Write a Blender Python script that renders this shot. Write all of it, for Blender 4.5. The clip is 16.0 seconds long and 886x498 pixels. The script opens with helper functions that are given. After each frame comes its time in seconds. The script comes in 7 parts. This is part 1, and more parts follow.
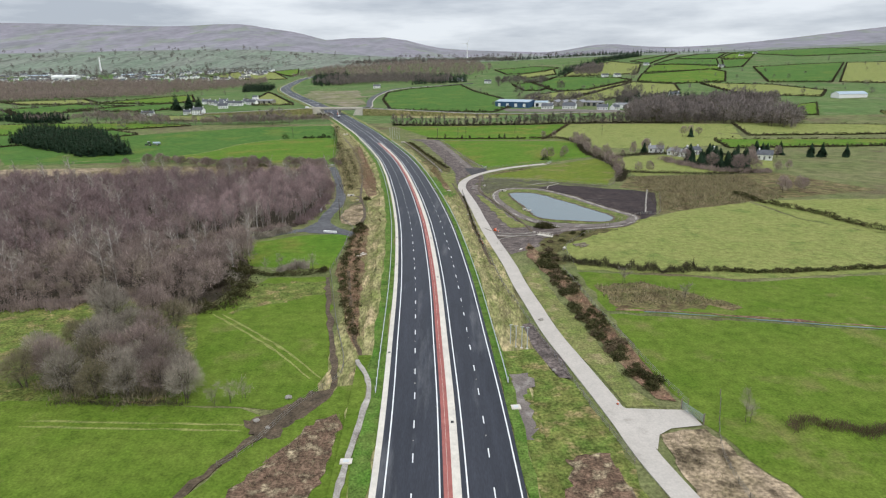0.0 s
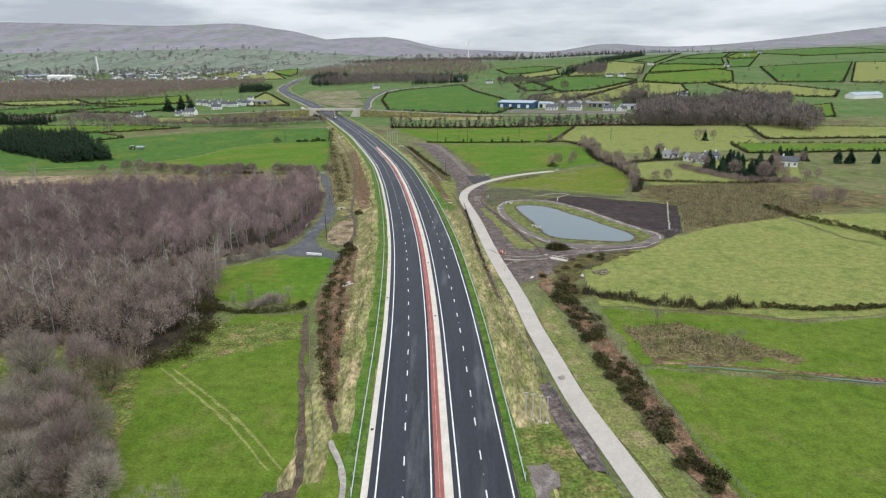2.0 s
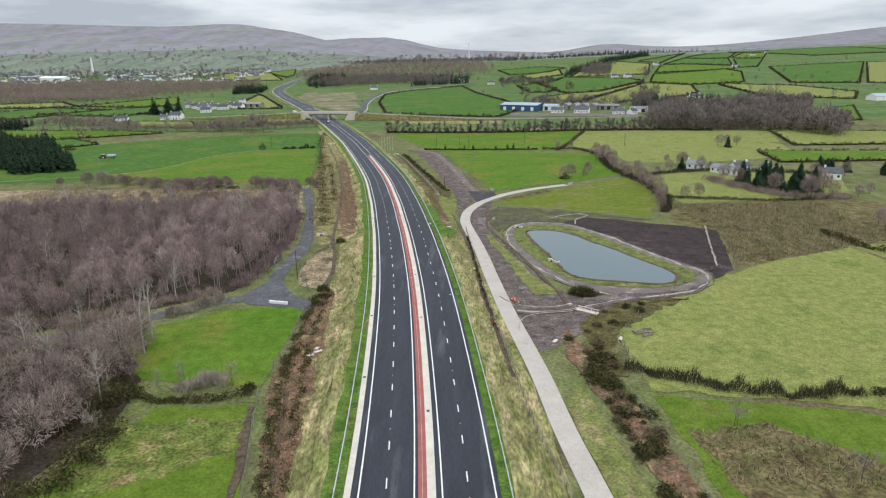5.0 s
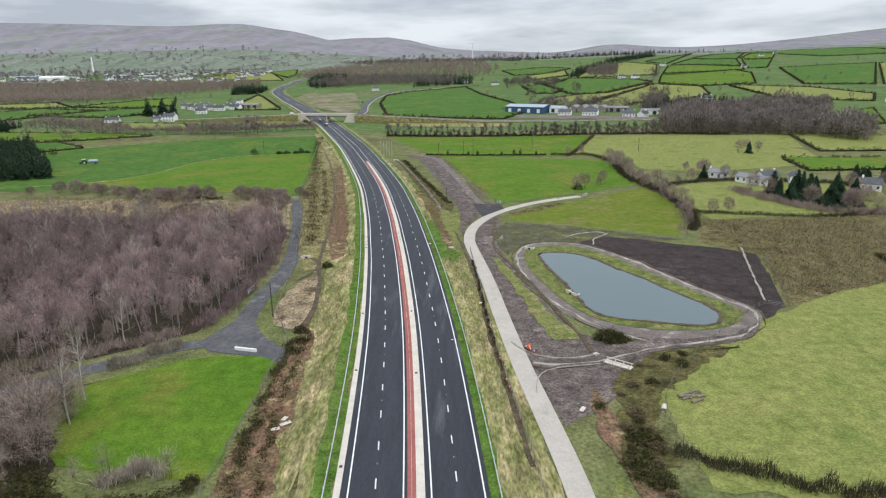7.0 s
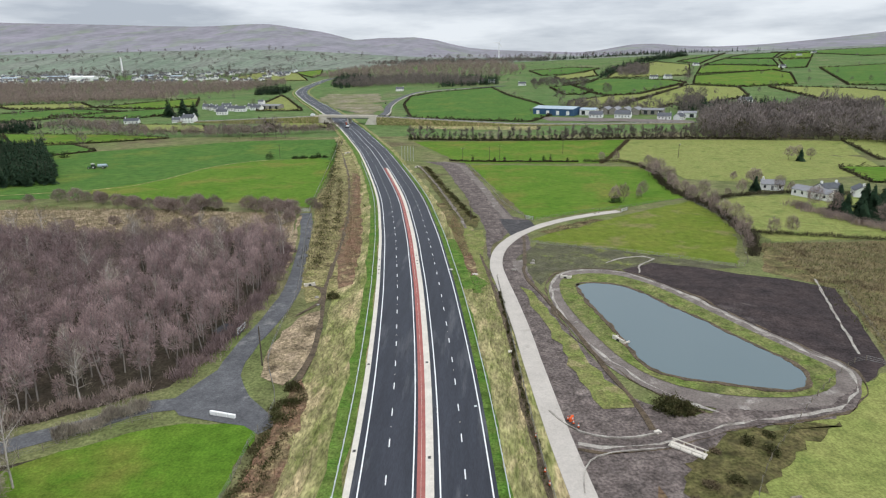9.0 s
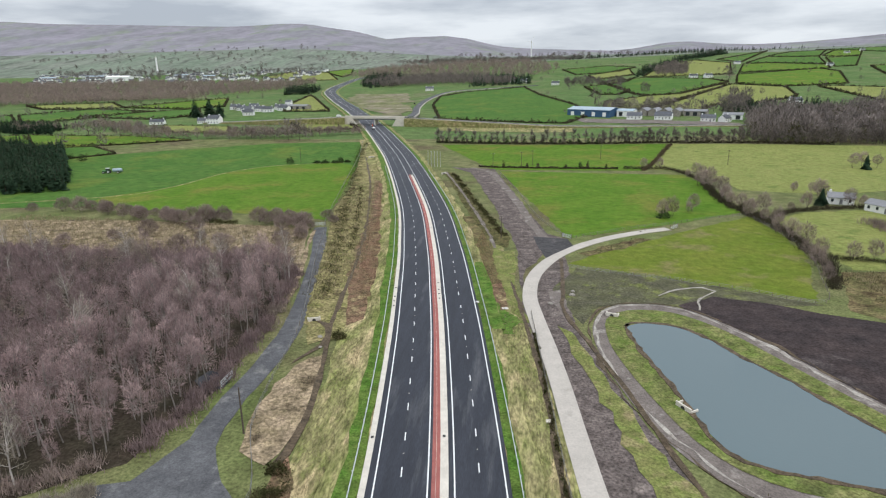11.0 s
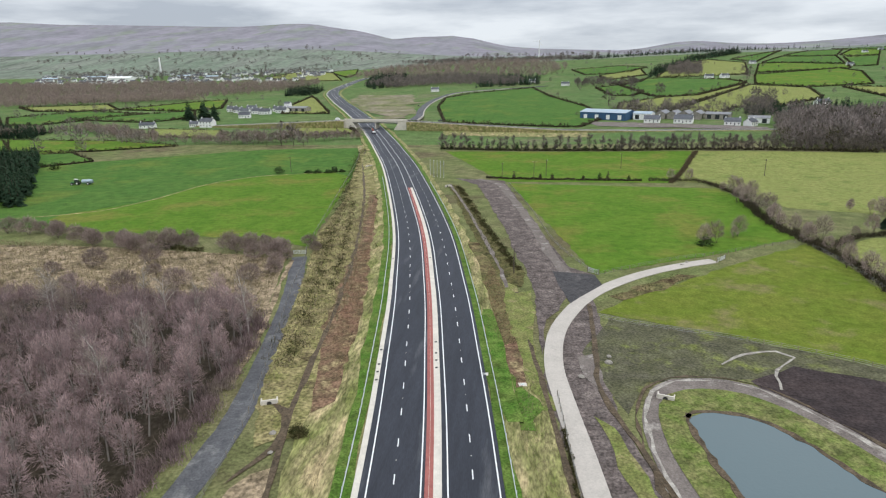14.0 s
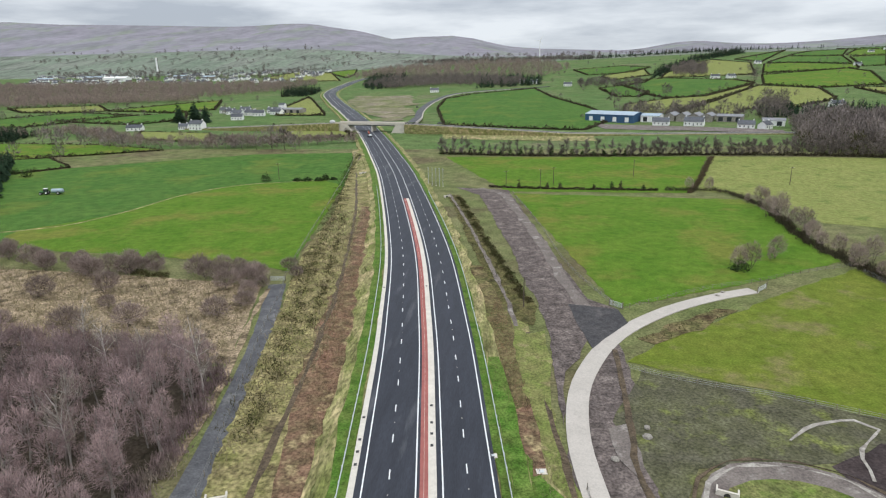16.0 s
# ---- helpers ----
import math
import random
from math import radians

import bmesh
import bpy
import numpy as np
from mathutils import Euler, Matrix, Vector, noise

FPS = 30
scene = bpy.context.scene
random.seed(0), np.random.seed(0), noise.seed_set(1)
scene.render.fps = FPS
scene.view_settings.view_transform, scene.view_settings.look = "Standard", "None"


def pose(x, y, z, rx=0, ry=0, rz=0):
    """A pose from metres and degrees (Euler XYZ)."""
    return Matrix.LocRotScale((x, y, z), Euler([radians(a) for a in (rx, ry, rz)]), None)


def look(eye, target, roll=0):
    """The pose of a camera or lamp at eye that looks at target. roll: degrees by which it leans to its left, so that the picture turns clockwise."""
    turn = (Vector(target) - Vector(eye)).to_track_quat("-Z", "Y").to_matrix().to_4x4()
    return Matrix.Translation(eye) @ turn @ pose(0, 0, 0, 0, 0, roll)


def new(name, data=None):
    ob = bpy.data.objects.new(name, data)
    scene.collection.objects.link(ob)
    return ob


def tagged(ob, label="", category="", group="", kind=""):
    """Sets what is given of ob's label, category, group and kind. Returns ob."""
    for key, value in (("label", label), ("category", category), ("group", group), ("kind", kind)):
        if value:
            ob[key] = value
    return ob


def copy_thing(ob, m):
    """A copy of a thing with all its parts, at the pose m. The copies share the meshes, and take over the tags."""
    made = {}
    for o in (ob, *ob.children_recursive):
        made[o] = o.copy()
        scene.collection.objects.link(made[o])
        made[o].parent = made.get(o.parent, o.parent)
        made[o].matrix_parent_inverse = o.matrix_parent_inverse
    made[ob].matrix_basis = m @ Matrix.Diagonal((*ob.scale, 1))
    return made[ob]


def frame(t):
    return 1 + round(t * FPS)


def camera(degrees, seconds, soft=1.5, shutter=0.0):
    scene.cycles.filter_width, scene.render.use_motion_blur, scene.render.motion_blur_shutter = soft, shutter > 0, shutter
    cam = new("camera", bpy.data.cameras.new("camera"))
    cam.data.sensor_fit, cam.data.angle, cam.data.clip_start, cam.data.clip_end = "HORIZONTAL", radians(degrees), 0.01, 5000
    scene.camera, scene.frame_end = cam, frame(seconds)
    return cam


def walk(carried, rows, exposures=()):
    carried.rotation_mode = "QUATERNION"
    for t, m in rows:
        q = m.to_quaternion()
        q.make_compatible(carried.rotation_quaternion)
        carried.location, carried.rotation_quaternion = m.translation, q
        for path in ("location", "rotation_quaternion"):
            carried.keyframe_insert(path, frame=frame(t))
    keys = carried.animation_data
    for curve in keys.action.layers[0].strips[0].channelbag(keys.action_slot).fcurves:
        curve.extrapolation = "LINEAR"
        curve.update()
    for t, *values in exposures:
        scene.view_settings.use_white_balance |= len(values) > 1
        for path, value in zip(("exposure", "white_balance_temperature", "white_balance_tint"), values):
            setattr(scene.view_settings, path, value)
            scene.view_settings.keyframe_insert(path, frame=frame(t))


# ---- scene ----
cam = camera(72.1, 16.0, soft=1.2)
PATH = [
    (0, (-0.929, -11.131, 52.599), (-0.928, -9.213, 52.031), -0.6),
    (0.5, (-0.742, -4.575, 52.603), (-0.742, -2.658, 52.036), -0.6),
    (1, (-0.584, 1.984, 52.625), (-0.584, 3.902, 52.057), -0.6),
    (1.5, (-0.447, 8.388, 52.641), (-0.448, 10.305, 52.074), -0.7),
    (2, (-0.353, 14.647, 52.694), (-0.355, 16.565, 52.125), -0.6),
    (2.5, (-0.122, 21.002, 52.731), (-0.125, 22.92, 52.163), -0.6),
    (3, (0.038, 27.377, 52.754), (0.034, 29.294, 52.186), -0.7),
    (3.5, (0.162, 33.776, 52.742), (0.158, 35.694, 52.174), -0.7),
    (4, (0.298, 40.182, 52.739), (0.294, 42.1, 52.172), -0.7),
    (4.2, (0.354, 42.73, 52.739), (0.35, 44.648, 52.173), -0.7),
    (6.3, (0.911, 69.142, 52.763), (0.903, 71.06, 52.194), -0.7),
    (6.5, (0.958, 71.662, 52.769), (0.949, 73.58, 52.203), -0.7),
    (7, (1.061, 77.977, 52.823), (1.047, 79.895, 52.257), -0.6),
    (7.5, (1.113, 84.255, 52.903), (1.082, 86.173, 52.337), -0.6),
    (8, (1.158, 90.416, 53.026), (1.105, 92.334, 52.461), -0.7),
    (8.5, (1.146, 96.413, 53.164), (1.073, 98.33, 52.599), -0.7),
    (9, (1.079, 102.3, 53.253), (0.987, 104.217, 52.687), -0.6),
    (9.2, (1.035, 104.65, 53.271), (0.935, 106.566, 52.706), -0.7),
    (11.5, (0.784, 131.652, 53.852), (0.583, 133.559, 53.284), -0.8),
    (12, (0.593, 137.525, 53.882), (0.388, 139.432, 53.316), -0.9),
    (12.5, (0.34, 143.332, 53.863), (0.135, 145.239, 53.295), -0.8),
    (13, (0.018, 149.157, 53.848), (-0.189, 151.064, 53.279), -0.9),
    (13.5, (-0.427, 155.033, 53.838), (-0.635, 156.939, 53.27), -0.8),
    (14, (-0.959, 161.003, 53.839), (-1.168, 162.909, 53.272), -0.8),
    (14.5, (-1.449, 166.963, 53.824), (-1.658, 168.87, 53.257), -0.8),
    (15, (-1.946, 172.933, 53.808), (-2.157, 174.839, 53.241), -0.8),
    (15.5, (-2.535, 178.969, 53.822), (-2.746, 180.875, 53.254), -0.7),
    (16, (-3.088, 185.113, 53.88), (-3.297, 187.02, 53.313), -0.8),
]
walk(cam, [(t, look(eye, target, roll)) for t, eye, target, roll in PATH], [(0, -0.22), (16, -0.22)])
# ---- light ----
world = bpy.data.worlds.new("overcast_sky")
scene.world = world
world.use_nodes = True
wt = world.node_tree
wt.nodes.clear()
w_out = wt.nodes.new("ShaderNodeOutputWorld")
w_bg = wt.nodes.new("ShaderNodeBackground")
w_bg.inputs["Strength"].default_value = 0.1
w_sky = wt.nodes.new("ShaderNodeTexSky")
w_sky.sky_type = 'NISHITA'
w_sky.sun_disc = False
w_sky.sun_elevation = radians(48)
w_sky.sun_rotation = radians(200)
w_co = wt.nodes.new("ShaderNodeTexCoord")
w_map = wt.nodes.new("ShaderNodeMapping")
w_map.inputs["Scale"].default_value = (1.6, 1.6, 9.0)
w_n = wt.nodes.new("ShaderNodeTexNoise")
w_n.inputs["Scale"].default_value = 2.3
w_n.inputs["Detail"].default_value = 7
w_n.inputs["Roughness"].default_value = 0.55
w_ramp = wt.nodes.new("ShaderNodeValToRGB")
w_ramp.color_ramp.elements[0].position = 0.36
w_ramp.color_ramp.elements[0].color = (5.5, 6.1, 7.0, 1)
w_ramp.color_ramp.elements[1].position = 0.62
w_ramp.color_ramp.elements[1].color = (9.7, 10.3, 11.0, 1)
w_sep = wt.nodes.new("ShaderNodeSeparateXYZ")
w_up = wt.nodes.new("ShaderNodeMapRange")          # an overcast sky is brighter overhead
w_up.inputs["From Min"].default_value = 0.08
w_up.inputs["From Max"].default_value = 0.8
w_up.inputs["To Min"].default_value = 1.0
w_up.inputs["To Max"].default_value = 1.9
w_mul = wt.nodes.new("ShaderNodeVectorMath")
w_mul.operation = 'SCALE'
w_mix = wt.nodes.new("ShaderNodeMix")
w_mix.data_type = 'RGBA'
w_mix.inputs["Factor"].default_value = 0.93
wt.links.new(w_co.outputs["Generated"], w_map.inputs["Vector"])
wt.links.new(w_map.outputs["Vector"], w_n.inputs["Vector"])
wt.links.new(w_n.outputs["Fac"], w_ramp.inputs["Fac"])
wt.links.new(w_co.outputs["Generated"], w_sep.inputs["Vector"])
wt.links.new(w_sep.outputs["Z"], w_up.inputs["Value"])
wt.links.new(w_ramp.outputs["Color"], w_mul.inputs["Vector"])
wt.links.new(w_up.outputs["Result"], w_mul.inputs["Scale"])
wt.links.new(w_sky.outputs["Color"], w_mix.inputs["A"])
wt.links.new(w_mul.outputs["Vector"], w_mix.inputs["B"])
wt.links.new(w_mix.outputs["Result"], w_bg.inputs["Color"])
wt.links.new(w_bg.outputs["Background"], w_out.inputs["Surface"])

sun = new("sun", bpy.data.lights.new("sun", 'SUN'))
sun.data.energy = 1.1
sun.data.angle = radians(25)
sun.data.color = (1.0, 0.97, 0.92)
sun.matrix_world = look((60, -80, 160), (0, 0, 0))


# ---- materials ----
def material(name, c1, c2, size=8.0, grain=0.4, rough=0.9, bump=0.3, stain=None, stain_size=25.0, stain_at=0.55,
             metal=0.0, grain_mix=0.45, vary=0.0, spec=0.06, stretch=(1, 1, 1)):
    """Two colours mixed by broad noise, fine grain over them, an optional third colour in patches; sizes in metres."""
    m = bpy.data.materials.new(name)
    m.use_nodes = True
    nt = m.node_tree
    b = nt.nodes["Principled BSDF"]
    b.inputs["Roughness"].default_value = rough
    b.inputs["Metallic"].default_value = metal
    b.inputs["Specular IOR Level"].default_value = spec
    co = nt.nodes.new("ShaderNodeTexCoord")
    mp = nt.nodes.new("ShaderNodeMapping")
    mp.inputs["Scale"].default_value = stretch
    nt.links.new(co.outputs["Object"], mp.inputs["Vector"])

    def noise_at(s, detail=4):
        n = nt.nodes.new("ShaderNodeTexNoise")
        n.inputs["Scale"].default_value = 1.0 / s
        n.inputs["Detail"].default_value = detail
        n.inputs["Roughness"].default_value = 0.6
        nt.links.new(mp.outputs["Vector"], n.inputs["Vector"])
        return n

    def ramp(src, lo, hi):
        r = nt.nodes.new("ShaderNodeMapRange")
        r.inputs["From Min"].default_value = lo
        r.inputs["From Max"].default_value = hi
        nt.links.new(src, r.inputs["Value"])
        return r.outputs["Result"]

    def mix(fac, a, bb, mode='MIX'):
        x = nt.nodes.new("ShaderNodeMix")
        x.data_type, x.blend_type = 'RGBA', mode
        for sock, v in (("Factor", fac), ("A", a), ("B", bb)):
            if isinstance(v, (tuple, float, int)):
                x.inputs[sock].default_value = v if sock == "Factor" else (*v, 1)
            else:
                nt.links.new(v, x.inputs[sock])
        return x.outputs["Result"]

    broad = noise_at(size, 5)
    middle = noise_at(max(grain * 5, size / 5), 4)
    fine = noise_at(grain, 3)
    col = mix(ramp(broad.outputs["Fac"], 0.35, 0.65), c1, c2)
    if stain:
        st = noise_at(stain_size, 6)
        col = mix(ramp(st.outputs["Fac"], stain_at, stain_at + 0.12), col, stain)
    g = ramp(fine.outputs["Fac"], 0.34, 0.66)
    lo, hi = 1 - grain_mix * .8, 1 + grain_mix * .8
    mm = nt.nodes.new("ShaderNodeMapRange")
    mm.inputs["From Min"].default_value, mm.inputs["From Max"].default_value = .3, .7
    mm.inputs["To Min"].default_value, mm.inputs["To Max"].default_value = 1 - grain_mix * .75, 1 + grain_mix * .75
    nt.links.new(middle.outputs["Fac"], mm.inputs["Value"])
    gm = nt.nodes.new("ShaderNodeMapRange")
    gm.inputs["To Min"].default_value, gm.inputs["To Max"].default_value = lo, hi
    nt.links.new(g, gm.inputs["Value"])
    sc = nt.nodes.new("ShaderNodeVectorMath")
    sc.operation = 'SCALE'
    nt.links.new(col, sc.inputs["Vector"])
    nt.links.new(gm.outputs["Result"], sc.inputs["Scale"])
    sm = nt.nodes.new("ShaderNodeVectorMath")
    sm.operation = 'SCALE'
    nt.links.new(sc.outputs["Vector"], sm.inputs["Vector"])
    nt.links.new(mm.outputs["Result"], sm.inputs["Scale"])
    col = sm.outputs["Vector"]
    if vary:
        oi = nt.nodes.new("ShaderNodeObjectInfo")
        ge = nt.nodes.new("ShaderNodeNewGeometry")
        ad = nt.nodes.new("ShaderNodeMath")
        ad.operation = 'ADD'
        nt.links.new(oi.outputs["Random"], ad.inputs[0])
        nt.links.new(ge.outputs["Random Per Island"], ad.inputs[1])
        vm = nt.nodes.new("ShaderNodeMapRange")
        vm.inputs["From Max"].default_value = 2
        vm.inputs["To Min"].default_value, vm.inputs["To Max"].default_value = 1 - vary, 1 + vary
        nt.links.new(ad.outputs["Value"], vm.inputs["Value"])
        s2 = nt.nodes.new("ShaderNodeVectorMath")
        s2.operation = 'SCALE'
        nt.links.new(col, s2.inputs["Vector"])
        nt.links.new(vm.outputs["Result"], s2.inputs["Scale"])
        col = s2.outputs["Vector"]
    nt.links.new(col, b.inputs["Base Color"])
    if bump:
        bp = nt.nodes.new("ShaderNodeBump")
        bp.inputs["Strength"].default_value = bump
        bp.inputs["Distance"].default_value = grain * 0.5
        nt.links.new(fine.outputs["Fac"], bp.inputs["Height"])
        nt.links.new(bp.outputs["Normal"], b.inputs["Normal"])
    return m


M = {
    "land": material("rough_pasture", (.12, .145, .05), (.165, .16, .075), 30, .6, stain=(.13, .11, .06), stain_size=45, stain_at=.52),
    # moor and slope: land colours greyed and blued to stand in for distance haze
    "moor": material("moorland_hazed", (.262, .242, .275), (.212, .21, .222), 210, 45, bump=.1, stain=(.222, .24, .205), stain_size=160, stain_at=.52, grain_mix=.14, stretch=(1, .55, 1)),
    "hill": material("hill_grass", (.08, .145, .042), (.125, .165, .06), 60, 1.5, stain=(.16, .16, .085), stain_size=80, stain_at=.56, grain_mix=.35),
    "slope": material("hill_pasture_hazed", (.165, .205, .15), (.20, .21, .175), 90, 12, bump=.1, stain=(.10, .11, .09), stain_size=45, stain_at=.54, grain_mix=.25, stretch=(1, .3, .5)),
    "field_bright": material("lush_grass", (.076, .155, .015), (.108, .18, .022), 14, .4, stain=(.148, .168, .032), stain_size=26, stain_at=.51, grain_mix=.3),
    "field_olive": material("olive_grass", (.112, .156, .02), (.15, .172, .03), 13, .4, stain=(.185, .168, .066), stain_size=14, stain_at=.54, grain_mix=.3),
    "field_green": material("pasture_grass", (.09, .146, .017), (.122, .170, .026), 10, .4, stain=(.165, .168, .05), stain_size=15, stain_at=.56, grain_mix=.3),
    "field_dark": material("young_grass", (.057, .13, .024), (.08, .15, .03), 22, .5, stain=(.115, .16, .032), stain_size=40, stain_at=.54, grain_mix=.34),
    "field_pale": material("grazed_grass", (.19, .218, .062), (.228, .238, .076), 9, .4, stain=(.14, .18, .048), stain_size=11, stain_at=.56, grain_mix=.34),
    "field_rush": material("rushy_grass", (.175, .135, .07), (.105, .105, .04), 5, .7, stain=(.075, .05, .028), stain_size=8, stain_at=.53, grain_mix=.55),
    "verge": material("verge_grass", (.29, .255, .125), (.165, .18, .058), 2.6, .4, stain=(.34, .27, .15), stain_size=4, stain_at=.53, grain_mix=.55, stretch=(1, .3, 1)),
    "verge_green": material("new_verge_grass", (.07, .145, .022), (.12, .165, .04), 4, .35, grain_mix=.5),
    "scrub_floor": material("dead_bracken_ground", (.215, .125, .085), (.13, .10, .055), 4, .5, stain=(.26, .21, .11), stain_size=5, stain_at=.55, grain_mix=.6, bump=.6),
    "heath": material("dead_moor_grass", (.365, .28, .19), (.24, .188, .115), 4, .6, stain=(.095, .072, .046), stain_size=5, stain_at=.52, grain_mix=.55, bump=.6),
    "wood_floor": material("leaf_litter", (.06, .046, .034), (.048, .042, .028), 5, .6, grain_mix=.5),
    "soil": material("turned_soil", (.062, .047, .045), (.042, .034, .034), 7, .5, bump=.7, stain=(.15, .125, .118), stain_size=18, stain_at=.61, grain_mix=.4),
    "earth": material("churned_earth", (.158, .128, .116), (.10, .083, .076), 3.0, .5, bump=.8, stain=(.22, .182, .162), stain_size=6, stain_at=.56, grain_mix=.55),
    "gravel": material("gravel_track", (.21, .18, .16), (.145, .122, .11), 3, .3, bump=.5, stain=(.31, .28, .25), stain_size=4, grain_mix=.3),
    "mud": material("wet_mud", (.12, .088, .058), (.08, .062, .042), 3, .4, bump=.5, rough=.6),
    "concrete_road": material("pale_concrete", (.50, .455, .405), (.44, .40, .355), 6, .3, bump=.12, stain=(.37, .335, .295), stain_size=5, stain_at=.6, grain_mix=.1),
    "concrete": material("cast_concrete", (.66, .61, .53), (.58, .53, .46), 3, .2, bump=.1, grain_mix=.1),
    "lane_tar": material("worn_tarmac", (.13, .13, .135), (.095, .095, .10), 5, .3, bump=.25, stain=(.19, .185, .18), stain_size=6, stain_at=.58, grain_mix=.25),
    "asphalt": material("new_asphalt", (.027, .030, .039), (.036, .039, .050), 6, .12, rough=.7, spec=.3, bump=.15, stain=(.085, .087, .095), stain_size=4.0, stain_at=.57, grain_mix=.22, stretch=(1, .12, 1)),
    "red": material("red_surfacing", (.37, .135, .115), (.31, .115, .10), 3, .2, bump=.15, grain_mix=.15),
    "paint": material("road_paint", (.82, .82, .80), (.75, .75, .74), 2, .1, rough=.6, bump=0, grain_mix=.06),
    "rim": material("pond_bank_grass", (.11, .15, .035), (.19, .185, .075), 3, .4, stain=(.075, .085, .03), stain_size=4, stain_at=.54, grain_mix=.5),
    "thin_bank": material("thin_seeded_bank", (.115, .115, .062), (.085, .08, .055), 5, .5, stain=(.15, .165, .05), stain_size=7, stain_at=.54, grain_mix=.5, bump=.6),
    "rough_mix": material("tussocks_and_bramble", (.30, .25, .125), (.17, .165, .06), 3.5, .6, stain=(.07, .052, .03), stain_size=6, stain_at=.55, grain_mix=.6, bump=.7),
    "field_rush2": material("rushes_in_grass", (.15, .155, .045), (.10, .145, .03), 3.5, .5, stain=(.235, .185, .085), stain_size=4, stain_at=.53, grain_mix=.55, bump=.6),
    "water": None,
}


def water_material():
    m = bpy.data.materials.new("pond_water")
    m.use_nodes = True
    nt = m.node_tree
    b = nt.nodes["Principled BSDF"]
    b.inputs["Base Color"].default_value = (.115, .155, .165, 1)
    b.inputs["Roughness"].default_value = 0.12
    b.inputs["IOR"].default_value = 1.33
    n = nt.nodes.new("ShaderNodeTexNoise")
    n.inputs["Scale"].default_value = 2.2
    n.inputs["Detail"].default_value = 4
    bp = nt.nodes.new("ShaderNodeBump")
    bp.inputs["Strength"].default_value = 0.25
    bp.inputs["Distance"].default_value = 0.08
    co = nt.nodes.new("ShaderNodeTexCoord")
    nt.links.new(co.outputs["Object"], n.inputs["Vector"])
    nt.links.new(n.outputs["Fac"], bp.inputs["Height"])
    nt.links.new(bp.outputs["Normal"], b.inputs["Normal"])
    return m


M["water"] = water_material()


# ---- building helpers ----
def tri_mesh(name, verts, faces, mats=(), index=None):
    """A mesh from arrays of corners and triangles."""
    me = bpy.data.meshes.new(name)
    verts, faces = np.asarray(verts, np.float32), np.asarray(faces, np.int32)
    me.vertices.add(len(verts))
    me.vertices.foreach_set("co", verts.ravel())
    me.loops.add(faces.size)
    me.loops.foreach_set("vertex_index", faces.ravel())
    me.polygons.add(len(faces))
    me.polygons.foreach_set("loop_start", np.arange(0, faces.size, faces.shape[1], dtype=np.int32))
    for m in mats:
        me.materials.append(m)
    if index is not None:
        me.polygons.foreach_set("material_index", np.asarray(index, np.int32))
    me.update(calc_edges=True)
    return me


def mesh_of(name, bm, mat):
    me = bpy.data.meshes.new(name)
    bm.to_mesh(me)
    bm.free()
    if mat:
        me.materials.append(mat)
    return me


def part(name, bm, mat, parent=None, label=""):
    """Links a bmesh as one object, under a thing or a part if one is given."""
    ob = new(name, mesh_of(name, bm, mat))
    if parent:
        ob.parent = parent
    return tagged(ob, label)


def thing(name, label, category, at=(0, 0, 0), turn=0.0, group=""):
    """An empty at the base of a thing, to hold its parts."""
    ob = new(name)
    ob.empty_display_size = 0.2
    ob.matrix_basis = pose(*at, 0, 0, turn)
    return tagged(ob, label, category, group)


def add_box(bm, x0, x1, y0, y1, z0, z1, bevel=0.0):
    r = bmesh.ops.create_cube(bm, size=1, matrix=Matrix.LocRotScale(
        ((x0 + x1) / 2, (y0 + y1) / 2, (z0 + z1) / 2), None, (x1 - x0, y1 - y0, z1 - z0)))
    if bevel:
        es = list({e for v in r["verts"] for e in v.link_edges})
        bmesh.ops.bevel(bm, geom=es, offset=bevel, segments=1, affect='EDGES')
    return bm


def box(*a, bevel=0.0):
    return add_box(bmesh.new(), *a, bevel=bevel)


def add_rod(bm, p, q, r0, r1=None, seg=6):
    p, q = Vector(p), Vector(q)
    d = q - p
    m = Matrix.Translation((p + q) / 2) @ d.to_track_quat('Z', 'Y').to_matrix().to_4x4()
    bmesh.ops.create_cone(bm, cap_ends=True, segments=seg, radius1=r0, radius2=r0 if r1 is None else r1, depth=d.length, matrix=m)
    return bm


def rod(p, q, r0, r1=None, seg=6):
    return add_rod(bmesh.new(), p, q, r0, r1, seg)


def spline(pts, step=4.0, closed=False):
    """Points every few metres along a smooth curve through pts."""
    P = [np.array(p, float) for p in pts]
    n = len(P)
    out = []
    for i in range(n if closed else n - 1):
        if closed:
            a, b, c, d = P[i - 1], P[i], P[(i + 1) % n], P[(i + 2) % n]
        else:
            b, c = P[i], P[i + 1]
            a = P[i - 1] if i else 2 * b - c
            d = P[i + 2] if i + 2 < n else 2 * c - b
        k = max(1, int(np.linalg.norm(c - b) / step))
        for t in np.arange(k) / k:
            out.append(.5 * (2 * b + (c - a) * t + (2 * a - 5 * b + 4 * c - d) * t * t + (3 * b - a - 3 * c + d) * t ** 3))
    if not closed:
        out.append(P[-1])
    return np.array(out)


def normals(line):
    t = np.gradient(line, axis=0)
    t /= np.linalg.norm(t, axis=1)[:, None] + 1e-9
    return np.stack([t[:, 1], -t[:, 0]], 1)          # to the right of the way



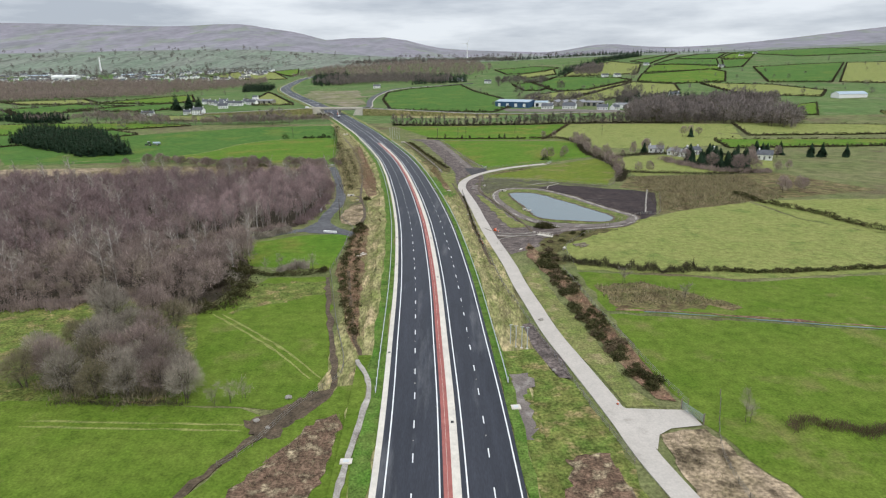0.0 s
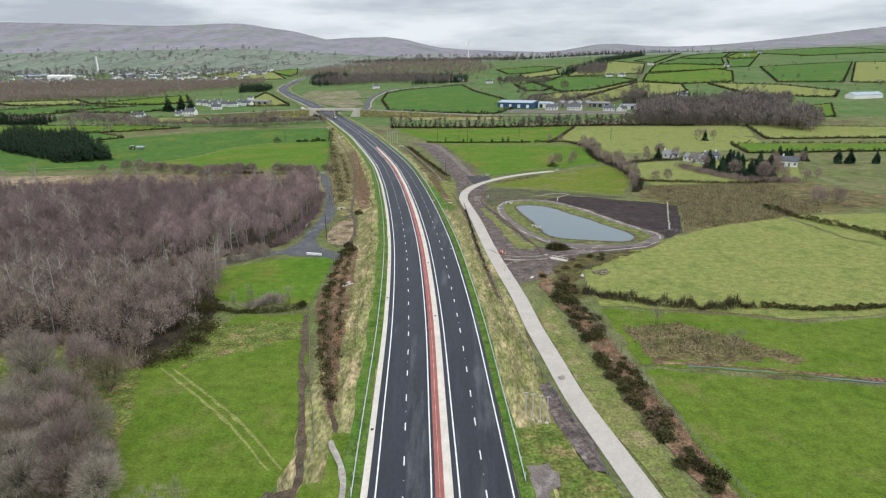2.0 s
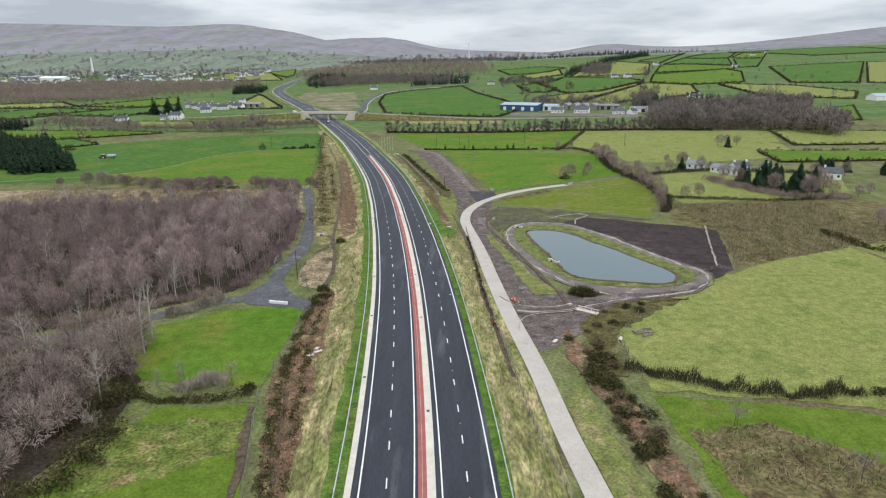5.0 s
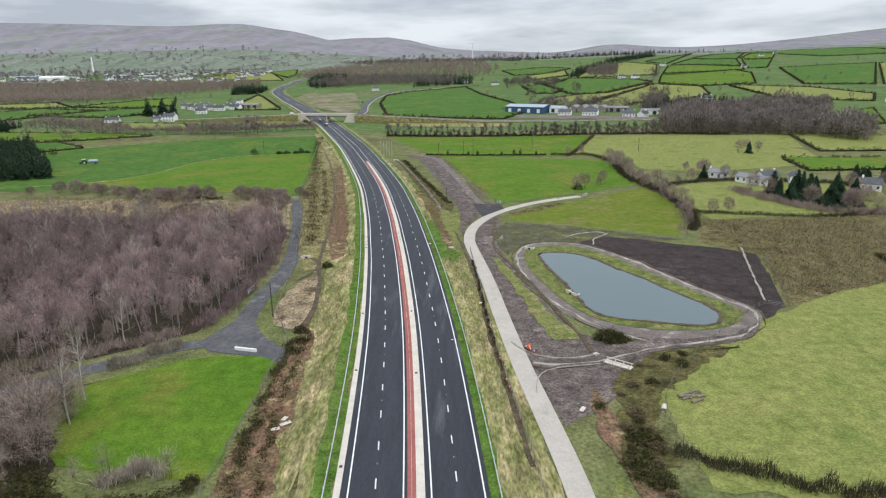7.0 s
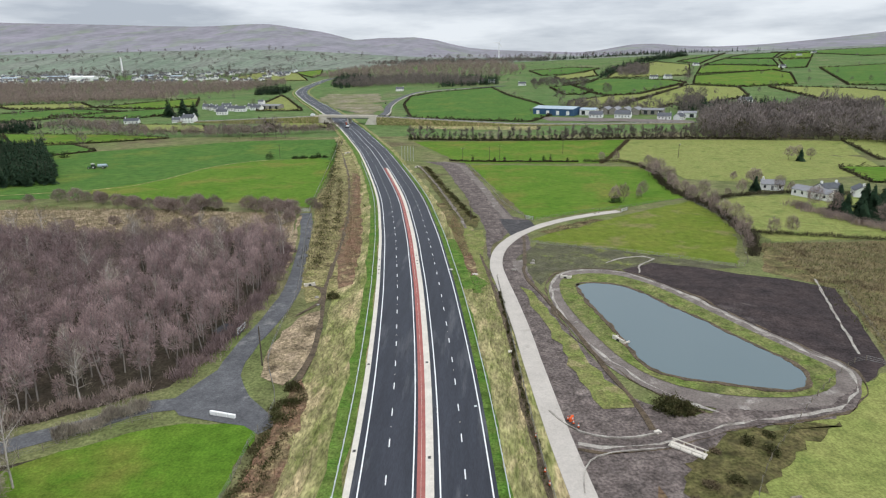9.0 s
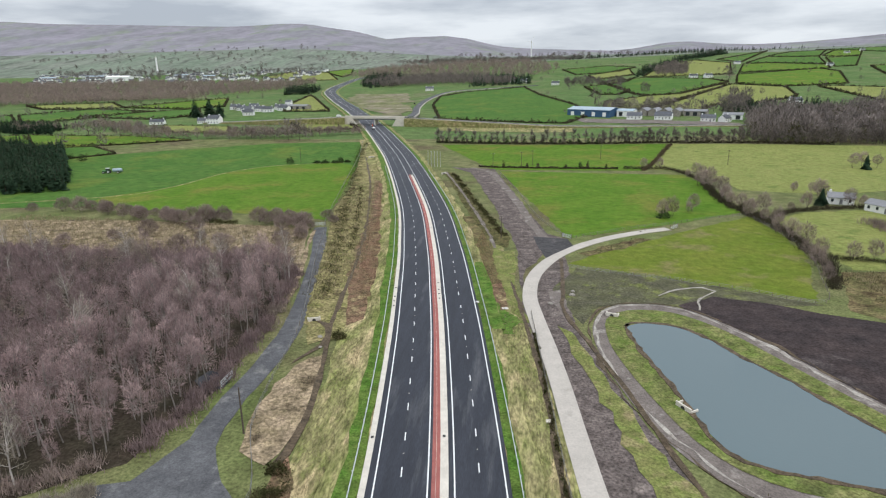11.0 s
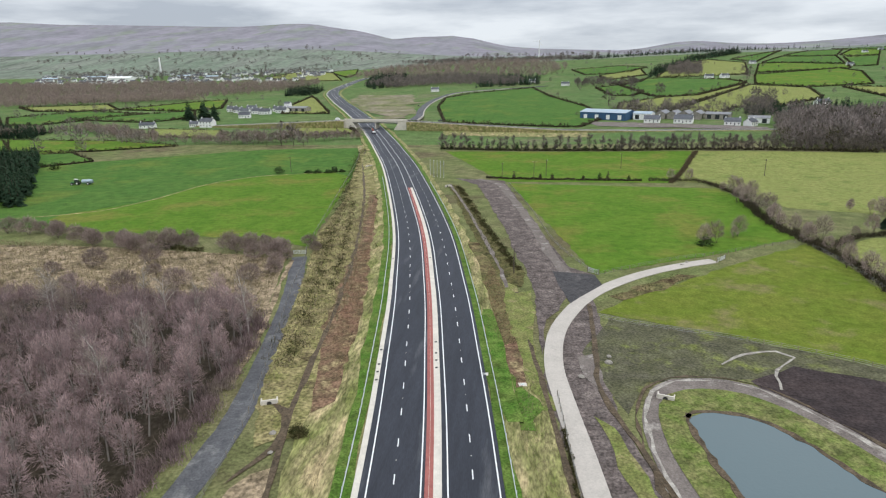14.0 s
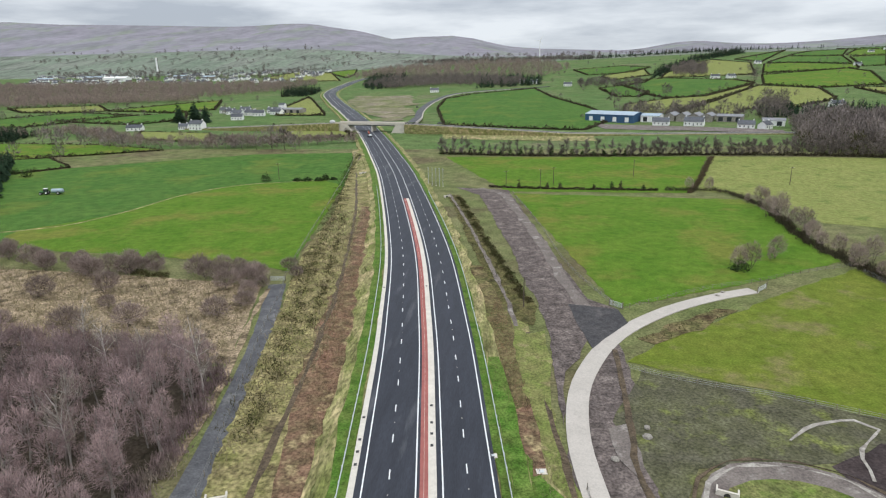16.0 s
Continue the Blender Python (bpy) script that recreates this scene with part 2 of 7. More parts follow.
# ---- the land ----
HU = (-0.8, -0.35, 0.0, 0.35, 0.8)
HD = (0, 480, 700, 1000, 1500, 2000, 2500, 3200, 4200, 4700)
HZ = ((0, 0, 0, 0, 0), (0, 0, 0, 0, 0), (2, 3, 3, 8, 10), (6, 8, 14, 24, 26), (20, 20, 34, 50, 62), (32, 35, 66, 82, 108),
      (58, 70, 84, 108, 140), (170, 180, 110, 110, 130), (392, 392, 205, 215, 310), (380, 380, 190, 200, 300))


RIDGE_U = (-.8, -.715, -.62, -.527, -.436, -.4, -.346, -.3, -.267, -.224, -.198, -.177, -.138, -.087, -.054, 0, .046, .079, .16, .192, .239, .27, .317, .355, .431, .517, .57, .69, .8)
RIDGE_Z = (6, -17, -28, -41, -54, -54, -45, -38, -47, -44, -53, -58, -17, 21, 19, -21, -37, -43, -59, -49, -18, -15, -33, -39, -37, -30, -24, -7, 0)


def terrain(x, y):
    """Height of the land: a flat valley floor, then rising ground and the hills."""
    d = min(max(y, 0.0), 4699.0)
    u = min(max(x / max(y + 11.0, 300.0), -0.799), 0.799)
    i = max(k for k in range(len(HD) - 1) if HD[k] <= d)
    j = max(k for k in range(len(HU) - 1) if HU[k] <= u)
    a = (d - HD[i]) / (HD[i + 1] - HD[i])
    b = (u - HU[j]) / (HU[j + 1] - HU[j])
    b = b * b * (3 - 2 * b)
    k = min(max((y - 3000) / 1100, 0.0), 1.0)
    r = float(np.interp(u, RIDGE_U, RIDGE_Z)) * k * k * (3 - 2 * k) if k else 0.0
    return r + ((HZ[i][j] * (1 - b) + HZ[i][j + 1] * b) * (1 - a) + (HZ[i + 1][j] * (1 - b) + HZ[i + 1][j + 1] * b) * a)


def jag(pts, amount, step=3.0, seed=1):
    """A polygon's outline, cut short and roughened."""
    rnd = np.random.RandomState(seed)
    out = []
    for i in range(len(pts)):
        a, b = np.array(pts[i], float), np.array(pts[(i + 1) % len(pts)], float)
        k = max(1, int(np.linalg.norm(b - a) / step))
        for j in range(k):
            out.append(a + (b - a) * j / k + (rnd.randn(2) * amount if j else 0))
    return out


def patch(name, pts, mat, lift=0.06, cell=25.0, rough_edge=0.25, closed_curve=False, label="", category="field", kind="structure", dz=None, step=3.0):
    """A sheet that lies over the land within an outline."""
    if closed_curve:
        pts = list(spline(pts, 3.0, True))
    if rough_edge:
        pts = jag(pts, rough_edge, step, len(name) + len(pts))
    bm = bmesh.new()
    f = bm.faces.new([bm.verts.new((p[0], p[1], 0)) for p in pts])
    if f.normal.z < 0 or sum((pts[i][0] - pts[i - 1][0]) * (pts[i][1] + pts[i - 1][1]) for i in range(len(pts))) > 0:
        bmesh.ops.reverse_faces(bm, faces=[f])
    bmesh.ops.triangulate(bm, faces=list(bm.faces))
    lo, hi = np.min(pts, axis=0), np.max(pts, axis=0)
    if hi[1] > 470:                                   # cut along a grid where the land is not flat
        for ax in (0, 1):
            for c in np.arange(math.ceil(lo[ax] / cell) * cell, hi[ax], cell):
                co, no = ((c, 0, 0), (1, 0, 0)) if ax == 0 else ((0, c, 0), (0, 1, 0))
                bmesh.ops.bisect_plane(bm, geom=bm.verts[:] + bm.edges[:] + bm.faces[:], plane_co=co, plane_no=no)
    for v in bm.verts:
        v.co.z = terrain(v.co.x, v.co.y) + lift + (dz(v.co.x, v.co.y) if dz else 0)
    ob = new(name, mesh_of(name, bm, mat))
    return tagged(ob, label, category, kind=kind)


def strip(name, line, a, b, mat, lift, depth=0.25, height=None, label="", category="road", kind="structure", parent=None, wobble=0.0):
    """A band along a line, from a to b metres to its right, with sides that go into the ground."""
    line = np.asarray(line)
    n = normals(line)
    rnd = np.random.RandomState(len(line))
    bm = bmesh.new()
    rows = []
    for p, q in zip(line, n):
        z = (height(p[0], p[1]) if height else terrain(p[0], p[1])) + lift
        wa, wb = rnd.randn(2) * wobble
        pa, pb = p + q * (a + wa), p + q * (b + wb)
        rows.append([bm.verts.new(c) for c in ((*pa, z - depth), (*pa, z), (*pb, z), (*pb, z - depth))])
    for r, s in zip(rows, rows[1:]):
        for k in range(3):
            bm.faces.new((r[k], r[k + 1], s[k + 1], s[k]))
    bmesh.ops.recalc_face_normals(bm, faces=bm.faces[:])
    ob = part(name, bm, mat, parent, label)
    return ob if parent else tagged(ob, label, category, kind=kind)


def graded(lo, hi, start, grow, top):
    out, s = [lo], start
    while out[-1] < hi:
        out.append(out[-1] + s)
        s = min(s * grow, top)
    return out


xs = sorted({-v for v in graded(0, 4600, 12, 1.05, 90)} | set(graded(0, 4600, 12, 1.05, 90)))
ys = [-400, -200] + graded(-100, 4900, 12, 1.02, 90)
gv = []
for gy in ys:
    for gx in xs:
        z = terrain(gx, gy)
        if 3200 < gy < 4100:
            z += noise.fractal(Vector((gx / 420, gy / 700, 3.1)), 0.9, 2.0, 4) * min(1, (gy - 3200) / 300, (4100 - gy) / 300) * 9
        gv.append((gx, gy, z))
W = len(xs)
gf = [(j * W + i, j * W + i + 1, (j + 1) * W + i + 1, (j + 1) * W + i) for j in range(len(ys) - 1) for i in range(W - 1)]
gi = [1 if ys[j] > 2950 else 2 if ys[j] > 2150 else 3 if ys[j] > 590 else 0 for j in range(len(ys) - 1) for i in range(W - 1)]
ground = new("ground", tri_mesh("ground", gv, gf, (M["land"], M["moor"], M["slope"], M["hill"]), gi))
ground.data.polygons.foreach_set("use_smooth", [True] * len(gf))
tagged(ground, "rough green valley land rising to grey-brown moor hills tinted for haze", "ground", kind="structure")

# ---- the new road ----
ROAD = spline([(0.9, -300), (0.8, -100), (0.5, 0), (-0.1, 62), (-1.3, 100), (-3.0, 141), (-6.3, 190), (-10.6, 233), (-14.5, 265), (-20.6, 309),
               (-32, 374), (-58.5, 489), (-80, 566), (-105, 650), (-135, 742), (-190, 895), (-245, 1043), (-310, 1240), (-343, 1445), (-355, 1650), (-330, 1760)], 5.0)


def road_z(x, y):
    return terrain(x, y) + 0.8


strip("road_embankment", ROAD, -16, 14, M["verge"], -0.25, 1.0, road_z, "low grassy embankment under the new road", "embankment", wobble=.4)
strip("verge_left", ROAD, -13.8, -10.6, M["verge_green"], -0.12, .3, road_z, "fresh green grass verge beside the road", "verge", wobble=.3)
strip("verge_right", ROAD, 9.3, 11.3, M["verge_green"], -0.12, .3, road_z, "fresh green grass verge beside the road", "verge", wobble=.2)
road = strip("road", ROAD, -9.8, 9.4, M["asphalt"], 0.0, .3, road_z, "newly laid dark asphalt dual carriageway with white markings", "road")
strip("channel", ROAD, -10.7, -9.8, M["concrete"], 0.02, .3, road_z, parent=road, label="pale concrete drainage channel")
strip("red_strip", ROAD[ROAD[:, 1] < 442], -1.15, 0.0, M["red"], 0.03, .1, road_z, parent=road, label="red surfaced central strip")
strip("seam", ROAD[ROAD[:, 1] < 441], -.6, -.565, M["concrete"], 0.045, .02, road_z, parent=road, label="thin pale seam in the red strip")
strip("median_channel", ROAD[ROAD[:, 1] < 440], 0.0, 1.15, M["concrete"], 0.05, .1, road_z, parent=road, label="pale concrete median channel")
for off in (-8.8, -1.65, 1.95, 8.75):
    strip("edge_line", ROAD, off - .1, off + .1, M["paint"], 0.008, .01, road_z, parent=road, label="solid white edge line")


def patches():
    track = [(60, -150), (48, -40), (36.5, 30), (31, 48),  (27.8, 62), (26.8, 70), (25.3, 80), (23.4, 91.4), (21.3, 104), (19.8, 120), (18.5, 134), (17.6, 150), (16, 167), (14.5, 182.5),
             (12.9, 205), (11.9, 222), (10.6, 238), (9.2, 252), (8.2, 266), (9.6, 280), (13, 291), (18, 301.5), (25, 311), (36, 321.5), (48, 329.5), (58, 334.5)]
    strip("haul_road", spline(track, 3), -1.8, 1.8, M["concrete_road"], .16, .3, None, "pale concrete access road with a broad bend", "road")
    patch("spur", [(25.5, 79), (28.2, 75), (37.6, 74.4), (38.4, 70), (33.3, 69.2), (31, 67.6), (29.5, 64), (26, 70)], M["concrete_road"], .166, rough_edge=.05, label="pale concrete gateway apron", category="road")
    patch("earth_yard", [(12, 293), (20, 306), (20, 271), (17, 249), (20, 233), (24, 211), (28, 195), (40, 184.5), (31, 170), (19, 160), (15, 185), (10, 222), (6, 262)], M["earth"], .05, label="grey churned earth beside the access road", category="earth")
    patch("ring_track", [(20.8, 248.6), (25.3, 259.9), (32.4, 263.2), (42, 261.4), (50.5, 250.8), (57.5, 235.8), (63.7, 220.8), (69, 211.2), (71, 205), (67.9, 198.6), (62.1, 193.3),
                         (53.9, 191.1), (45.5, 190.2), (39.2, 192.3), (33, 196.2), (28, 202.9), (24.9, 210.7), (22.3, 221.9), (20.6, 234.3)], M["gravel"], .12, closed_curve=True, label="rutted gravel track round the pond", category="track")
    patch("pond_rim", [(24.5, 253.5), (30.1, 258.8), (39.7, 258.1), (48.3, 248.4), (55.1, 232.9), (61.4, 218.4), (65.2, 210.7), (67.3, 205), (64.4, 199.9), (58.3, 196), (49.5, 195.1),
                       (40.6, 196.9), (34.3, 201.1), (30.2, 207.8), (27.3, 217.5), (24.7, 229.2), (23.2, 241.6)], M["rim"], .2, closed_curve=True, label="grassy bank round the pond", category="bank")
    patch("pond", [(28.1, 249.5), (31.2, 251.5), (38, 250.4), (42.9, 245.1), (46.6, 237.1), (51.1, 229.1), (54.8, 220.8), (58.2, 213.7), (61, 207.8), (61, 202.9), (58.5, 198.6), (54.7, 197.4),
                   (48.8, 198.6), (42.9, 200.3), (37.8, 201.8), (34.2, 205), (32.6, 210.7), (31.6, 220.2), (29.8, 231.1), (28.6, 240.2)], M["water"], .23, closed_curve=True, rough_edge=.1, label="grey-green water of the drainage pond", category="pond")
    patch("soil_field", [(42.4, 263), (52.3, 269.4), (63, 265.7), (72.4, 260), (83.3, 255.6), (91.6, 249), (84.8, 227), (78.2, 208), (70.5, 201), (60, 215), (50, 235)], M["soil"], .08, label="dark bare topsoil beside the pond", category="soil")
    patch("field_wedge", [(20, 293), (28, 303), (40.4, 312), (64.5, 333), (91.8, 354), (93, 330), (90, 305.5), (76, 268), (60.2, 275), (44.9, 283)], M["field_olive"], .07, label="bright green grass field", rough_edge=.4)
    patch("bank", [(14, 272), (22, 290), (45, 282), (62, 273), (76, 265), (62, 264), (44, 264), (24, 261), (19, 250)], M["thin_bank"], .06, label="thinly seeded earth bank below the green field", category="bank")
    patch("field_r", [(-0.6, 455.6), (93.4, 446), (98, 410), (91, 360), (61.3, 341.4), (23.2, 320.8)], M["field_bright"], .07, label="bright green grass field", rough_edge=.4)
    patch("field_r", [(-43, 566), (113.7, 560), (77, 459), (-3.4, 460)], M["field_bright"], .07, label="bright green grass field", rough_edge=.4)
    patch("field_sheep", [(117, 560), (260, 545), (215, 420), (138, 396), (108, 406), (103, 456), (81, 464)], M["field_pale"], .07, label="pale grazed pasture", rough_edge=.4)
    patch("field_past", [(100, 350), (115, 362), (148, 368), (195, 350), (170, 300), (96, 292)], M["field_pale"], .06, label="tussocky grazed pasture", rough_edge=.4)
    patch("field_rough", [(92, 290), (170, 296), (190, 250), (130, 232), (94, 216), (79, 208), (93, 248), (80, 262)], M["field_rush"], .06, label="brown rushy field", rough_edge=.4)
    patch("field_pale", [(36, 169), (47.4, 182.3), (66.5, 198.6), (93.7, 216), (122, 228), (126, 199), (139, 181), (185, 162), (185, 143), (110, 140), (75, 136), (61, 140.8), (35.4, 145)], M["field_pale"], .07, label="pale green grazed field", rough_edge=.4)
    patch("field_pale", [(124, 228), (130, 231), (230, 233), (230, 150), (140, 180), (127, 199)], M["field_pale"], .07, label="pale green grazed field", rough_edge=.4)
    patch("field_low", [(35, 143), (61, 139), (75, 134), (110, 138), (180, 140), (180, 90), (87, 105), (64.8, 110.4), (36, 116)], M["field_green"], .06, label="green damp field", rough_edge=.4)
    patch("rush_patch", [(36.9, 133), (49.7, 135), (60, 126), (67, 117), (49, 115), (37.6, 121)], M["field_rush"], .075, label="brown rushes in the damp field", category="rushes", rough_edge=1.0)
    patch("field_near", [(35.8, 114), (64, 109), (87, 104), (180, 88), (150, 20), (48, 40), (38.1, 74), (36.3, 86)], M["field_green"], .06, label="green pasture", rough_edge=.4)
    lane = [(-30, 184), (-33, 186), (-37, 190), (-43, 200), (-44.2, 212), (-43.6, 224), (-43.8, 240), (-45.7, 255), (-49.7, 277), (-54.9, 301), (-63.2, 331)]
    strip("lane", spline(lane, 3), -2.2, 2.2, M["lane_tar"], .09, .2, None, "worn grey tarmac lane", "road", wobble=.08)
    strip("lane_west", spline([(-36, 189), (-44, 191), (-52, 189.5), (-59.4, 184), (-66.4, 179.3), (-78, 171), (-120, 150), (-190, 119)], 3), -2, 2, M["lane_tar"], .08, .2, None, "worn grey tarmac lane", "road", wobble=.1)
    patch("turning_area", [(-49.6, 191), (-45, 205), (-39.1, 196), (-30.6, 187), (-31.6, 184), (-38, 185), (-46, 187)], M["lane_tar"], .1, rough_edge=.15, label="worn tarmac turning area", category="road")
    patch("wood_floor", [(-190, 122), (-122, 153), (-77, 177), (-52, 196), (-48.5, 217), (-51, 254), (-60, 290), (-82, 291), (-128, 292), (-250, 300), (-330, 280)], M["wood_floor"], .05, label="leaf litter under the birch wood", category="woodland floor")
    patch("wood_floor", [(-60, 176), (-54, 150), (-52, 140), (-57, 118), (-65, 121), (-78, 129), (-87, 124), (-104, 120), (-160, 111), (-185, 117), (-120, 146), (-78, 166.5)], M["wood_floor"], .05, label="leaf litter under bare trees", category="woodland floor")
    patch("heath", [(-250, 335), (-141, 338), (-96, 334), (-67, 330), (-56, 286), (-82, 290), (-128, 292), (-250, 300)], M["heath"], .055, label="straw-coloured rough heath", category="heath")
    patch("field_left", [(-53.3, 124), (-47, 141), (-31, 141.7), (-25, 110), (-20.8, 89), (-20.8, 84), (-24, 80), (-29, 75.8), (-34, 76.8), (-75, 78), (-60, 100)], M["field_green"], .06, label="green paddock with tyre tracks", rough_edge=.4)
    patch("field_wedge_left", [(-68, 170), (-59, 177), (-48, 183.5), (-37, 185), (-32, 186), (-31.6, 165), (-32, 147), (-54, 151)], M["field_bright"], .065, label="lush green paddock", rough_edge=.4)
    patch("field_west", [(-240, 79.5), (-110, 80.5), (-67, 79.5), (-45, 77.5), (-50, 100), (-57, 117), (-65, 120.5), (-78, 128.5), (-87, 123.5), (-104, 119.5), (-160, 111), (-240, 111)], M["field_rush2"], .09, label="green field with rough tussocks beside the wood", rough_edge=.3)
    patch("field_front", [(-240, 79), (-110, 80), (-67, 79), (-52, 77.8), (-34, 76.4), (-29, 73.5), (-30.4, 67.5), (-35, 56), (-40, 30), (-240, 20)], M["field_green"], .072, label="green field", rough_edge=.3)
    for dx in (0, 1.6):
        strip("tyre_track", spline([(-67, 73.4 - dx), (-57, 72.8 - dx), (-44, 72.2 - dx), (-32, 71.6 - dx)], 2.5), -.18, .18, M["field_pale"], .075, .05, None, "faint worn wheel track in the grass", "track", wobble=.12)
    patch("rushy_corner", [(-52, 135.8), (-31.6, 138), (-29.9, 129), (-38, 124), (-44.7, 120.2), (-48.3, 116)], M["field_rush2"], .075, label="rushy tan corner of the paddock", category="rushes", rough_edge=.8, step=1.5)
    patch("field_far_left", [(-260, 350), (-177, 360), (-157, 358), (-106, 352), (-76, 347), (-63.5, 341), (-67, 361), (-75, 419), (-89, 515), (-103, 582), (-170, 574), (-260, 520), (-330, 440)], M["field_dark"], .07, label="dark green grass field", rough_edge=.4)


patches()

M["bracken_mat"] = material("flattened_bracken", (.165, .105, .072), (.10, .072, .048), 2.2, .35, bump=.8, stain=(.33, .265, .17), stain_size=2.2, stain_at=.53, grain_mix=.65)
M["verge_mix"] = material("tan_and_green_verge", (.20, .195, .075), (.135, .165, .045), 4, .4, stain=(.27, .225, .115), stain_size=5, stain_at=.54, grain_mix=.45)
M["gorse_bank"] = material("dark_rushy_bank", (.085, .085, .03), (.12, .10, .045), 3, .5, bump=.6, stain=(.05, .045, .022), stain_size=4, stain_at=.54, grain_mix=.55)
M["tar_dark"] = material("dark_tarmac", (.062, .06, .062), (.085, .08, .08), 4, .3, bump=.3, stain=(.13, .12, .115), stain_size=5, stain_at=.6, grain_mix=.3)
M["gravel2"] = material("dry_gravel", (.42, .39, .34), (.30, .27, .24), 2, .25, bump=.4, stain=(.2, .175, .15), stain_size=3, stain_at=.53, grain_mix=.3)

# ---- verges, banks and bare ground beside the road ----
def verges():
    left = ROAD[(ROAD[:, 1] > 20) & (ROAD[:, 1] < 600)]
    strip("verge_dry_left", left, -21, -15.5, M["verge"], .1, .2, None, "straw-coloured rough grass verge", "verge", wobble=.5)
    strip("verge_dry_right", left[left[:, 1] < 300], 12.2, 19, M["verge"], .1, .2, None, "straw-coloured rough grass verge", "verge", wobble=.4)
    patch("scrub_left", [(-30, 190), (-30, 170), (-30, 146), (-24.5, 122), (-20.5, 104), (-17, 94), (-19, 108), (-20.5, 122), (-23.5, 154), (-26, 190), (-30, 204)], M["scrub_floor"], .13, label="brown dead bracken and brambles", category="scrub", rough_edge=.5)
    patch("scrub_left", [(-43, 250), (-57.9, 323), (-65.7, 358), (-71, 412), (-92, 522), (-105, 588), (-98, 589), (-78, 512), (-60, 425), (-47, 348), (-37, 288), (-32, 240), (-38, 236)], M["rough_mix"], .13, label="rough tussocky ground with rushes", category="scrub", rough_edge=.3, step=1.5)
    patch("bracken_left", [(-49.5, 352), (-63, 425), (-58, 425), (-50.5, 379), (-38.6, 317), (-33.7, 288), (-29.5, 250), (-32.5, 246), (-38.4, 272), (-41.5, 287), (-45, 310)], M["scrub_floor"], .15, label="red-brown dead bracken", category="scrub", rough_edge=.5)
    patch("green_left", [(-62.4, 366), (-56, 387), (-62.6, 423), (-70, 412)], M["verge"], .16, label="pale grass patch", category="verge", rough_edge=.5)
    patch("straw_left", [(-37, 200), (-39, 210), (-39, 220), (-36, 230), (-33, 232), (-31, 214), (-30.5, 204), (-32, 197), (-34, 198)], M["heath"], .14, label="dry straw-coloured grass", category="verge", rough_edge=.4)
    patch("green_bank_left", [(-19.3, 83), (-14.4, 84), (-13.6, 60), (-13.6, 40), (-36, 40), (-34.5, 55), (-29.6, 66), (-24.2, 72.5), (-20.2, 79)], M["field_green"], .15, label="rough green bank beside the footpath", category="verge", rough_edge=.4)
    patch("mound_left", [(-36, 40), (-29.1, 54.8), (-27, 60.2), (-23.8, 66), (-21, 72.6), (-18.1, 74.2), (-16.6, 70.9), (-17.2, 65.8), (-17.2, 59.4), (-18.5, 54.7), (-19, 40)], M["bracken_mat"], .22, label="bank of dead grass and bracken", category="bank", rough_edge=.5, step=1.2)
    strip("mud_path", spline([(-31.4, 141), (-28, 123), (-25, 108.5), (-20.8, 88.3), (-20.2, 82.2), (-22.1, 78.5), (-26.3, 72.7), (-29.8, 66.8), (-32.7, 60.9), (-35.1, 55.4), (-40, 42)], 2), -.55, .55, M["mud"], .19, .25, None, "muddy brown farm track", "track", wobble=.22)
    patch("mud_path", [(-32.5, 72.8), (-28.5, 74.6), (-22.7, 81.3), (-20, 82.4), (-20, 79.4), (-24.3, 71.9), (-26.7, 67.4), (-30.5, 68.9)], M["mud"], .165, label="muddy field corner", category="track", rough_edge=.45, step=1.0)
    strip("gravel_path", spline([(-17.2, 92), (-16.6, 90.4), (-14.8, 86.1), (-13.6, 80.2), (-13.9, 71.7), (-14.3, 64.4), (-14.7, 58.2), (-14.9, 40)], 2), -.45, .45, M["gravel2"], .73, .5, None, "narrow pale gravel footpath", "path", wobble=.08)
    strip("ditch_left", spline([(-26.6, 146), (-22.6, 122), (-20, 107), (-16.6, 94)], 3), -.4, .4, M["mud"], .16, .2, None, "dark wet ditch", "ditch", wobble=.15)
    strip("ditch_left", spline([(-31, 196), (-29.5, 205), (-31.5, 222), (-34, 236), (-36, 247), (-42, 300), (-50, 350), (-64, 420), (-88, 520), (-100, 580)], 4), -.5, .5, M["mud"], .17, .2, None, "dark wet ditch", "ditch", wobble=.2)
    patch("wet_hollow", [(-40.5, 249), (-36.3, 247), (-34.3, 236), (-38.7, 227.5), (-38.3, 229.5), (-35.6, 236.5), (-37, 245)], M["mud"], .175, label="wet muddy hollow by the culvert", category="ditch", rough_edge=.3)
    # right-hand side
    patch("worn_ground", [(10.5, 85.9), (14, 86.4), (14.6, 81.5), (12.1, 78.7), (12.6, 72), (12.2, 66), (10.6, 66), (10.2, 76)], M["gravel"], .6, label="worn stony ground beside the road", category="earth", rough_edge=.5, step=1.0)
    patch("spoil_strip", [(15.8, 108.5), (17.8, 109.5), (19.6, 100), (21.1, 94.1), (21.5, 84.8), (19.4, 85.3), (18.2, 90), (17, 95.4)], M["earth"], .2, label="strip of grey stony spoil", category="earth", rough_edge=.2)
    patch("dry_bank", [(15.8, 61.9), (19, 63), (22.5, 63.1), (23.3, 54), (23, 40), (14, 40), (14.3, 54.1), (15.4, 57.7)], M["bracken_mat"], .23, label="dead brown grass on the bank", category="bank", rough_edge=.45, step=1.0)
    near = ROAD[(ROAD[:, 1] > 20) & (ROAD[:, 1] < 97)]
    strip("grass_bank_right", near, 11.1, 14.05, M["field_rush2"], -.22, .3, road_z, "patchy green grass beside the road", "verge", wobble=.02)
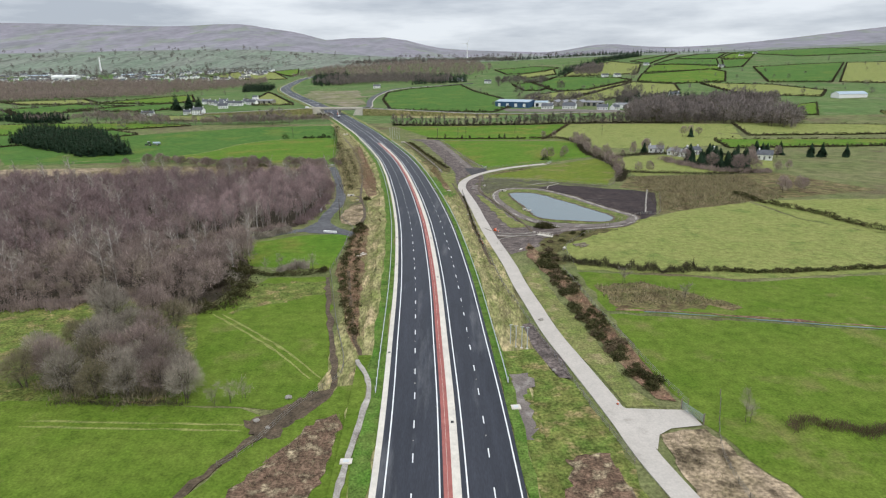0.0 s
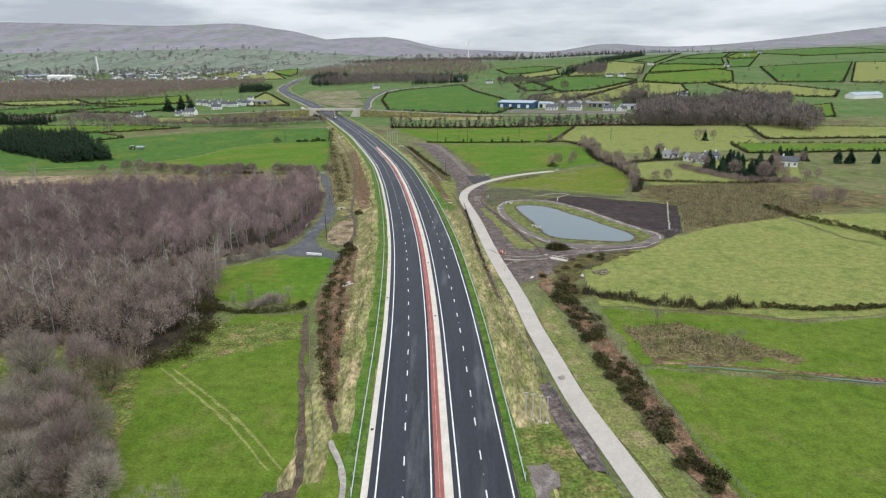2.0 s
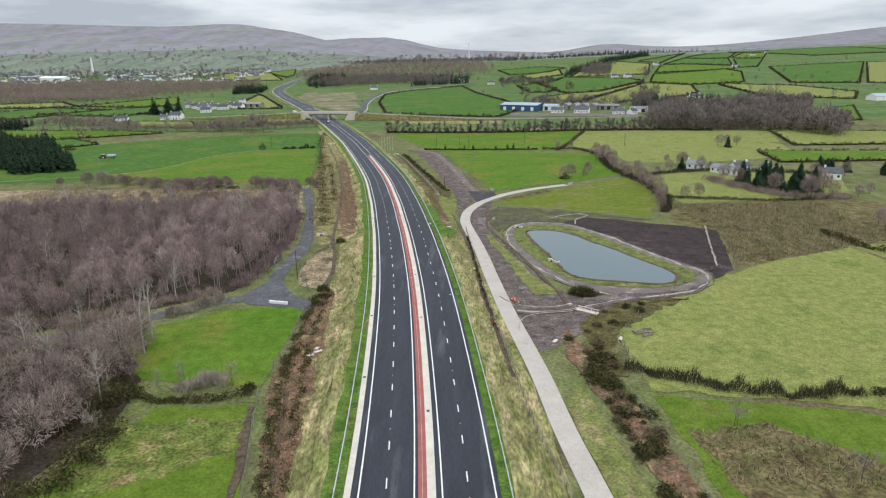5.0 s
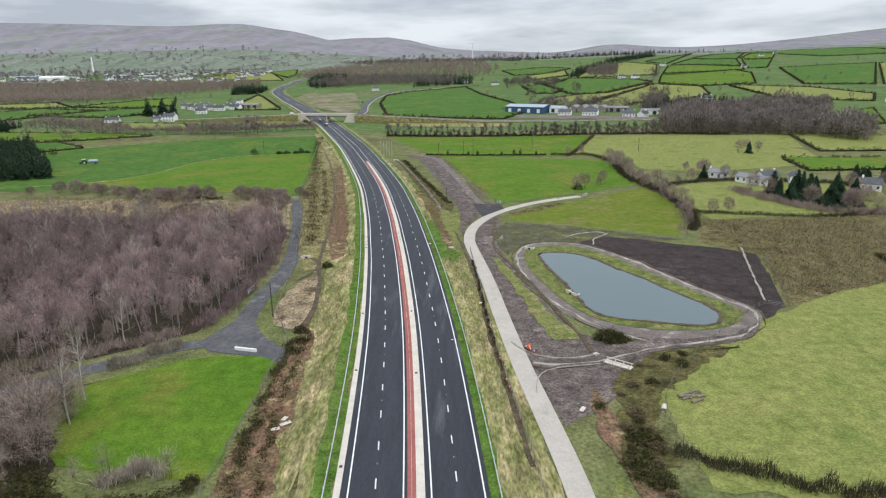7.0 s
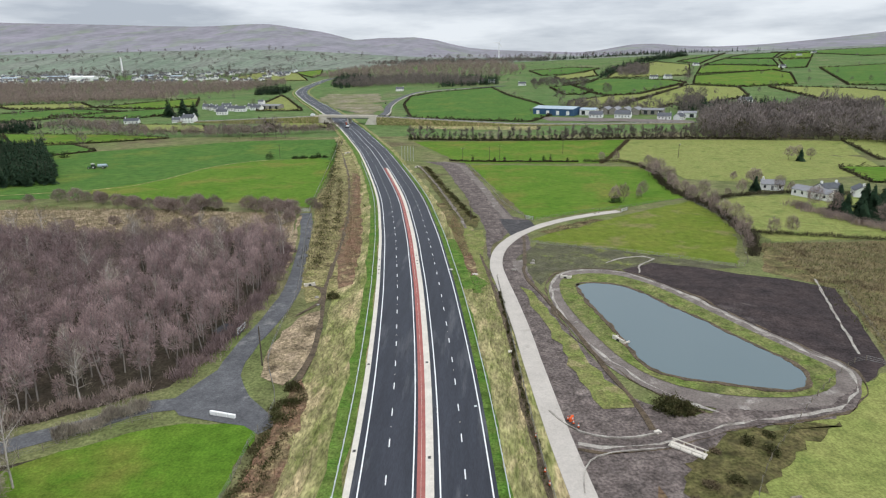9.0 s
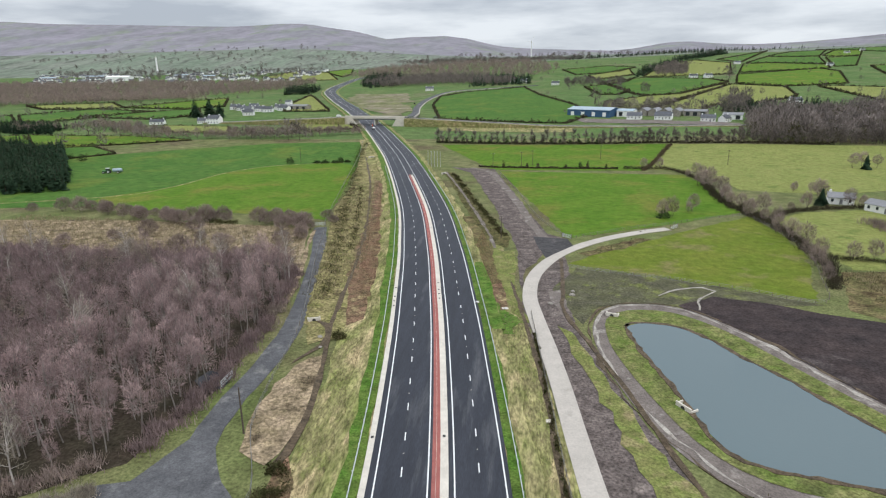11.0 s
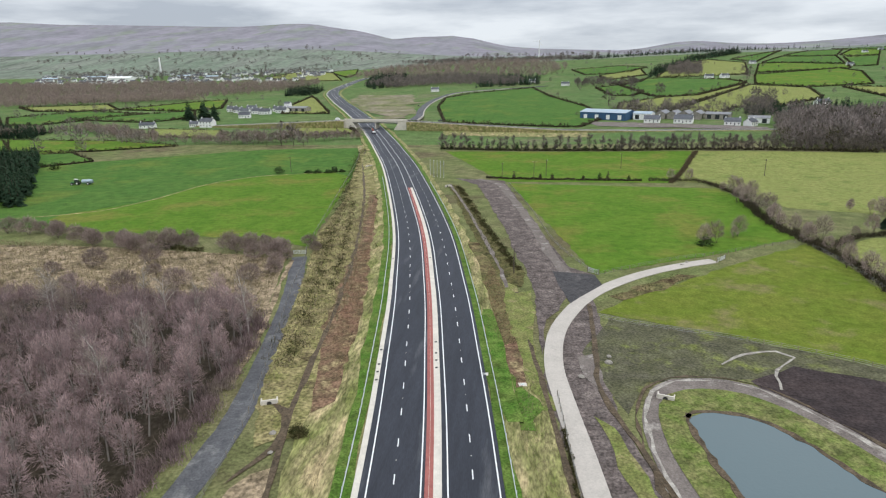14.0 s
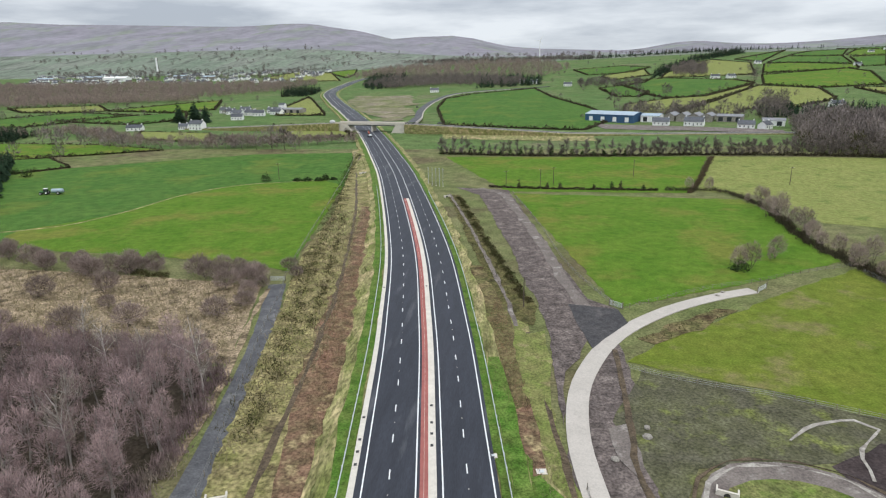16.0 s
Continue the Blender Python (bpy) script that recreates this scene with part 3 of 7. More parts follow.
    strip("grass_bank_left", near, -16.05, -13.6, M["field_green"], -.22, .3, road_z, "patchy green grass beside the road", "verge", wobble=.02)
    patch("grass_bank_right", [(11.5, 96), (16.6, 97), (19, 86), (21.5, 84), (24.6, 66), (26, 40), (12, 40)], M["field_rush2"], .16, label="patchy green grass bank", category="verge", rough_edge=.4)
    patch("verge_strip", [(20, 140), (24, 148), (26.2, 122), (28.4, 113), (30, 95), (31.4, 81), (33.6, 75.5), (28.5, 75.5), (26.6, 87), (23.7, 98)], M["verge_mix"], .12, label="grass strip beside the access road", category="verge", rough_edge=.3)
    patch("brown_bank", [(26, 172), (30, 150), (33.5, 118), (36, 90), (37, 77), (34, 78), (31, 95), (28, 130), (23.5, 160)], M["scrub_floor"], .13, label="brown bank with dead bracken and gorse", category="bank", rough_edge=.4)
    patch("dry_corner", [(31.3, 67.8), (35, 69), (38.4, 69.1), (41.4, 60.8), (44.3, 53.7), (46, 40), (33, 40), (31.2, 54), (31.2, 63.6)], M["heath"], .12, label="dry grass corner beside the gateway", category="verge", rough_edge=.4, step=1.5)
    strip("ditch_right", spline([(1.5, 305), (4.4, 272), (6.5, 250), (8.7, 222), (9.6, 195), (11, 175), (12.5, 150)], 3), -.55, .35, M["mud"], .17, .2, None, "dark drainage ditch", "ditch", wobble=.12)
    strip("ditch_pond", spline([(18.6, 298), (16.5, 270), (15.6, 257), (19.5, 239), (23, 222), (25.6, 207), (28.2, 193), (29, 185)], 3), -.45, .45, M["mud"], .17, .2, None, "muddy drainage trench", "ditch", wobble=.1)
    patch("grass_strip", [(13.4, 249), (16.1, 246), (23, 210), (27.8, 191.5), (22.6, 190.8), (20.4, 200), (17.6, 224)], M["verge_mix"], .13, label="strip of rough grass beside the trench", category="verge", rough_edge=.4)
    patch("works_ground", [(-28, 469), (-3, 463), (-1.5, 452), (3.8, 414), (8.6, 382), (13, 347), (16.5, 326), (22.5, 320), (14, 303), (8, 288), (6.1, 266), (6.1, 283), (6.3, 302), (4.3, 325), (1.2, 341), (-1.7, 368), (-6.7, 396), (-11.5, 429), (-16, 452)], M["earth"], .12, label="churned grey ground of the works area", category="earth", rough_edge=.3)
    strip("works_track", spline([(-16, 467), (-5.3, 452), (1.6, 414), (8.4, 369), (12, 338), (15, 320)], 4), -1.7, 1.5, M["gravel"], .16, .1, None, "rutted gravel works track", "track", wobble=.25)
    patch("tar_apron", [(11.5, 322), (22.6, 319.5), (23.5, 311.5), (17, 302.5), (14.2, 298), (12.6, 309)], M["tar_dark"], .18, label="dark tarmac apron by the bend", category="road", rough_edge=.15)
    patch("stream_bank", [(-24, 450), (-13, 400), (-8, 363), (-1.6, 340), (3.6, 322), (3, 309), (-1.5, 309), (-8, 340), (-20, 400), (-30, 452)], M["gorse_bank"], .15, label="rushy stream bank", category="bank", rough_edge=.4)
    strip("stream", spline([(-29, 452), (-25.3, 436), (-19.3, 409), (-12.8, 377), (-7.3, 348), (-3.2, 326), (-.6, 308)], 4), -.5, .5, M["gravel"], .2, .1, None, "stony lined drainage channel", "stream", wobble=.15)
    patch("brown_verge", [(-8, 303), (-4.4, 291), (-4, 276), (-1, 262), (2, 270), (0, 300), (-5, 330), (-10, 350), (-14, 350)], M["field_rush"], .14, label="brown dead grass verge", category="verge", rough_edge=.5)
    patch("pale_verge", [(1.8, 309), (2.5, 290), (5, 270), (7.5, 250), (5, 250), (1.5, 268), (-1, 296), (-2, 315)], M["verge_mix"], .155, label="pale dry grass verge", category="verge", rough_edge=.3)
    patch("rushes_by_bend", [(24, 303.5), (34, 313), (45, 321.5), (50, 321), (36, 308), (27, 301)], M["field_rush"], .14, label="dark rushes beside the bend", category="rushes", rough_edge=.5)
    for pts in ([(39.3, 269), (45, 273.5), (51.5, 275.4), (54, 273), (48.6, 267.5), (46.5, 260)], [(90.4, 256), (84.8, 240), (79.5, 224), (75.5, 212)]):
        strip("chalky_line", spline(pts, 2), -.25, .2, M["gravel2"], .15, .1, None, "pale stony edge of the soil heap", "track", wobble=.12)
    strip("stone_edge", spline([(13.8, 190), (15, 187.5), (17.8, 184.2), (21.5, 182.8), (25.5, 182.9), (29.8, 184.3)], 1.5), -.13, .13, M["gravel2"], .3, .3, None, "pale kerb line of the works yard", "kerb")
    strip("stone_edge", spline([(16, 170), (16.5, 173.5), (18, 177), (21.5, 179), (29.5, 180.4)], 1.5), -.09, .09, M["gravel2"], .25, .3, None, "pale kerb line of the works yard", "kerb")
    lip = ROAD[(ROAD[:, 1] > 244) & (ROAD[:, 1] < 296)]
    strip("verge_lush", lip, 11.2, 13.9, M["verge_green"], -.2, .3, road_z, "lush green grass beside the road", "verge", wobble=.3)
    patch("verge_lush", [(-3.5, 278), (-1.1, 268.6), (2.2, 257), (5, 253), (4, 244), (1, 244), (-2, 262)], M["verge_green"], .16, label="lush green grass below the road", category="verge", rough_edge=.4)
    patch("straw_verge", [(-.7, 304), (5.2, 306), (6, 292), (4.5, 274), (2.3, 287)], M["verge_mix"], .185, label="pale straw-coloured grass beside the works", category="verge", rough_edge=.4)
    patch("bracken_small", [(-2, 273.5), (1.3, 276), (3, 258), (1, 257)], M["scrub_floor"], .195, label="small patch of dead bracken", category="scrub", rough_edge=.3)
    patch("stone_heap_ground", [(13, 270), (16.2, 271.5), (16.8, 264), (15.4, 258), (13.4, 262)], M["gravel"], .135, label="spread of pale stones in the yard", category="gravel", rough_edge=.4)
    patch("junction_ground", [(30, 184), (34, 188), (41, 191.5), (50, 191), (60, 193), (67, 198.6), (71, 203), (66, 195.5), (58.4, 189), (50, 187.6), (40, 185), (31, 177.5), (27, 178)], M["earth"], .128, label="churned earth where the tracks meet", category="earth", rough_edge=.3, step=1.5)
    patch("rough_corner", [(31, 176.8), (40, 184.6), (53.5, 187.7), (58.4, 188.1), (46.2, 177.7), (36.6, 168.1), (33.3, 161.5), (33.4, 150), (25.4, 150), (27, 160)], M["gorse_bank"], .135, label="rough brown and olive ground below the pond", category="bank", rough_edge=.5, step=1.5)
    strip("lane_edge", spline([(-51.5, 254), (-54, 270), (-57.5, 287), (-62, 306), (-66, 327)], 3), 1.2, 2.4, M["heath"], .14, .1, None, "pale dry grass along the lane", "verge", wobble=.2)
    # ruts of the ring track and the yard
    for off, w in ((.2, .5), (1.7, .3)):
        strip("rut", spline([(17, 181.5), (24, 181), (34, 184), (43, 188), (52, 190), (60, 192.5), (66, 198), (69, 205), (66.5, 212), (60, 226), (54, 241), (47, 254), (40, 261), (32, 262), (25, 257.5), (21.6, 246), (22, 232), (24, 220), (28, 208), (34, 197.5), (41, 190.5)], 2.5), off, off + w, M["gravel2"] if off == .2 else M["mud"], .14, .1, None, "wheel rut in the gravel track", "track", wobble=.3)
    shore = spline([(28.1, 249.5), (31.2, 251.5), (38, 250.4), (42.9, 245.1), (46.6, 237.1), (51.1, 229.1), (54.8, 220.8), (58.2, 213.7), (61, 207.8), (61, 202.9), (58.5, 198.6), (54.7, 197.4),
                    (48.8, 198.6), (42.9, 200.3), (37.8, 201.8), (34.2, 205), (32.6, 210.7), (31.6, 220.2), (29.8, 231.1), (28.6, 240.2)], 1.2, True)
    strip("pond_shore", np.concatenate([shore, shore[:2]]), -.55, .3, M["mud"], .27, .15, None, "dark wet edge of the pond", "shore", wobble=.18)
    # water in the field drain
    strip("field_drain", spline([(44, 115.3), (52, 113.8), (65, 110.6), (87, 105.3), (130, 96)], 3), -.17, .17, M["water"], .13, .1, None, "narrow field drain with standing water", "stream", wobble=.15)
    strip("drain_bank", spline([(38, 116.6), (52, 114.8), (65, 111.6), (87, 106.3), (130, 97)], 3), -.6, .2, M["scrub_floor"], .11, .1, None, "dark bank of the field drain", "bank", wobble=.2)
    patch("yard_left", [(-54, 220), (-53, 224), (-47.6, 222.2), (-47.5, 218), (-50, 215.5)], M["asphalt"], .12, label="dark tarmac patch inside the gate", category="yard", rough_edge=.15)
    # tyre tracks in the paddock and the field line
    for dx in (0, 2.0):
        strip("tyre_track", spline([(-53 + dx, 116.5), (-41.5 + dx, 105.4), (-31.9 + dx, 95.3), (-25 + dx, 86)], 2.5), -.2, .2, M["field_pale"], .075, .05, None, "worn tyre track in the grass", "track", wobble=.12)
    strip("field_boundary", spline([(-260, 350), (-178, 380), (-159, 405), (-151, 446), (-137, 469), (-121, 478), (-94, 486)], 5), -.5, .5, M["verge"], .11, .05, None, "pale uncut strip between two fields", "verge", wobble=.2)
    patch("field_far_left_b", [(-63.5, 341), (-76, 347), (-106, 352), (-157, 358), (-177, 372), (-178, 380), (-159, 405), (-151, 446), (-137, 469), (-121, 478), (-94, 486), (-83, 470), (-75, 419), (-67, 361)], M["field_bright"], .09, label="bright green grass field", rough_edge=.3)


verges()


# ---- lane marks, drain covers and rails ----
def along(line, y):
    x = np.interp(y, line[:, 1], line[:, 0])
    x2 = np.interp(y + 1, line[:, 1], line[:, 0])
    t = np.array([x2 - x, 1.0])
    t /= np.linalg.norm(t)
    return x, t, np.array([t[1], -t[0]])


def on_road(y, off, z):
    x, t, n = along(ROAD, y)
    return Matrix.Translation((x + n[0] * off, y + n[1] * off, road_z(x, y) + z)) @ Matrix.Rotation(math.atan2(t[1], t[0]) - math.pi / 2, 4, 'Z')


def road_marks():
    dash = mesh_of("lane_mark", box(-.085, .085, -1.05, 1.05, 0, .014), M["paint"])
    stud = mesh_of("road_stud", box(-.07, .07, -.09, .09, 0, .03, bevel=.015), M["concrete"])
    for off, ph in ((-5.3, 61.8), (5.35, 62.6)):
        for k in range(-4, 70):
            y = ph + k * 8.43
            ob = new("lane_mark", dash)
            ob.parent, ob.matrix_basis = road, on_road(y, off, .003)
            if k % 2 == 0 and y < 330:
                ob = new("road_stud", stud)
                ob.parent, ob.matrix_basis = road, on_road(y + 4.2, off, .002)
    gully = mesh_of("gully_cover", box(-.22, .22, -.3, .3, 0, .03, bevel=.01), M["iron"])
    for y in (70.5, 138, 176, 205, 262, 265, 268, 273, 330):
        ob = new("gully_cover", gully)
        ob.parent, ob.matrix_basis = road, on_road(y, .55, .055)
    for y in (95, 150, 178, 205, 258, 261, 264, 270, 330):
        ob = new("gully_cover", gully)
        ob.parent, ob.matrix_basis = road, on_road(y, -10.25, .025)


def guard_rail(off, y0, y1, side):
    r = thing("guard_rail", "long galvanised steel crash barrier on posts beside the road", "guard rail", group="road guard rails")
    prof = [(0, .42), (.06, .46), (.06, .54), (0, .58), (0, .62), (.06, .66), (.06, .74), (0, .78), (-.03, .78), (-.03, .42)]
    bm = bmesh.new()
    rows = []
    for y in np.arange(y0, y1, 4.0):
        x, t, n = along(ROAD, y)
        dip = max(0.0, 1 - (y - y0) / 8) * .5
        rows.append([bm.verts.new((x + n[0] * (off + side * a), y + n[1] * (off + side * a), road_z(x, y) - .1 + max(.03, z - dip))) for a, z in prof])
    for a, b in zip(rows, rows[1:]):
        for k in range(len(prof)):
            bm.faces.new((a[k], a[(k + 1) % len(prof)], b[(k + 1) % len(prof)], b[k]))
    part("rail", bm, M["zinc"], r)
    post = mesh_of("post", box(-.05, .05, -.06, .06, -.4, .74), M["zinc"])
    for y in np.arange(y0 + 1, y1 - 4, 3.2):
        ob = new("post", post)
        ob.parent, ob.matrix_basis = r, on_road(y, off - side * .09, -.1)


M["zinc"] = material("galvanised_steel", (.62, .64, .64), (.52, .54, .55), .8, .1, rough=.5, metal=.25, bump=.05, grain_mix=.08)
M["iron"] = material("cast_iron", (.06, .06, .06), (.09, .085, .08), .5, .05, rough=.6, metal=.4, grain_mix=.2)
M["timber"] = material("weathered_timber", (.26, .22, .17), (.20, .17, .13), .6, .05, grain_mix=.3, vary=.2)
M["twig"] = material("bare_twigs", (.34, .265, .23), (.20, .155, .138), 6, .5, bump=0, grain_mix=.35, vary=.45, stain=(.29, .25, .175), stain_size=14, stain_at=.56)
M["twig_far"] = material("far_twigs", (.225, .19, .17), (.13, .112, .102), 14, 2, bump=0, grain_mix=.35, vary=.45)
M["twig_purple"] = material("birch_twigs", (.40, .295, .28), (.22, .16, .158), 6.5, .6, bump=0, grain_mix=.3, vary=.45, stain=(.36, .30, .24), stain_size=13, stain_at=.56)
M["twig_grey"] = material("lichened_twigs", (.40, .35, .29), (.24, .205, .165), 3, .5, bump=0, grain_mix=.35, vary=.5)
M["bark"] = material("dark_bark", (.13, .105, .085), (.09, .075, .06), .8, .1, grain_mix=.4, vary=.2)
M["birch_bark"] = material("pale_birch_bark", (.34, .30, .27), (.20, .18, .16), .5, .1, grain_mix=.3, vary=.3)
M["gorse"] = material("gorse_and_bramble", (.048, .056, .019), (.085, .07, .034), 2, .3, bump=0, grain_mix=.45, vary=.4)
M["birch_white"] = material("white_birch_bark", (.55, .50, .46), (.40, .36, .33), .5, .1, grain_mix=.3, vary=.3)
M["twig_olive"] = material("olive_twigs", (.24, .205, .13), (.155, .135, .085), 3, .5, bump=0, grain_mix=.35, vary=.45)
M["bracken_twig"] = material("brown_bramble", (.15, .11, .07), (.10, .085, .045), 2, .3, bump=0, grain_mix=.4, vary=.4)
M["evergreen"] = material("ivy_leaves", (.035, .06, .022), (.055, .075, .03), 2, .3, bump=0, grain_mix=.4, vary=.4)
M["conifer"] = material("spruce_needles", (.022, .045, .025), (.035, .06, .032), 3, .4, bump=0, grain_mix=.4, vary=.4)
M["hedge"] = material("winter_hedge", (.082, .066, .045), (.052, .05, .028), 3, .3, bump=0, grain_mix=.4, vary=.4)
M["straw"] = material("dead_grass", (.385, .315, .20), (.27, .235, .13), 4, .4, bump=0, grain_mix=.3, vary=.4)
M["bracken"] = material("dead_bracken", (.26, .165, .10), (.20, .15, .09), 4, .4, bump=0, grain_mix=.3, vary=.35)
road_marks()
guard_rail(-11.9, 80, 470, 1)
guard_rail(10.75, 82, 452, -1)

# ---- plants ----
def slivers(base, tip, width, rnd):
    """Thin triangles from base points to tips."""
    d = tip - base
    s = np.cross(d, rnd.randn(*d.shape))
    s /= np.linalg.norm(s, axis=1)[:, None] + 1e-9
    s *= width / 2 if np.isscalar(width) else (width / 2)[:, None]
    v = np.stack([base - s, base + s, tip], 1).reshape(-1, 3)
    return v, np.arange(len(v)).reshape(-1, 3)


def join(parts):
    vs, fs, n = [], [], 0
    for v, f in parts:
        vs.append(v)
        fs.append(np.asarray(f) + n)
        n += len(v)
    return np.concatenate(vs), np.concatenate(fs)


def limb(p, q, r0, r1, k=3):
    p, q = np.array(p, float), np.array(q, float)
    d = (q - p) / (np.linalg.norm(q - p) + 1e-9)
    a = np.cross(d, (0.3, 0.9, 0.1))
    a /= np.linalg.norm(a)
    b = np.cross(d, a)
    ang = np.arange(k) / k * 2 * math.pi
    ring = np.cos(ang)[:, None] * a + np.sin(ang)[:, None] * b
    v = np.concatenate([p + ring * r0, q + ring * r1])
    f = []
    for i in range(k):
        j = (i + 1) % k
        f += [(i, j, k + j), (i, k + j, k + i)]
    return v, np.array(f)


def bare_tree(seed, h=10.0, spread=2.4, twigs=240, stems=1, low=.35, size=1.3, width=.075, limbs=9):
    """Trunk and crown of a leafless tree: tapered stem, rising limbs, clouds of fine twigs."""
    rnd = np.random.RandomState(seed)
    wood, fine = [], []
    per = max(4, limbs // stems)
    for s in range(stems):
        lean = rnd.randn(2) * (.05 * h if stems == 1 else .16 * h)
        foot = rnd.randn(2) * (.0 if stems == 1 else .25)
        pts = [np.array([foot[0] + lean[0] * t * t + rnd.randn() * .05, foot[1] + lean[1] * t * t + rnd.randn() * .05, h * t * .93]) for t in (0, .3, .6, .85, 1)]
        pts[0][2] = -.15
        rr = h * (.013 if stems == 1 else .009)
        for a, b, t in zip(pts, pts[1:], range(4)):
            wood.append(limb(a, b, rr * (1 - t * .22), rr * (1 - (t + 1) * .22) + .01, 5))
        for _ in range(per):
            t = low + (0.95 - low) * rnd.rand()
            base = np.array([np.interp(t, (0, .3, .6, .85, 1), [p[c] for p in pts]) for c in range(3)])
            an = rnd.rand() * 6.28
            out = spread * (1.05 - .55 * abs(t - .5)) * (.6 + .5 * rnd.rand()) * (1 - .45 * max(0, t - .6) / .4)
            end = base + np.array([math.cos(an) * out, math.sin(an) * out, h * (.10 + .13 * rnd.rand())])
            wood.append(limb(base, end, rr * .42, .012, 3))
            n = int(twigs / (per * stems))
            u = rnd.rand(n) ** .7
            b = base + (end - base) * u[:, None] + rnd.randn(n, 3) * .12 * spread
            d = rnd.randn(n, 3) * .55 + (end - base) / np.linalg.norm(end - base) * .5 + (0, 0, .65)
            d /= np.linalg.norm(d, axis=1)[:, None]
            fine.append(slivers(b, b + d * (size * (.6 + .8 * rnd.rand(n)))[:, None], width, rnd))
    return join(wood), join(fine)


def dome_tree(seed, h=10.0, r=2.7, twigs=480, stems=1, base=.35, size=1.1, width=.09, limbs=8, lobes=7):
    """A leafless tree with a rounded, lumpy crown: stems, limbs to each lobe, and twigs that point outwards."""
    rnd = np.random.RandomState(seed)
    zc = h * (base + .38 * (1 - base))
    lob = rnd.randn(lobes, 3) + (0, 0, .5)
    lob /= np.linalg.norm(lob, axis=1)[:, None]
    wood = []
    rr = h * (.013 if stems == 1 else .009)
    for _ in range(stems):
        foot = np.array([*(rnd.randn(2) * (.02 if stems == 1 else .3)), -.15])
        knee = np.array([*(foot[:2] + rnd.randn(2) * (.03 if stems == 1 else .09) * h), zc * .62])
        top = np.array([*(knee[:2] * 1.3 + rnd.randn(2) * .1), zc + .45 * (h - zc)])
        wood += [limb(foot, knee, rr, rr * .75, 5), limb(knee, top, rr * .75, .02, 5)]
    for k in range(limbs):
        d = lob[k % lobes] + rnd.randn(3) * .12
        a = np.array([0, 0, zc * (.6 + .5 * rnd.rand())])
        end = np.array([0, 0, zc]) + d * (r, r, (h - zc) if d[2] > 0 else zc - h * base) * (.7 + .2 * rnd.rand())
        wood.append(limb(a, end, rr * .42, .012, 3))
    d = rnd.randn(twigs, 3) + (0, 0, .35)
    d /= np.linalg.norm(d, axis=1)[:, None]
    swell = .66 + .34 * np.clip((d @ lob.T).max(1), 0, 1) ** 3
    q = swell * (.45 + .55 * rnd.rand(twigs) ** .6) * .86
    up = np.where(d[:, 2] > 0, h - zc, zc - h * base)
    b = d * np.stack([np.full(twigs, r), np.full(twigs, r), up], 1) * q[:, None] + (0, 0, zc)
    w = d * .75 + rnd.randn(twigs, 3) * .38 + (0, 0, .45)
    w /= np.linalg.norm(w, axis=1)[:, None]
    return join(wood), slivers(b, b + w * (size * (.55 + .75 * rnd.rand(twigs)))[:, None], width, rnd)


def conifer(seed, h=9.0, r=2.2, n=260):
    rnd = np.random.RandomState(seed)
    wood = [limb((0, 0, -.1), (0, 0, h * .97), h * .018, .02, 5)]
    t = .06 + .94 * (1 - np.sqrt(rnd.rand(n)))
    an = rnd.rand(n) * 6.28
    rad = r * (1 - t) ** .8 * (.55 + .6 * rnd.rand(n)) * (1 + .3 * np.sin(2 * an + 9 * t + seed)) + .12
    o = np.stack([np.cos(an), np.sin(an), np.zeros(n)], 1)
    base = o * (rad * .1)[:, None] + np.stack([np.zeros(n), np.zeros(n), t * h + .25], 1)
    tip = o * rad[:, None] + np.stack([np.zeros(n), np.zeros(n), t * h - .22 * rad], 1)
    side = np.stack([-np.sin(an), np.cos(an), np.zeros(n)], 1) * (rad * .3 + .12)[:, None]
    mid = base * .35 + tip * .65
    v = np.stack([base, mid + side + (0, 0, .1), tip, mid - side], 1).reshape(-1, 3)
    i = np.arange(n)[:, None] * 4
    f = np.concatenate([i + (0, 1, 2), i + (0, 2, 3)])
    return join(wood), (v, f)


def leaf_cloud(seed, n, rx, ry, rz, size, hollow=.45):
    """A shrub's mass of small leaves: random triangles in a lumpy half-ball."""
    rnd = np.random.RandomState(seed)
    d = rnd.randn(n, 3)
    d[:, 2] = np.abs(d[:, 2])
    d /= np.linalg.norm(d, axis=1)[:, None]
    lump = 1 + .28 * np.sin(d[:, 0] * 5 + seed) * np.cos(d[:, 1] * 6 + seed * 2) + .12 * rnd.randn(n)
    c = d * (hollow + (1 - hollow) * rnd.rand(n) ** .5)[:, None] * lump[:, None] * (rx, ry, rz)
    a = rnd.randn(n, 3) * size * .6
    b = rnd.randn(n, 3) * size * .6
    return np.stack([c - a * .5, c + b * .6, c + a * .6 - b * .4], 1).reshape(-1, 3), np.arange(3 * n).reshape(-1, 3)


def placed(vf, x, y, z, turn, scale, stretch=1.0):
    v, f = vf
    c, s = math.cos(turn), math.sin(turn)
    w = np.stack([(v[:, 0] * c - v[:, 1] * s) * scale + x, (v[:, 0] * s + v[:, 1] * c) * scale + y, v[:, 2] * scale * stretch + z], 1)
    return w, f


def inside(pts, x, y):
    hit = False
    for i in range(len(pts)):
        (x0, y0), (x1, y1) = pts[i - 1], pts[i]
        if (y0 > y) != (y1 > y) and x < (x1 - x0) * (y - y0) / (y1 - y0) + x0:
            hit = not hit
    return hit


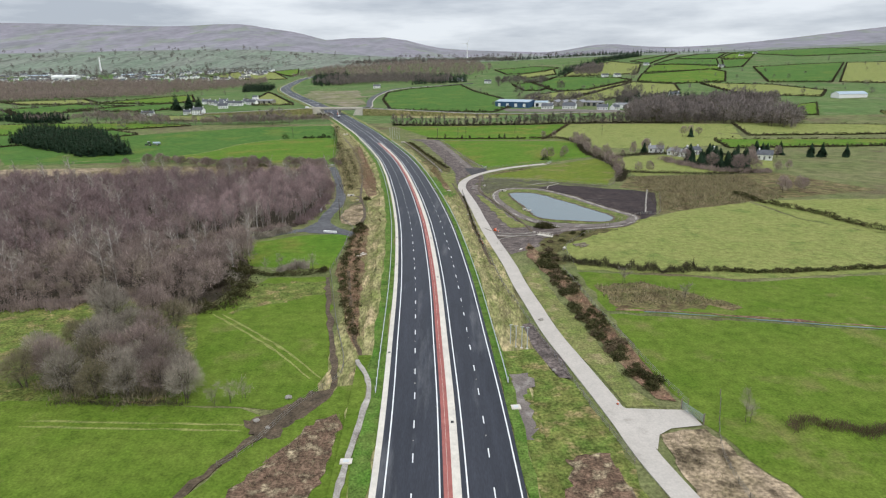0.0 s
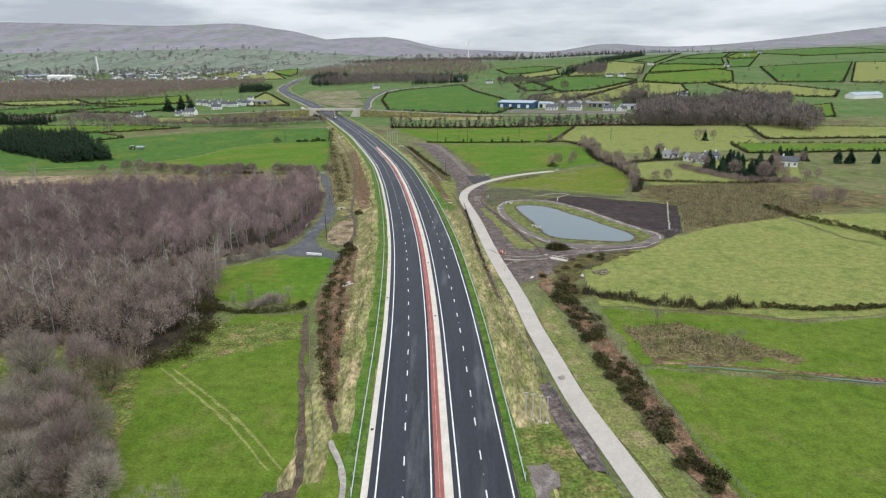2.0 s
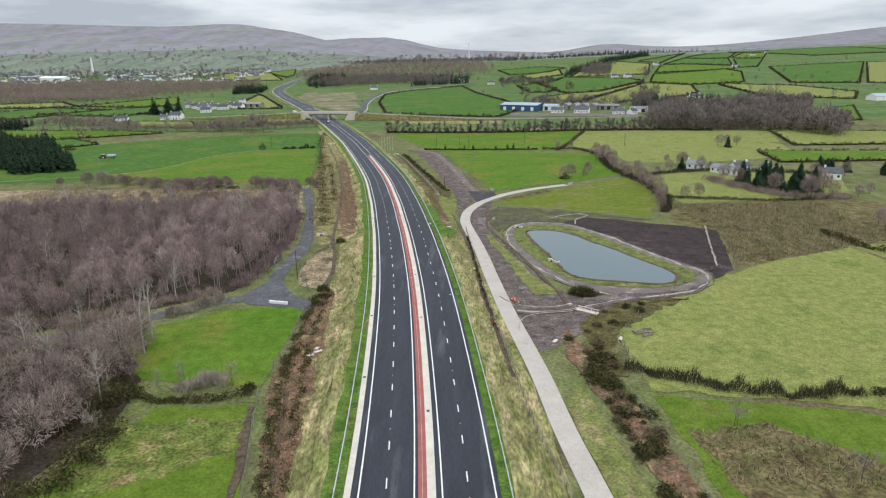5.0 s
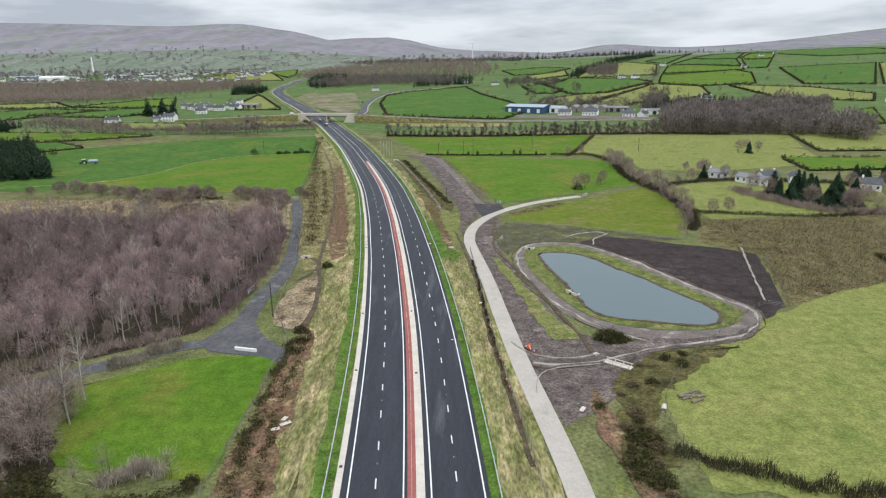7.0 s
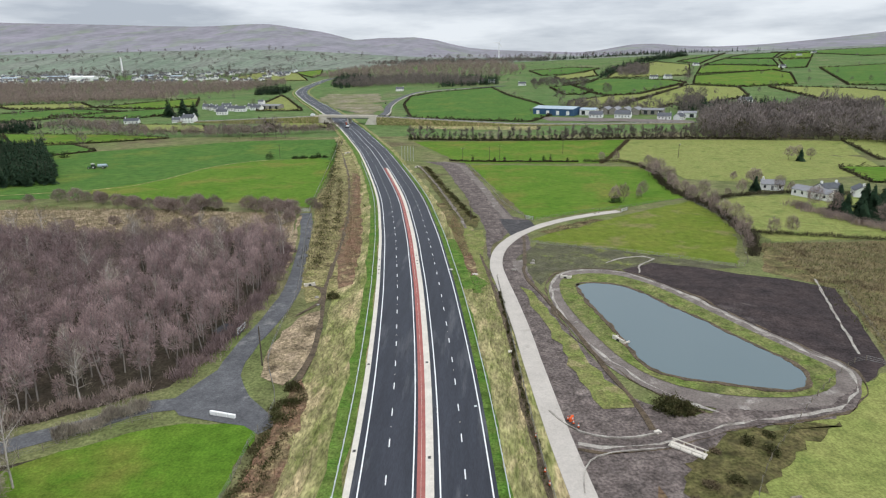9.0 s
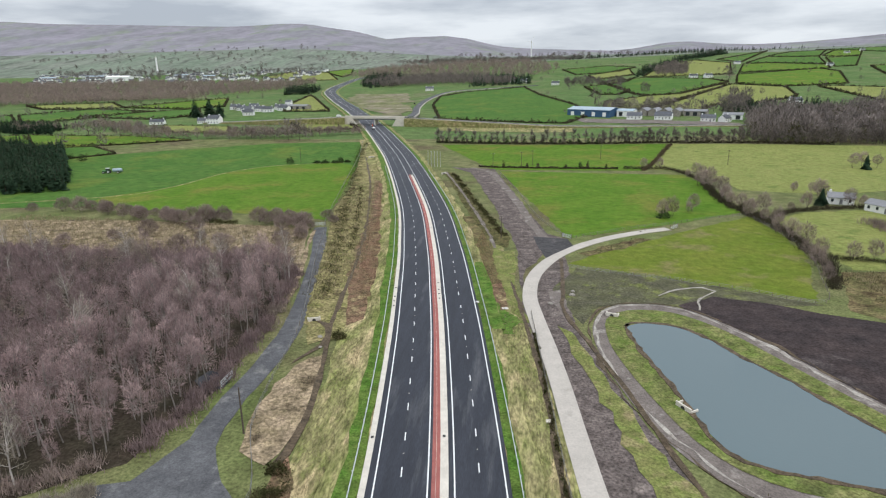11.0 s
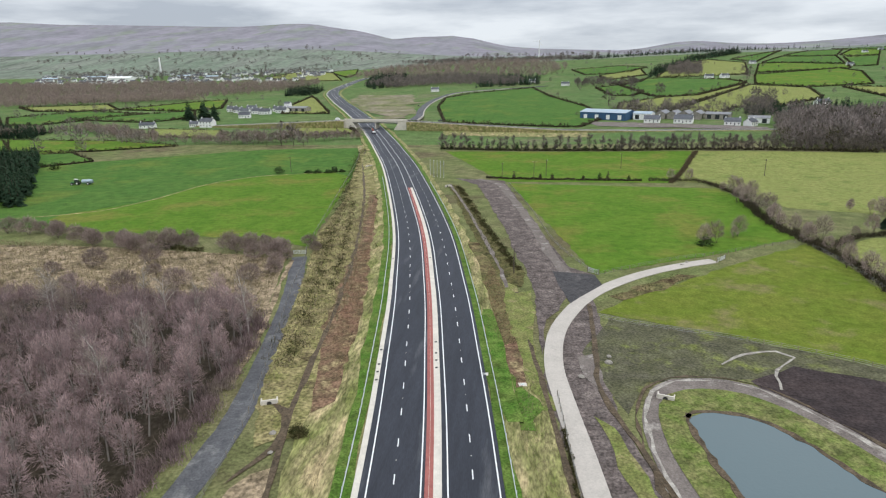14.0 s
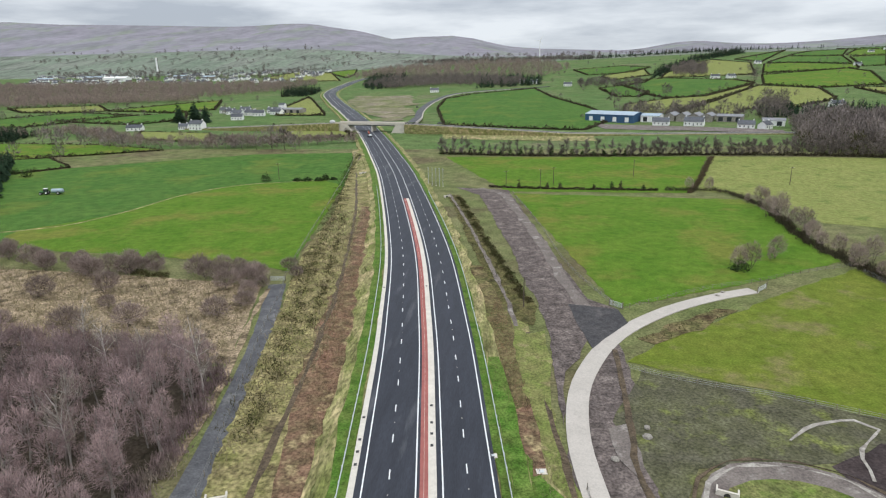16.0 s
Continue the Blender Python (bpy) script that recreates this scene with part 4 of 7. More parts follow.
def scatter(pts, gap, rnd, keep=1.0):
    """Points in a polygon on a shaken grid."""
    lo, hi = np.min(pts, axis=0), np.max(pts, axis=0)
    out = []
    for gy in np.arange(lo[1], hi[1], gap):
        for gx in np.arange(lo[0], hi[0], gap):
            x, y = gx + rnd.rand() * gap, gy + rnd.rand() * gap
            if rnd.rand() < keep and inside(pts, x, y):
                out.append((x, y))
    return out


def plant_mesh(name, vf, mat):
    return tri_mesh(name, vf[0], vf[1], (mat,))


def tree_proto(name, make, bark, crown, label, group, category="tree"):
    """A tree with its trunk and crown, to be copied."""
    (w, c) = make
    t = thing(name, label, category, (0, 0, -500), group=group)
    for nm, vf, m in (("trunk", w, bark), ("crown", c, crown)):
        new(nm, plant_mesh(nm, vf, m)).parent = t
    return t


def put_trees(protos, spots, rnd, smin=.8, smax=1.2, zoff=0.0):
    """The prototypes themselves stand on the first spots, copies on the rest."""
    for i, (x, y) in enumerate(spots):
        p = protos[i % len(protos)]
        s = smin + (smax - smin) * rnd.rand()
        m = pose(x, y, terrain(x, y) + zoff, 0, 0, rnd.rand() * 360)
        if i < len(protos):
            p.matrix_basis, p.scale = m, (1, 1, 1)
            p.matrix_basis = m
        else:
            o = copy_thing(p, m)
            o.scale = (s, s, s)
    return protos


def stuff_of(name, protos, spots, mats, rnd, label, category, smin=.8, smax=1.2, scale_at=None):
    vs, fs, ix, n = [], [], [], 0
    for x, y in spots:
        pr = protos[rnd.randint(len(protos))]
        s = smin + (smax - smin) * rnd.rand()
        s *= 1 + .32 * noise.noise(Vector((x / 11, y / 15, 1.7))) + .3 * noise.noise(Vector((x / 31, y / 40, 5.2)))
        if scale_at:
            s *= scale_at(x, y)
        tu = rnd.rand() * 6.28
        for k, vf in enumerate(pr):
            v, f = placed(vf, x, y, terrain(x, y), tu, s)
            vs.append(v)
            fs.append(f + n)
            ix.append(np.full(len(f), k))
            n += len(v)
    ob = new(name, tri_mesh(name, np.concatenate(vs), np.concatenate(fs), mats, np.concatenate(ix)))
    return tagged(ob, label, category, kind="stuff")


def hedge(pts, h, w, mat, per=40, size=.35, label="bare winter hedge along the field edge", bare=True, seed=1, rough=.35, name="hedge", lift=0.0, gaps=0.0, straight=False):
    """A hedge or thicket along a line, as one plant mass of twigs or leaves with an uneven top."""
    if straight:
        line = np.concatenate([np.linspace(a, b, max(2, int(math.dist(a, b) / 4)), endpoint=False) for a, b in zip(pts, pts[1:])] + [np.array(pts[-1:], float)])
    else:
        line = spline(pts, 1.5)
    rnd = np.random.RandomState(seed + len(line))
    seg = np.linalg.norm(np.diff(line, axis=0), axis=1)
    n = int(seg.sum() * per)
    u = rnd.rand(n) * (len(line) - 1)
    i = u.astype(int)
    p = line[i] + (line[i + 1] - line[i]) * (u - i)[:, None] + rnd.randn(n, 2) * w * .12
    s = u * seg.mean()
    top = h * (1 + rough * (np.sin(s * .55 + seed) * np.sin(s * .21 + seed * 2) + .6 * np.sin(s * 1.9 + seed)))
    if gaps:
        clump = np.array([noise.noise(Vector((a / 3.5, b / 3.5, seed))) for a, b in p])
        top *= np.clip(.55 + 1.6 * clump + (1 - gaps) * .4, .12, 1.5)
    nn = normals(line)[i]
    across = np.clip(rnd.randn(n) * .4, -1, 1)
    p = p + nn * (across * w / 2)[:, None]
    if not straight:
        p = p + nn * (np.sin(s * .33 + seed) * np.sin(s * .87 + 2 * seed) * w * .3)[:, None]
    zz = np.array([terrain(a, b) for a, b in p]) + lift
    hh = top * (1 - .45 * np.abs(across))
    if bare:
        z0 = hh * rnd.rand(n) * .65
        b = np.stack([p[:, 0], p[:, 1], zz + z0], 1)
        d = rnd.randn(n, 3) * .38 + (0, 0, .8)
        t = b + d * (size * (.8 + rnd.rand(n)))[:, None] + np.stack([np.zeros(n), np.zeros(n), hh * .18], 1)
        v, f = slivers(b, t, size * .16, rnd)
    else:
        c = np.stack([p[:, 0], p[:, 1], zz + hh * rnd.rand(n) ** .7], 1)
        a, b = rnd.randn(n, 3) * size * .6, rnd.randn(n, 3) * size * .6
        v = np.stack([c - a * .5, c + b * .6, c + a * .6 - b * .4], 1).reshape(-1, 3)
        f = np.arange(3 * n).reshape(-1, 3)
    ob = new(name, tri_mesh(name, v, f, (mat,)))
    return tagged(ob, label, "hedge" if name == "hedge" else name)


def bush(x, y, r, h, mat, seed, label, bare=False, name="bush", n=500, size=.28):
    if bare:
        vf = bare_tree(seed, h, r, n, stems=4, low=.15, size=.35 * h * .5, width=.06, limbs=16)
        t = thing(name, label, "bush", (x, y, terrain(x, y)))
        new("stem", plant_mesh("stem", vf[0], M["bark"])).parent = t
        new("crown", plant_mesh("crown", vf[1], mat)).parent = t
        return t
    ob = new(name, plant_mesh(name, leaf_cloud(seed, n, r, r * .85, h, size), mat))
    ob.matrix_basis = pose(x, y, terrain(x, y))
    return tagged(ob, label, "bush")


R = np.random.RandomState(7)

# the birch wood
WOOD_A = [(-77, 178), (-53, 197), (-49.5, 217), (-50.5, 232), (-50.5, 254), (-55, 278), (-61, 289), (-82, 289), (-128, 291), (-225, 298), (-240, 250), (-190, 122), (-122, 154)]
WOOD_B = [(-61, 173), (-55, 150), (-57, 138), (-57, 119), (-64.5, 122), (-78, 130), (-87, 125), (-104, 121), (-160, 112), (-185, 117), (-120, 146), (-78, 166.5)]


def wood_scale(x, y):
    return float(np.interp(y, (90, 150, 240, 275, 295), (.85, .95, 1.0, .85, .5)))


def birch_wood():
    far = [dome_tree(s, 8.5 + s % 4, 2.5 + .35 * (s % 3), 480, base=.1, size=1.05, width=.105, limbs=6) for s in range(20, 28)]
    spots = scatter(WOOD_A, 3.9, R)
    edge = sorted(spots, key=lambda p: abs(p[0] + 50) + max(0, p[1] - 250) * .5 + max(0, 195 - p[1]) * .3)
    near, rest = edge[:200], edge[200:]
    protos = [tree_proto("birch_tree", dome_tree(40 + s, 10.5, 2.4, 560, base=.26, size=1.0, width=.075, limbs=12), M["birch_bark"], M["twig_purple"],
                         "leafless birch with a pale slender trunk", "birch wood") for s in range(6)]
    put_trees(protos, near, R, .55, 1.2)
    stuff_of("birch_woodland", far, rest, (M["birch_bark"], M["twig_purple"]), R, "dense leafless purple-brown birch wood", "woodland", .6, 1.25, wood_scale)
    pale = [bare_tree(70 + s, 10.5, 2.6, 380, low=.2, size=1.1, width=.06, limbs=16) for s in range(3)]
    stuff_of("pale_birches", pale, scatter(WOOD_A, 12, R, .6) + scatter(WOOD_B, 9, R, .7), (M["birch_white"], M["twig_grey"]), R, "pale-stemmed leafless birches among darker ones", "tree", .85, 1.2)
    mixed = [dome_tree(s, 8.5 + s % 3, 2.8 + .4 * (s % 3), 620, stems=2, base=.03, size=1.0, width=.09, limbs=9) for s in range(60, 66)]
    stuff_of("alder_woodland", mixed, scatter(WOOD_B, 3.9, R, .95), (M["bark"], M["twig"]), R, "leafless grey-brown scrub woodland", "woodland", .7, 1.15, lambda x, y: float(np.interp(y, (112, 130, 160), (.85, 1, 1))))


birch_wood()


def near_trees():
    # the thicket beside the paddock
    protos = [tree_proto("willow_tree", dome_tree(80 + s, 7.6, 3.7, 2300, stems=6, base=.12, size=1.2, width=.05, limbs=34, lobes=10), M["bark"], M[("twig_grey", "twig", "twig_grey", "twig_olive")[s]],
                         "many-stemmed leafless willow with grey-brown twigs", "thicket") for s in range(4)]
    put_trees(protos, [(-44, 79.5), (-49, 81), (-54, 80), (-59, 80), (-65, 82), (-70, 86), (-75, 91), (-48, 86), (-55, 87), (-61, 90), (-67, 95), (-73, 99), (-52, 93), (-58, 98), (-64, 103),
                       (-74, 84), (-46, 83), (-51, 86), (-57, 84), (-62, 86), (-63, 94), (-57, 93), (-84, 84), (-88, 86), (-70, 108), (-64, 112), (-75, 114), (-58, 108), (-68, 101)], R, .85, 1.3)
    hedge([(-72, 86), (-64, 84), (-56, 83), (-47, 82)], 1.8, 8, M["twig_olive"], 200, .7, "dense brown undergrowth inside the thicket", name="undergrowth", seed=71, rough=.7, gaps=.3)
    hedge([(-150, 112), (-104, 119.5), (-87, 123.5), (-78, 128.5), (-64.5, 120.5), (-57, 117.5)], 2.0, 5, M["twig"], 170, .8, "brown undergrowth along the front of the wood", name="undergrowth", seed=74, rough=.7)
    hedge([(-56, 117), (-50, 128), (-54, 138), (-55, 150)], 2.4, 6, M["gorse"], 160, .4, "dark bramble and ivy at the wood's edge", False, name="undergrowth", seed=72, rough=.8, gaps=.4)
    hedge([(-45, 146), (-42, 150), (-38, 148)], 2.2, 3, M["twig_grey"], 160, .7, "grey sallow scrub at the paddock edge", name="thicket", seed=73, gaps=.3)
    small = [tree_proto("sapling", bare_tree(90 + s, 4.2, 1.5, 260, stems=2, low=.15, size=.8, width=.035, limbs=10), M["bark"], M["twig_grey"], "thin leafless sapling in the grass", "saplings") for s in range(3)]
    put_trees(small, [(-36.5, 78), (-38.5, 77), (-34, 79.5), (-41, 147.5), (-45.5, 149), (-50, 148), (-37, 148.5), (45.5, 71), (47, 74), (44.5, 134), (55, 121), (-56, 136), (-60, 132), (-53, 133)], R, .8, 1.25)
    hedge([(-58, 146), (-50, 144), (-44, 142.6), (-36, 144), (-32.3, 145.6)], 1.3, 1.6, M["gorse"], 120, .3, "dark bramble hedge between two paddocks", False)
    hedge([(-70, 122), (-64, 130), (-59, 133), (-55, 142)], 2.2, 3, M["hedge"], 150, .45, "tangled hedge at the wood's edge", seed=4)
    hedge([(-62, 180), (-57, 184), (-52.5, 189.5)], 2.3, 2.2, M["twig_grey"], 330, .6, "grey bramble thicket beside the lane", name="thicket", seed=5)
    # this low dark twig strip takes the place of a faint shadow line
    hedge([(-66, 78.5), (-60, 78.2), (-52, 78), (-43, 78)], .6, 1.6, M["hedge"], 70, .35, "low dark twig strip standing in for shadow below the trees", name="undergrowth")
    hedge([(-52, 198), (-49.8, 210), (-49.6, 228), (-50.3, 245), (-52.5, 262), (-56.5, 284)], 1.9, 4.5, M["twig_purple"], 110, .8, "brown undergrowth along the wood's edge", name="undergrowth", seed=6, rough=.6, gaps=.3)
    hedge([(-110, 165), (-90, 173.5), (-78, 180), (-66, 188), (-55, 195)], 1.7, 4, M["twig"], 110, .8, "brown undergrowth along the wood's edge", name="undergrowth", seed=7, rough=.6, gaps=.3)
    hedge([(-63, 291), (-90, 292), (-130, 294), (-190, 298)], 2.2, 6, M["twig_purple"], 90, .9, "low birch scrub between wood and heath", name="birch_scrub", seed=8, rough=.7, gaps=.2)
    # gorse along the access road
    rnd = np.random.RandomState(77)
    shapes = [plant_mesh("gorse_bush", leaf_cloud(500 + k, 420, 1.15, 1.0, .95, .26, .3), M["gorse" if k % 3 else "bracken_twig"]) for k in range(6)]
    band = [(25.1, 168), (31.5, 166), (33.5, 127), (33.8, 116), (34.3, 96), (35.6, 87), (37.6, 77.5), (35.8, 76.4), (32.6, 82), (30.6, 96.3), (28.8, 113.2), (26.8, 135.5)]
    spread = scatter(band, 1.75, rnd, .8) + scatter([(31, 176), (40, 184), (54, 187), (46, 178), (36.5, 168), (33, 161), (33, 150), (26, 152), (26, 162)], 2.9, rnd, .5)
    for k, (x, y) in enumerate(spread):
        if noise.noise(Vector((x / 5, y / 9, 4))) < -.12:
            continue
        z = .45 + .85 * rnd.rand() ** 1.5
        ob = new("gorse_bush", shapes[rnd.randint(6)])
        ob.matrix_basis = pose(x, y, .12, 0, 0, rnd.rand() * 360) @ Matrix.Diagonal((z * (1 + .5 * rnd.rand()), z * (1 + .5 * rnd.rand()), z, 1))
        tagged(ob, "dark green gorse bush on the rough bank", "bush", "gorse bushes")
    for k, (x, y, r, h) in enumerate([(33.6, 191.5, 3.0, 1.8), (35.5, 190.5, 2.2, 1.4), (-32.5, 240, 1.6, 1.6), (-29.8, 196, 1.6, 1.4), (-28.8, 191, 1.5, 1.2), (-29.4, 186, 1.4, 1.3), (-33.5, 147, 1.3, 1.2)]):
        bush(x, y, r, h, M["gorse"], 40 + k, "dark bramble bush in rough grass", n=int(420 * r * r), size=.26)
    hedge([(33, 153), (43.9, 147), (56.6, 142.5), (70, 143)], 2.7, 1.9, M["hedge"], 130, .55, "bare hawthorn hedge below the pale field", seed=9, gaps=.3)
    hedge([(71, 143), (86, 141), (108, 143), (150, 147)], 1.2, 1.6, M["gorse"], 130, .32, "dark clipped gorse hedge below the pale field", False)
    hedge([(51, 69.6), (55, 70), (60, 68.6), (66, 67.4), (75, 66)], .9, 3.4, M["bracken_twig"], 190, .4, "brown bramble patch in the pasture", name="bramble_patch")
    # left rough ground and bushes at the field edge
    b = [tree_proto("sallow_bush", dome_tree(110 + s, 4.6, 3.2, 1100, stems=5, base=.04, size=.9, width=.08, limbs=20), M["bark"], M["twig"], "rounded leafless sallow bush on the heath", "heath bushes") for s in range(4)]
    put_trees(b, [(-165, 354), (-158, 352), (-150, 350), (-140, 344), (-133, 345), (-126, 340), (-119, 334), (-114, 337), (-110, 341), (-106, 339), (-101, 338), (-84, 334), (-80, 336), (-77, 340), (-72, 337), (-69, 333),
                  (-67, 322), (-65, 315), (-69, 308), (-75, 326), (-120, 318), (-128, 311), (-98, 312), (-176, 352), (-188, 350), (-60, 337), (-64, 343), (-115, 300), (-98, 298), (-140, 303), (-86, 302), (-105, 322), (-168, 351), (-161, 356), (-154, 347), (-146, 349), (-137, 341), (-130, 347), (-123, 337), (-116, 332), (-108, 336), (-103, 341), (-88, 337), (-82, 340), (-74, 334), (-70, 329), (-66, 328), (-134, 338), (-145, 343)], R, .75, 1.5)
    hedge([(-112, 338), (-104, 336), (-95, 334)], 1.5, 2, M["gorse"], 130, .3, "dark bramble clump at the field edge", False)
    for x, y, r, h in ((-126, 482, 2.8, 4.2), (-110, 483, 2.2, 1.7), (-105, 483.5, 2.6, 1.9), (-99, 484, 2.2, 2.0), (-96, 486, 2, 3.2), (-92, 487, 1.8, 1.4), (-265, 490, 3, 4.5), (-280, 499, 3.5, 3)):
        bush(x, y, r, h, M["evergreen"], int(-x), "dark ivy-clad bush in the field", n=500, size=.5)
    # dark scrub along the ditches
    for k, (pts, h, w, per) in enumerate((([(-30.5, 192), (-29.5, 170), (-28.5, 150), (-24, 124), (-19.5, 104)], .55, 2.6, 120), ([(-28, 196), (-27, 170), (-25, 150), (-21, 120)], .4, 2.0, 60),
                                         ([(-42, 262), (-49, 300), (-57, 335), (-66, 385)], .6, 5, 70), ([(-66, 385), (-74, 430), (-90, 510), (-100, 575)], .7, 7, 50), ([(-45, 300), (-53, 345), (-66, 410)], .5, 3, 50),
                                         ([(-24, 445), (-13, 390), (-4.5, 352), (2, 322)], .6, 2.6, 130), ([(8.3, 245), (9.2, 220), (10, 195), (11.5, 170)], .35, .9, 70))):
        hedge(pts, h, w, M["gorse"], per, .3, "dark rush and bramble scrub along the ditch", False, seed=50 + k, rough=.6, name="scrub", gaps=.3)
    # hedges of the right-hand fields
    hedge([(-12, 470), (18, 466), (43, 465), (64, 464)], 1.0, 1.4, M["hedge"], 70, .5, "low dark hedge between two green fields", False)
    for x, y in ((15, 467), (21, 468), (36, 466), (44, 466), (48, 466.5), (58, 465.5), (2, 468)):
        bush(x, y, 1.0, 2.2 + R.rand() * 2, M["evergreen" if R.rand() > .5 else "hedge"], int(x) + 200, "small ivy-covered hedgerow tree", n=220, size=.5)
    hedge([(76, 458), (90, 491), (104, 528), (115, 556)], .7, 2.4, M["bracken_twig"], 60, .8, "bare hedge between green field and pasture", seed=12)
    hedge([(67, 464), (80, 464.5), (90, 462), (95, 446), (97, 425)], 1.7, 2.2, M["hedge"], 60, .7, "bare hedge along the green field", seed=13)
    hedge([(97, 425), (93, 400), (91, 375), (93, 356), (95, 335), (93, 312), (90, 292), (84, 276)], 1.9, 3.4, M["hedge"], 100, .8, "tall overgrown bare hedge", seed=14, rough=.9, gaps=.5)
    hedge([(92, 303), (111, 298.5), (136, 293.5), (168, 299)], 1.5, 1.6, M["hedge"], 60, .6, "bare hedge along the rushy field", seed=15)
    hedge([(124, 246), (126, 230), (131, 218), (137, 207), (141, 189), (150, 176)], 1.8, 2.4, M["gorse"], 110, .35, "dark hedge at the edge of the pale field", False, seed=16)
    hedge([(97, 350), (114, 363), (146, 369), (190, 356)], 1.8, 2.2, M["hedge"], 60, .7, "bare hedge above the pasture", seed=17)
    t = [tree_proto("hedgerow_ash", dome_tree(130 + s, 9.5, 3.7, 850, stems=2, base=.12, size=1.3, width=.1, limbs=14), M["bark"], M["twig"], "leafless hedgerow ash tree", "hedgerow trees") for s in range(4)]
    put_trees(t, [(96, 432), (98, 418), (93, 408), (95, 392), (92, 380), (94, 368), (91, 352), (95, 338), (93, 322), (90, 306), (88, 295), (84, 281), (74, 362), (72, 360), (60, 351), (64, 353), (128, 402), (134, 398), (103, 445), (141, 372), (150, 250), (146, 246), (153, 247), (149, 254), (158, 252), (172, 300), (180, 305), (130, 405), (110, 362), (118, 368), (99, 360), (92, 415), (95, 400), (93, 386), (92, 374), (95, 361), (94, 346), (92, 330), (94, 315), (91, 300), (87, 288), (97, 424), (94, 440), (100, 300), (106, 300), (86, 464), (78, 466)], R, .45, .9)
    bush(60.5, 350.5, 2.6, 3.0, M["evergreen"], 301, "dark evergreen bush by the gateway", n=420, size=.5)


near_trees()


def ground_cover():
    """Tufts of dead grass, bracken and rushes."""
    def tufts(name, areas, gap, h, w, mat, label, blades=3):
        rnd = np.random.RandomState(len(name))
        pts = np.array([p for a in areas for p in scatter(a, gap, rnd, .85)])
        pts = np.repeat(pts, blades, 0) + rnd.randn(len(pts) * blades, 2) * gap * .3
        n = len(pts)
        b = np.stack([pts[:, 0], pts[:, 1], [terrain(x, y) + .1 for x, y in pts]], 1)
        d = rnd.randn(n, 3) * .55 + (0, 0, .7)
        v, f = slivers(b, b + d * (h * (.5 + rnd.rand(n)))[:, None], w, rnd)
        tagged(new(name, tri_mesh(name, v, f, (mat,))), label, "grass", kind="stuff")
    tufts("dead_grass_tufts", [[(-28, 196), (-24, 154), (-19.5, 110), (-15.8, 92), (-14, 110), (-17.5, 154), (-22, 196), (-26, 240), (-31, 240)],
                               [(12.5, 95), (17, 113), (14.5, 136), (11.5, 165), (8.5, 222), (6, 262), (0, 262), (3, 222), (7, 165), (10, 120)],
                               [(-37, 200), (-39, 220), (-34, 232), (-30.5, 204)], [(-24, 66), (-17, 75), (-17, 58), (-30, 56)], [(31, 66), (37, 69), (40, 45), (33, 48)]], .55, .4, .07, M["straw"], "tufts of straw-coloured dead grass")
    tufts("bracken_litter", [[(-30, 190), (-30, 146), (-20.5, 104), (-17, 94), (-20.5, 122), (-26, 190)], [(-46.7, 352), (-60, 425), (-50.5, 379), (-33.7, 288), (-30, 255), (-36.4, 272), (-42.6, 310)],
                             [(26, 172), (33.5, 118), (37, 77), (34, 78), (28, 130)], [(-8, 303), (-4, 276), (2, 270), (-5, 330)]], .55, .5, .10, M["bracken"], "dead red-brown bracken litter")
    tufts("heath_tussocks", [[(-185, 345), (-141, 338), (-67, 330), (-58, 288), (-82, 290), (-128, 292), (-200, 298)], [(-43, 250), (-65, 358), (-71, 412), (-60, 420), (-38, 290)],
                             [(92, 290), (150, 292), (140, 235), (94, 216), (82, 215), (93, 248)], [(36.9, 133), (49.7, 135), (67, 117), (38, 121)]], .95, .75, .16, M["straw"], "pale moor-grass tussocks", 4)
    tufts("dark_rushes", [[(-60, 330), (-65, 358), (-71, 412), (-78, 440), (-66, 400), (-52, 330)], [(-48, 262), (-54, 300), (-50, 305), (-43, 270)],
                          [(92, 290), (150, 292), (140, 235), (94, 216), (82, 215)], [(36.9, 133), (49.7, 135), (67, 117), (38, 121)], [(24, 303.5), (45, 321.5), (50, 321), (27, 301)], [(-24, 450), (-5.6, 363), (-0.4, 314), (-10, 346), (-29, 452)]], 1.3, .42, .14, M["gorse"], "dark green and brown rushes", 4)


ground_cover()

# ---- the far fields, woods and hills ----
M["slate"] = material("slate_roof", (.13, .135, .15), (.10, .105, .115), 2, .3, rough=.6, grain_mix=.2, vary=.25)
M["render"] = material("white_render", (.88, .87, .85), (.82, .81, .79), 3, .3, bump=.05, grain_mix=.06)
M["tin_blue"] = material("blue_cladding", (.05, .10, .19), (.06, .12, .21), 4, .3, rough=.5, grain_mix=.1)
M["tin_pale"] = material("pale_sheet_roof", (.42, .50, .56), (.36, .43, .49), 6, .5, rough=.5, grain_mix=.1, metal=.2)
M["tin_grey"] = material("grey_sheet_roof", (.28, .28, .29), (.21, .21, .22), 5, .5, rough=.55, grain_mix=.15)
M["glass_dark"] = material("window_glass", (.03, .035, .04), (.04, .045, .05), 1, .2, rough=.08, bump=0, grain_mix=.05, spec=.6)
M["stone"] = material("rough_stone", (.34, .31, .27), (.25, .23, .20), .8, .15, bump=.4, grain_mix=.3)


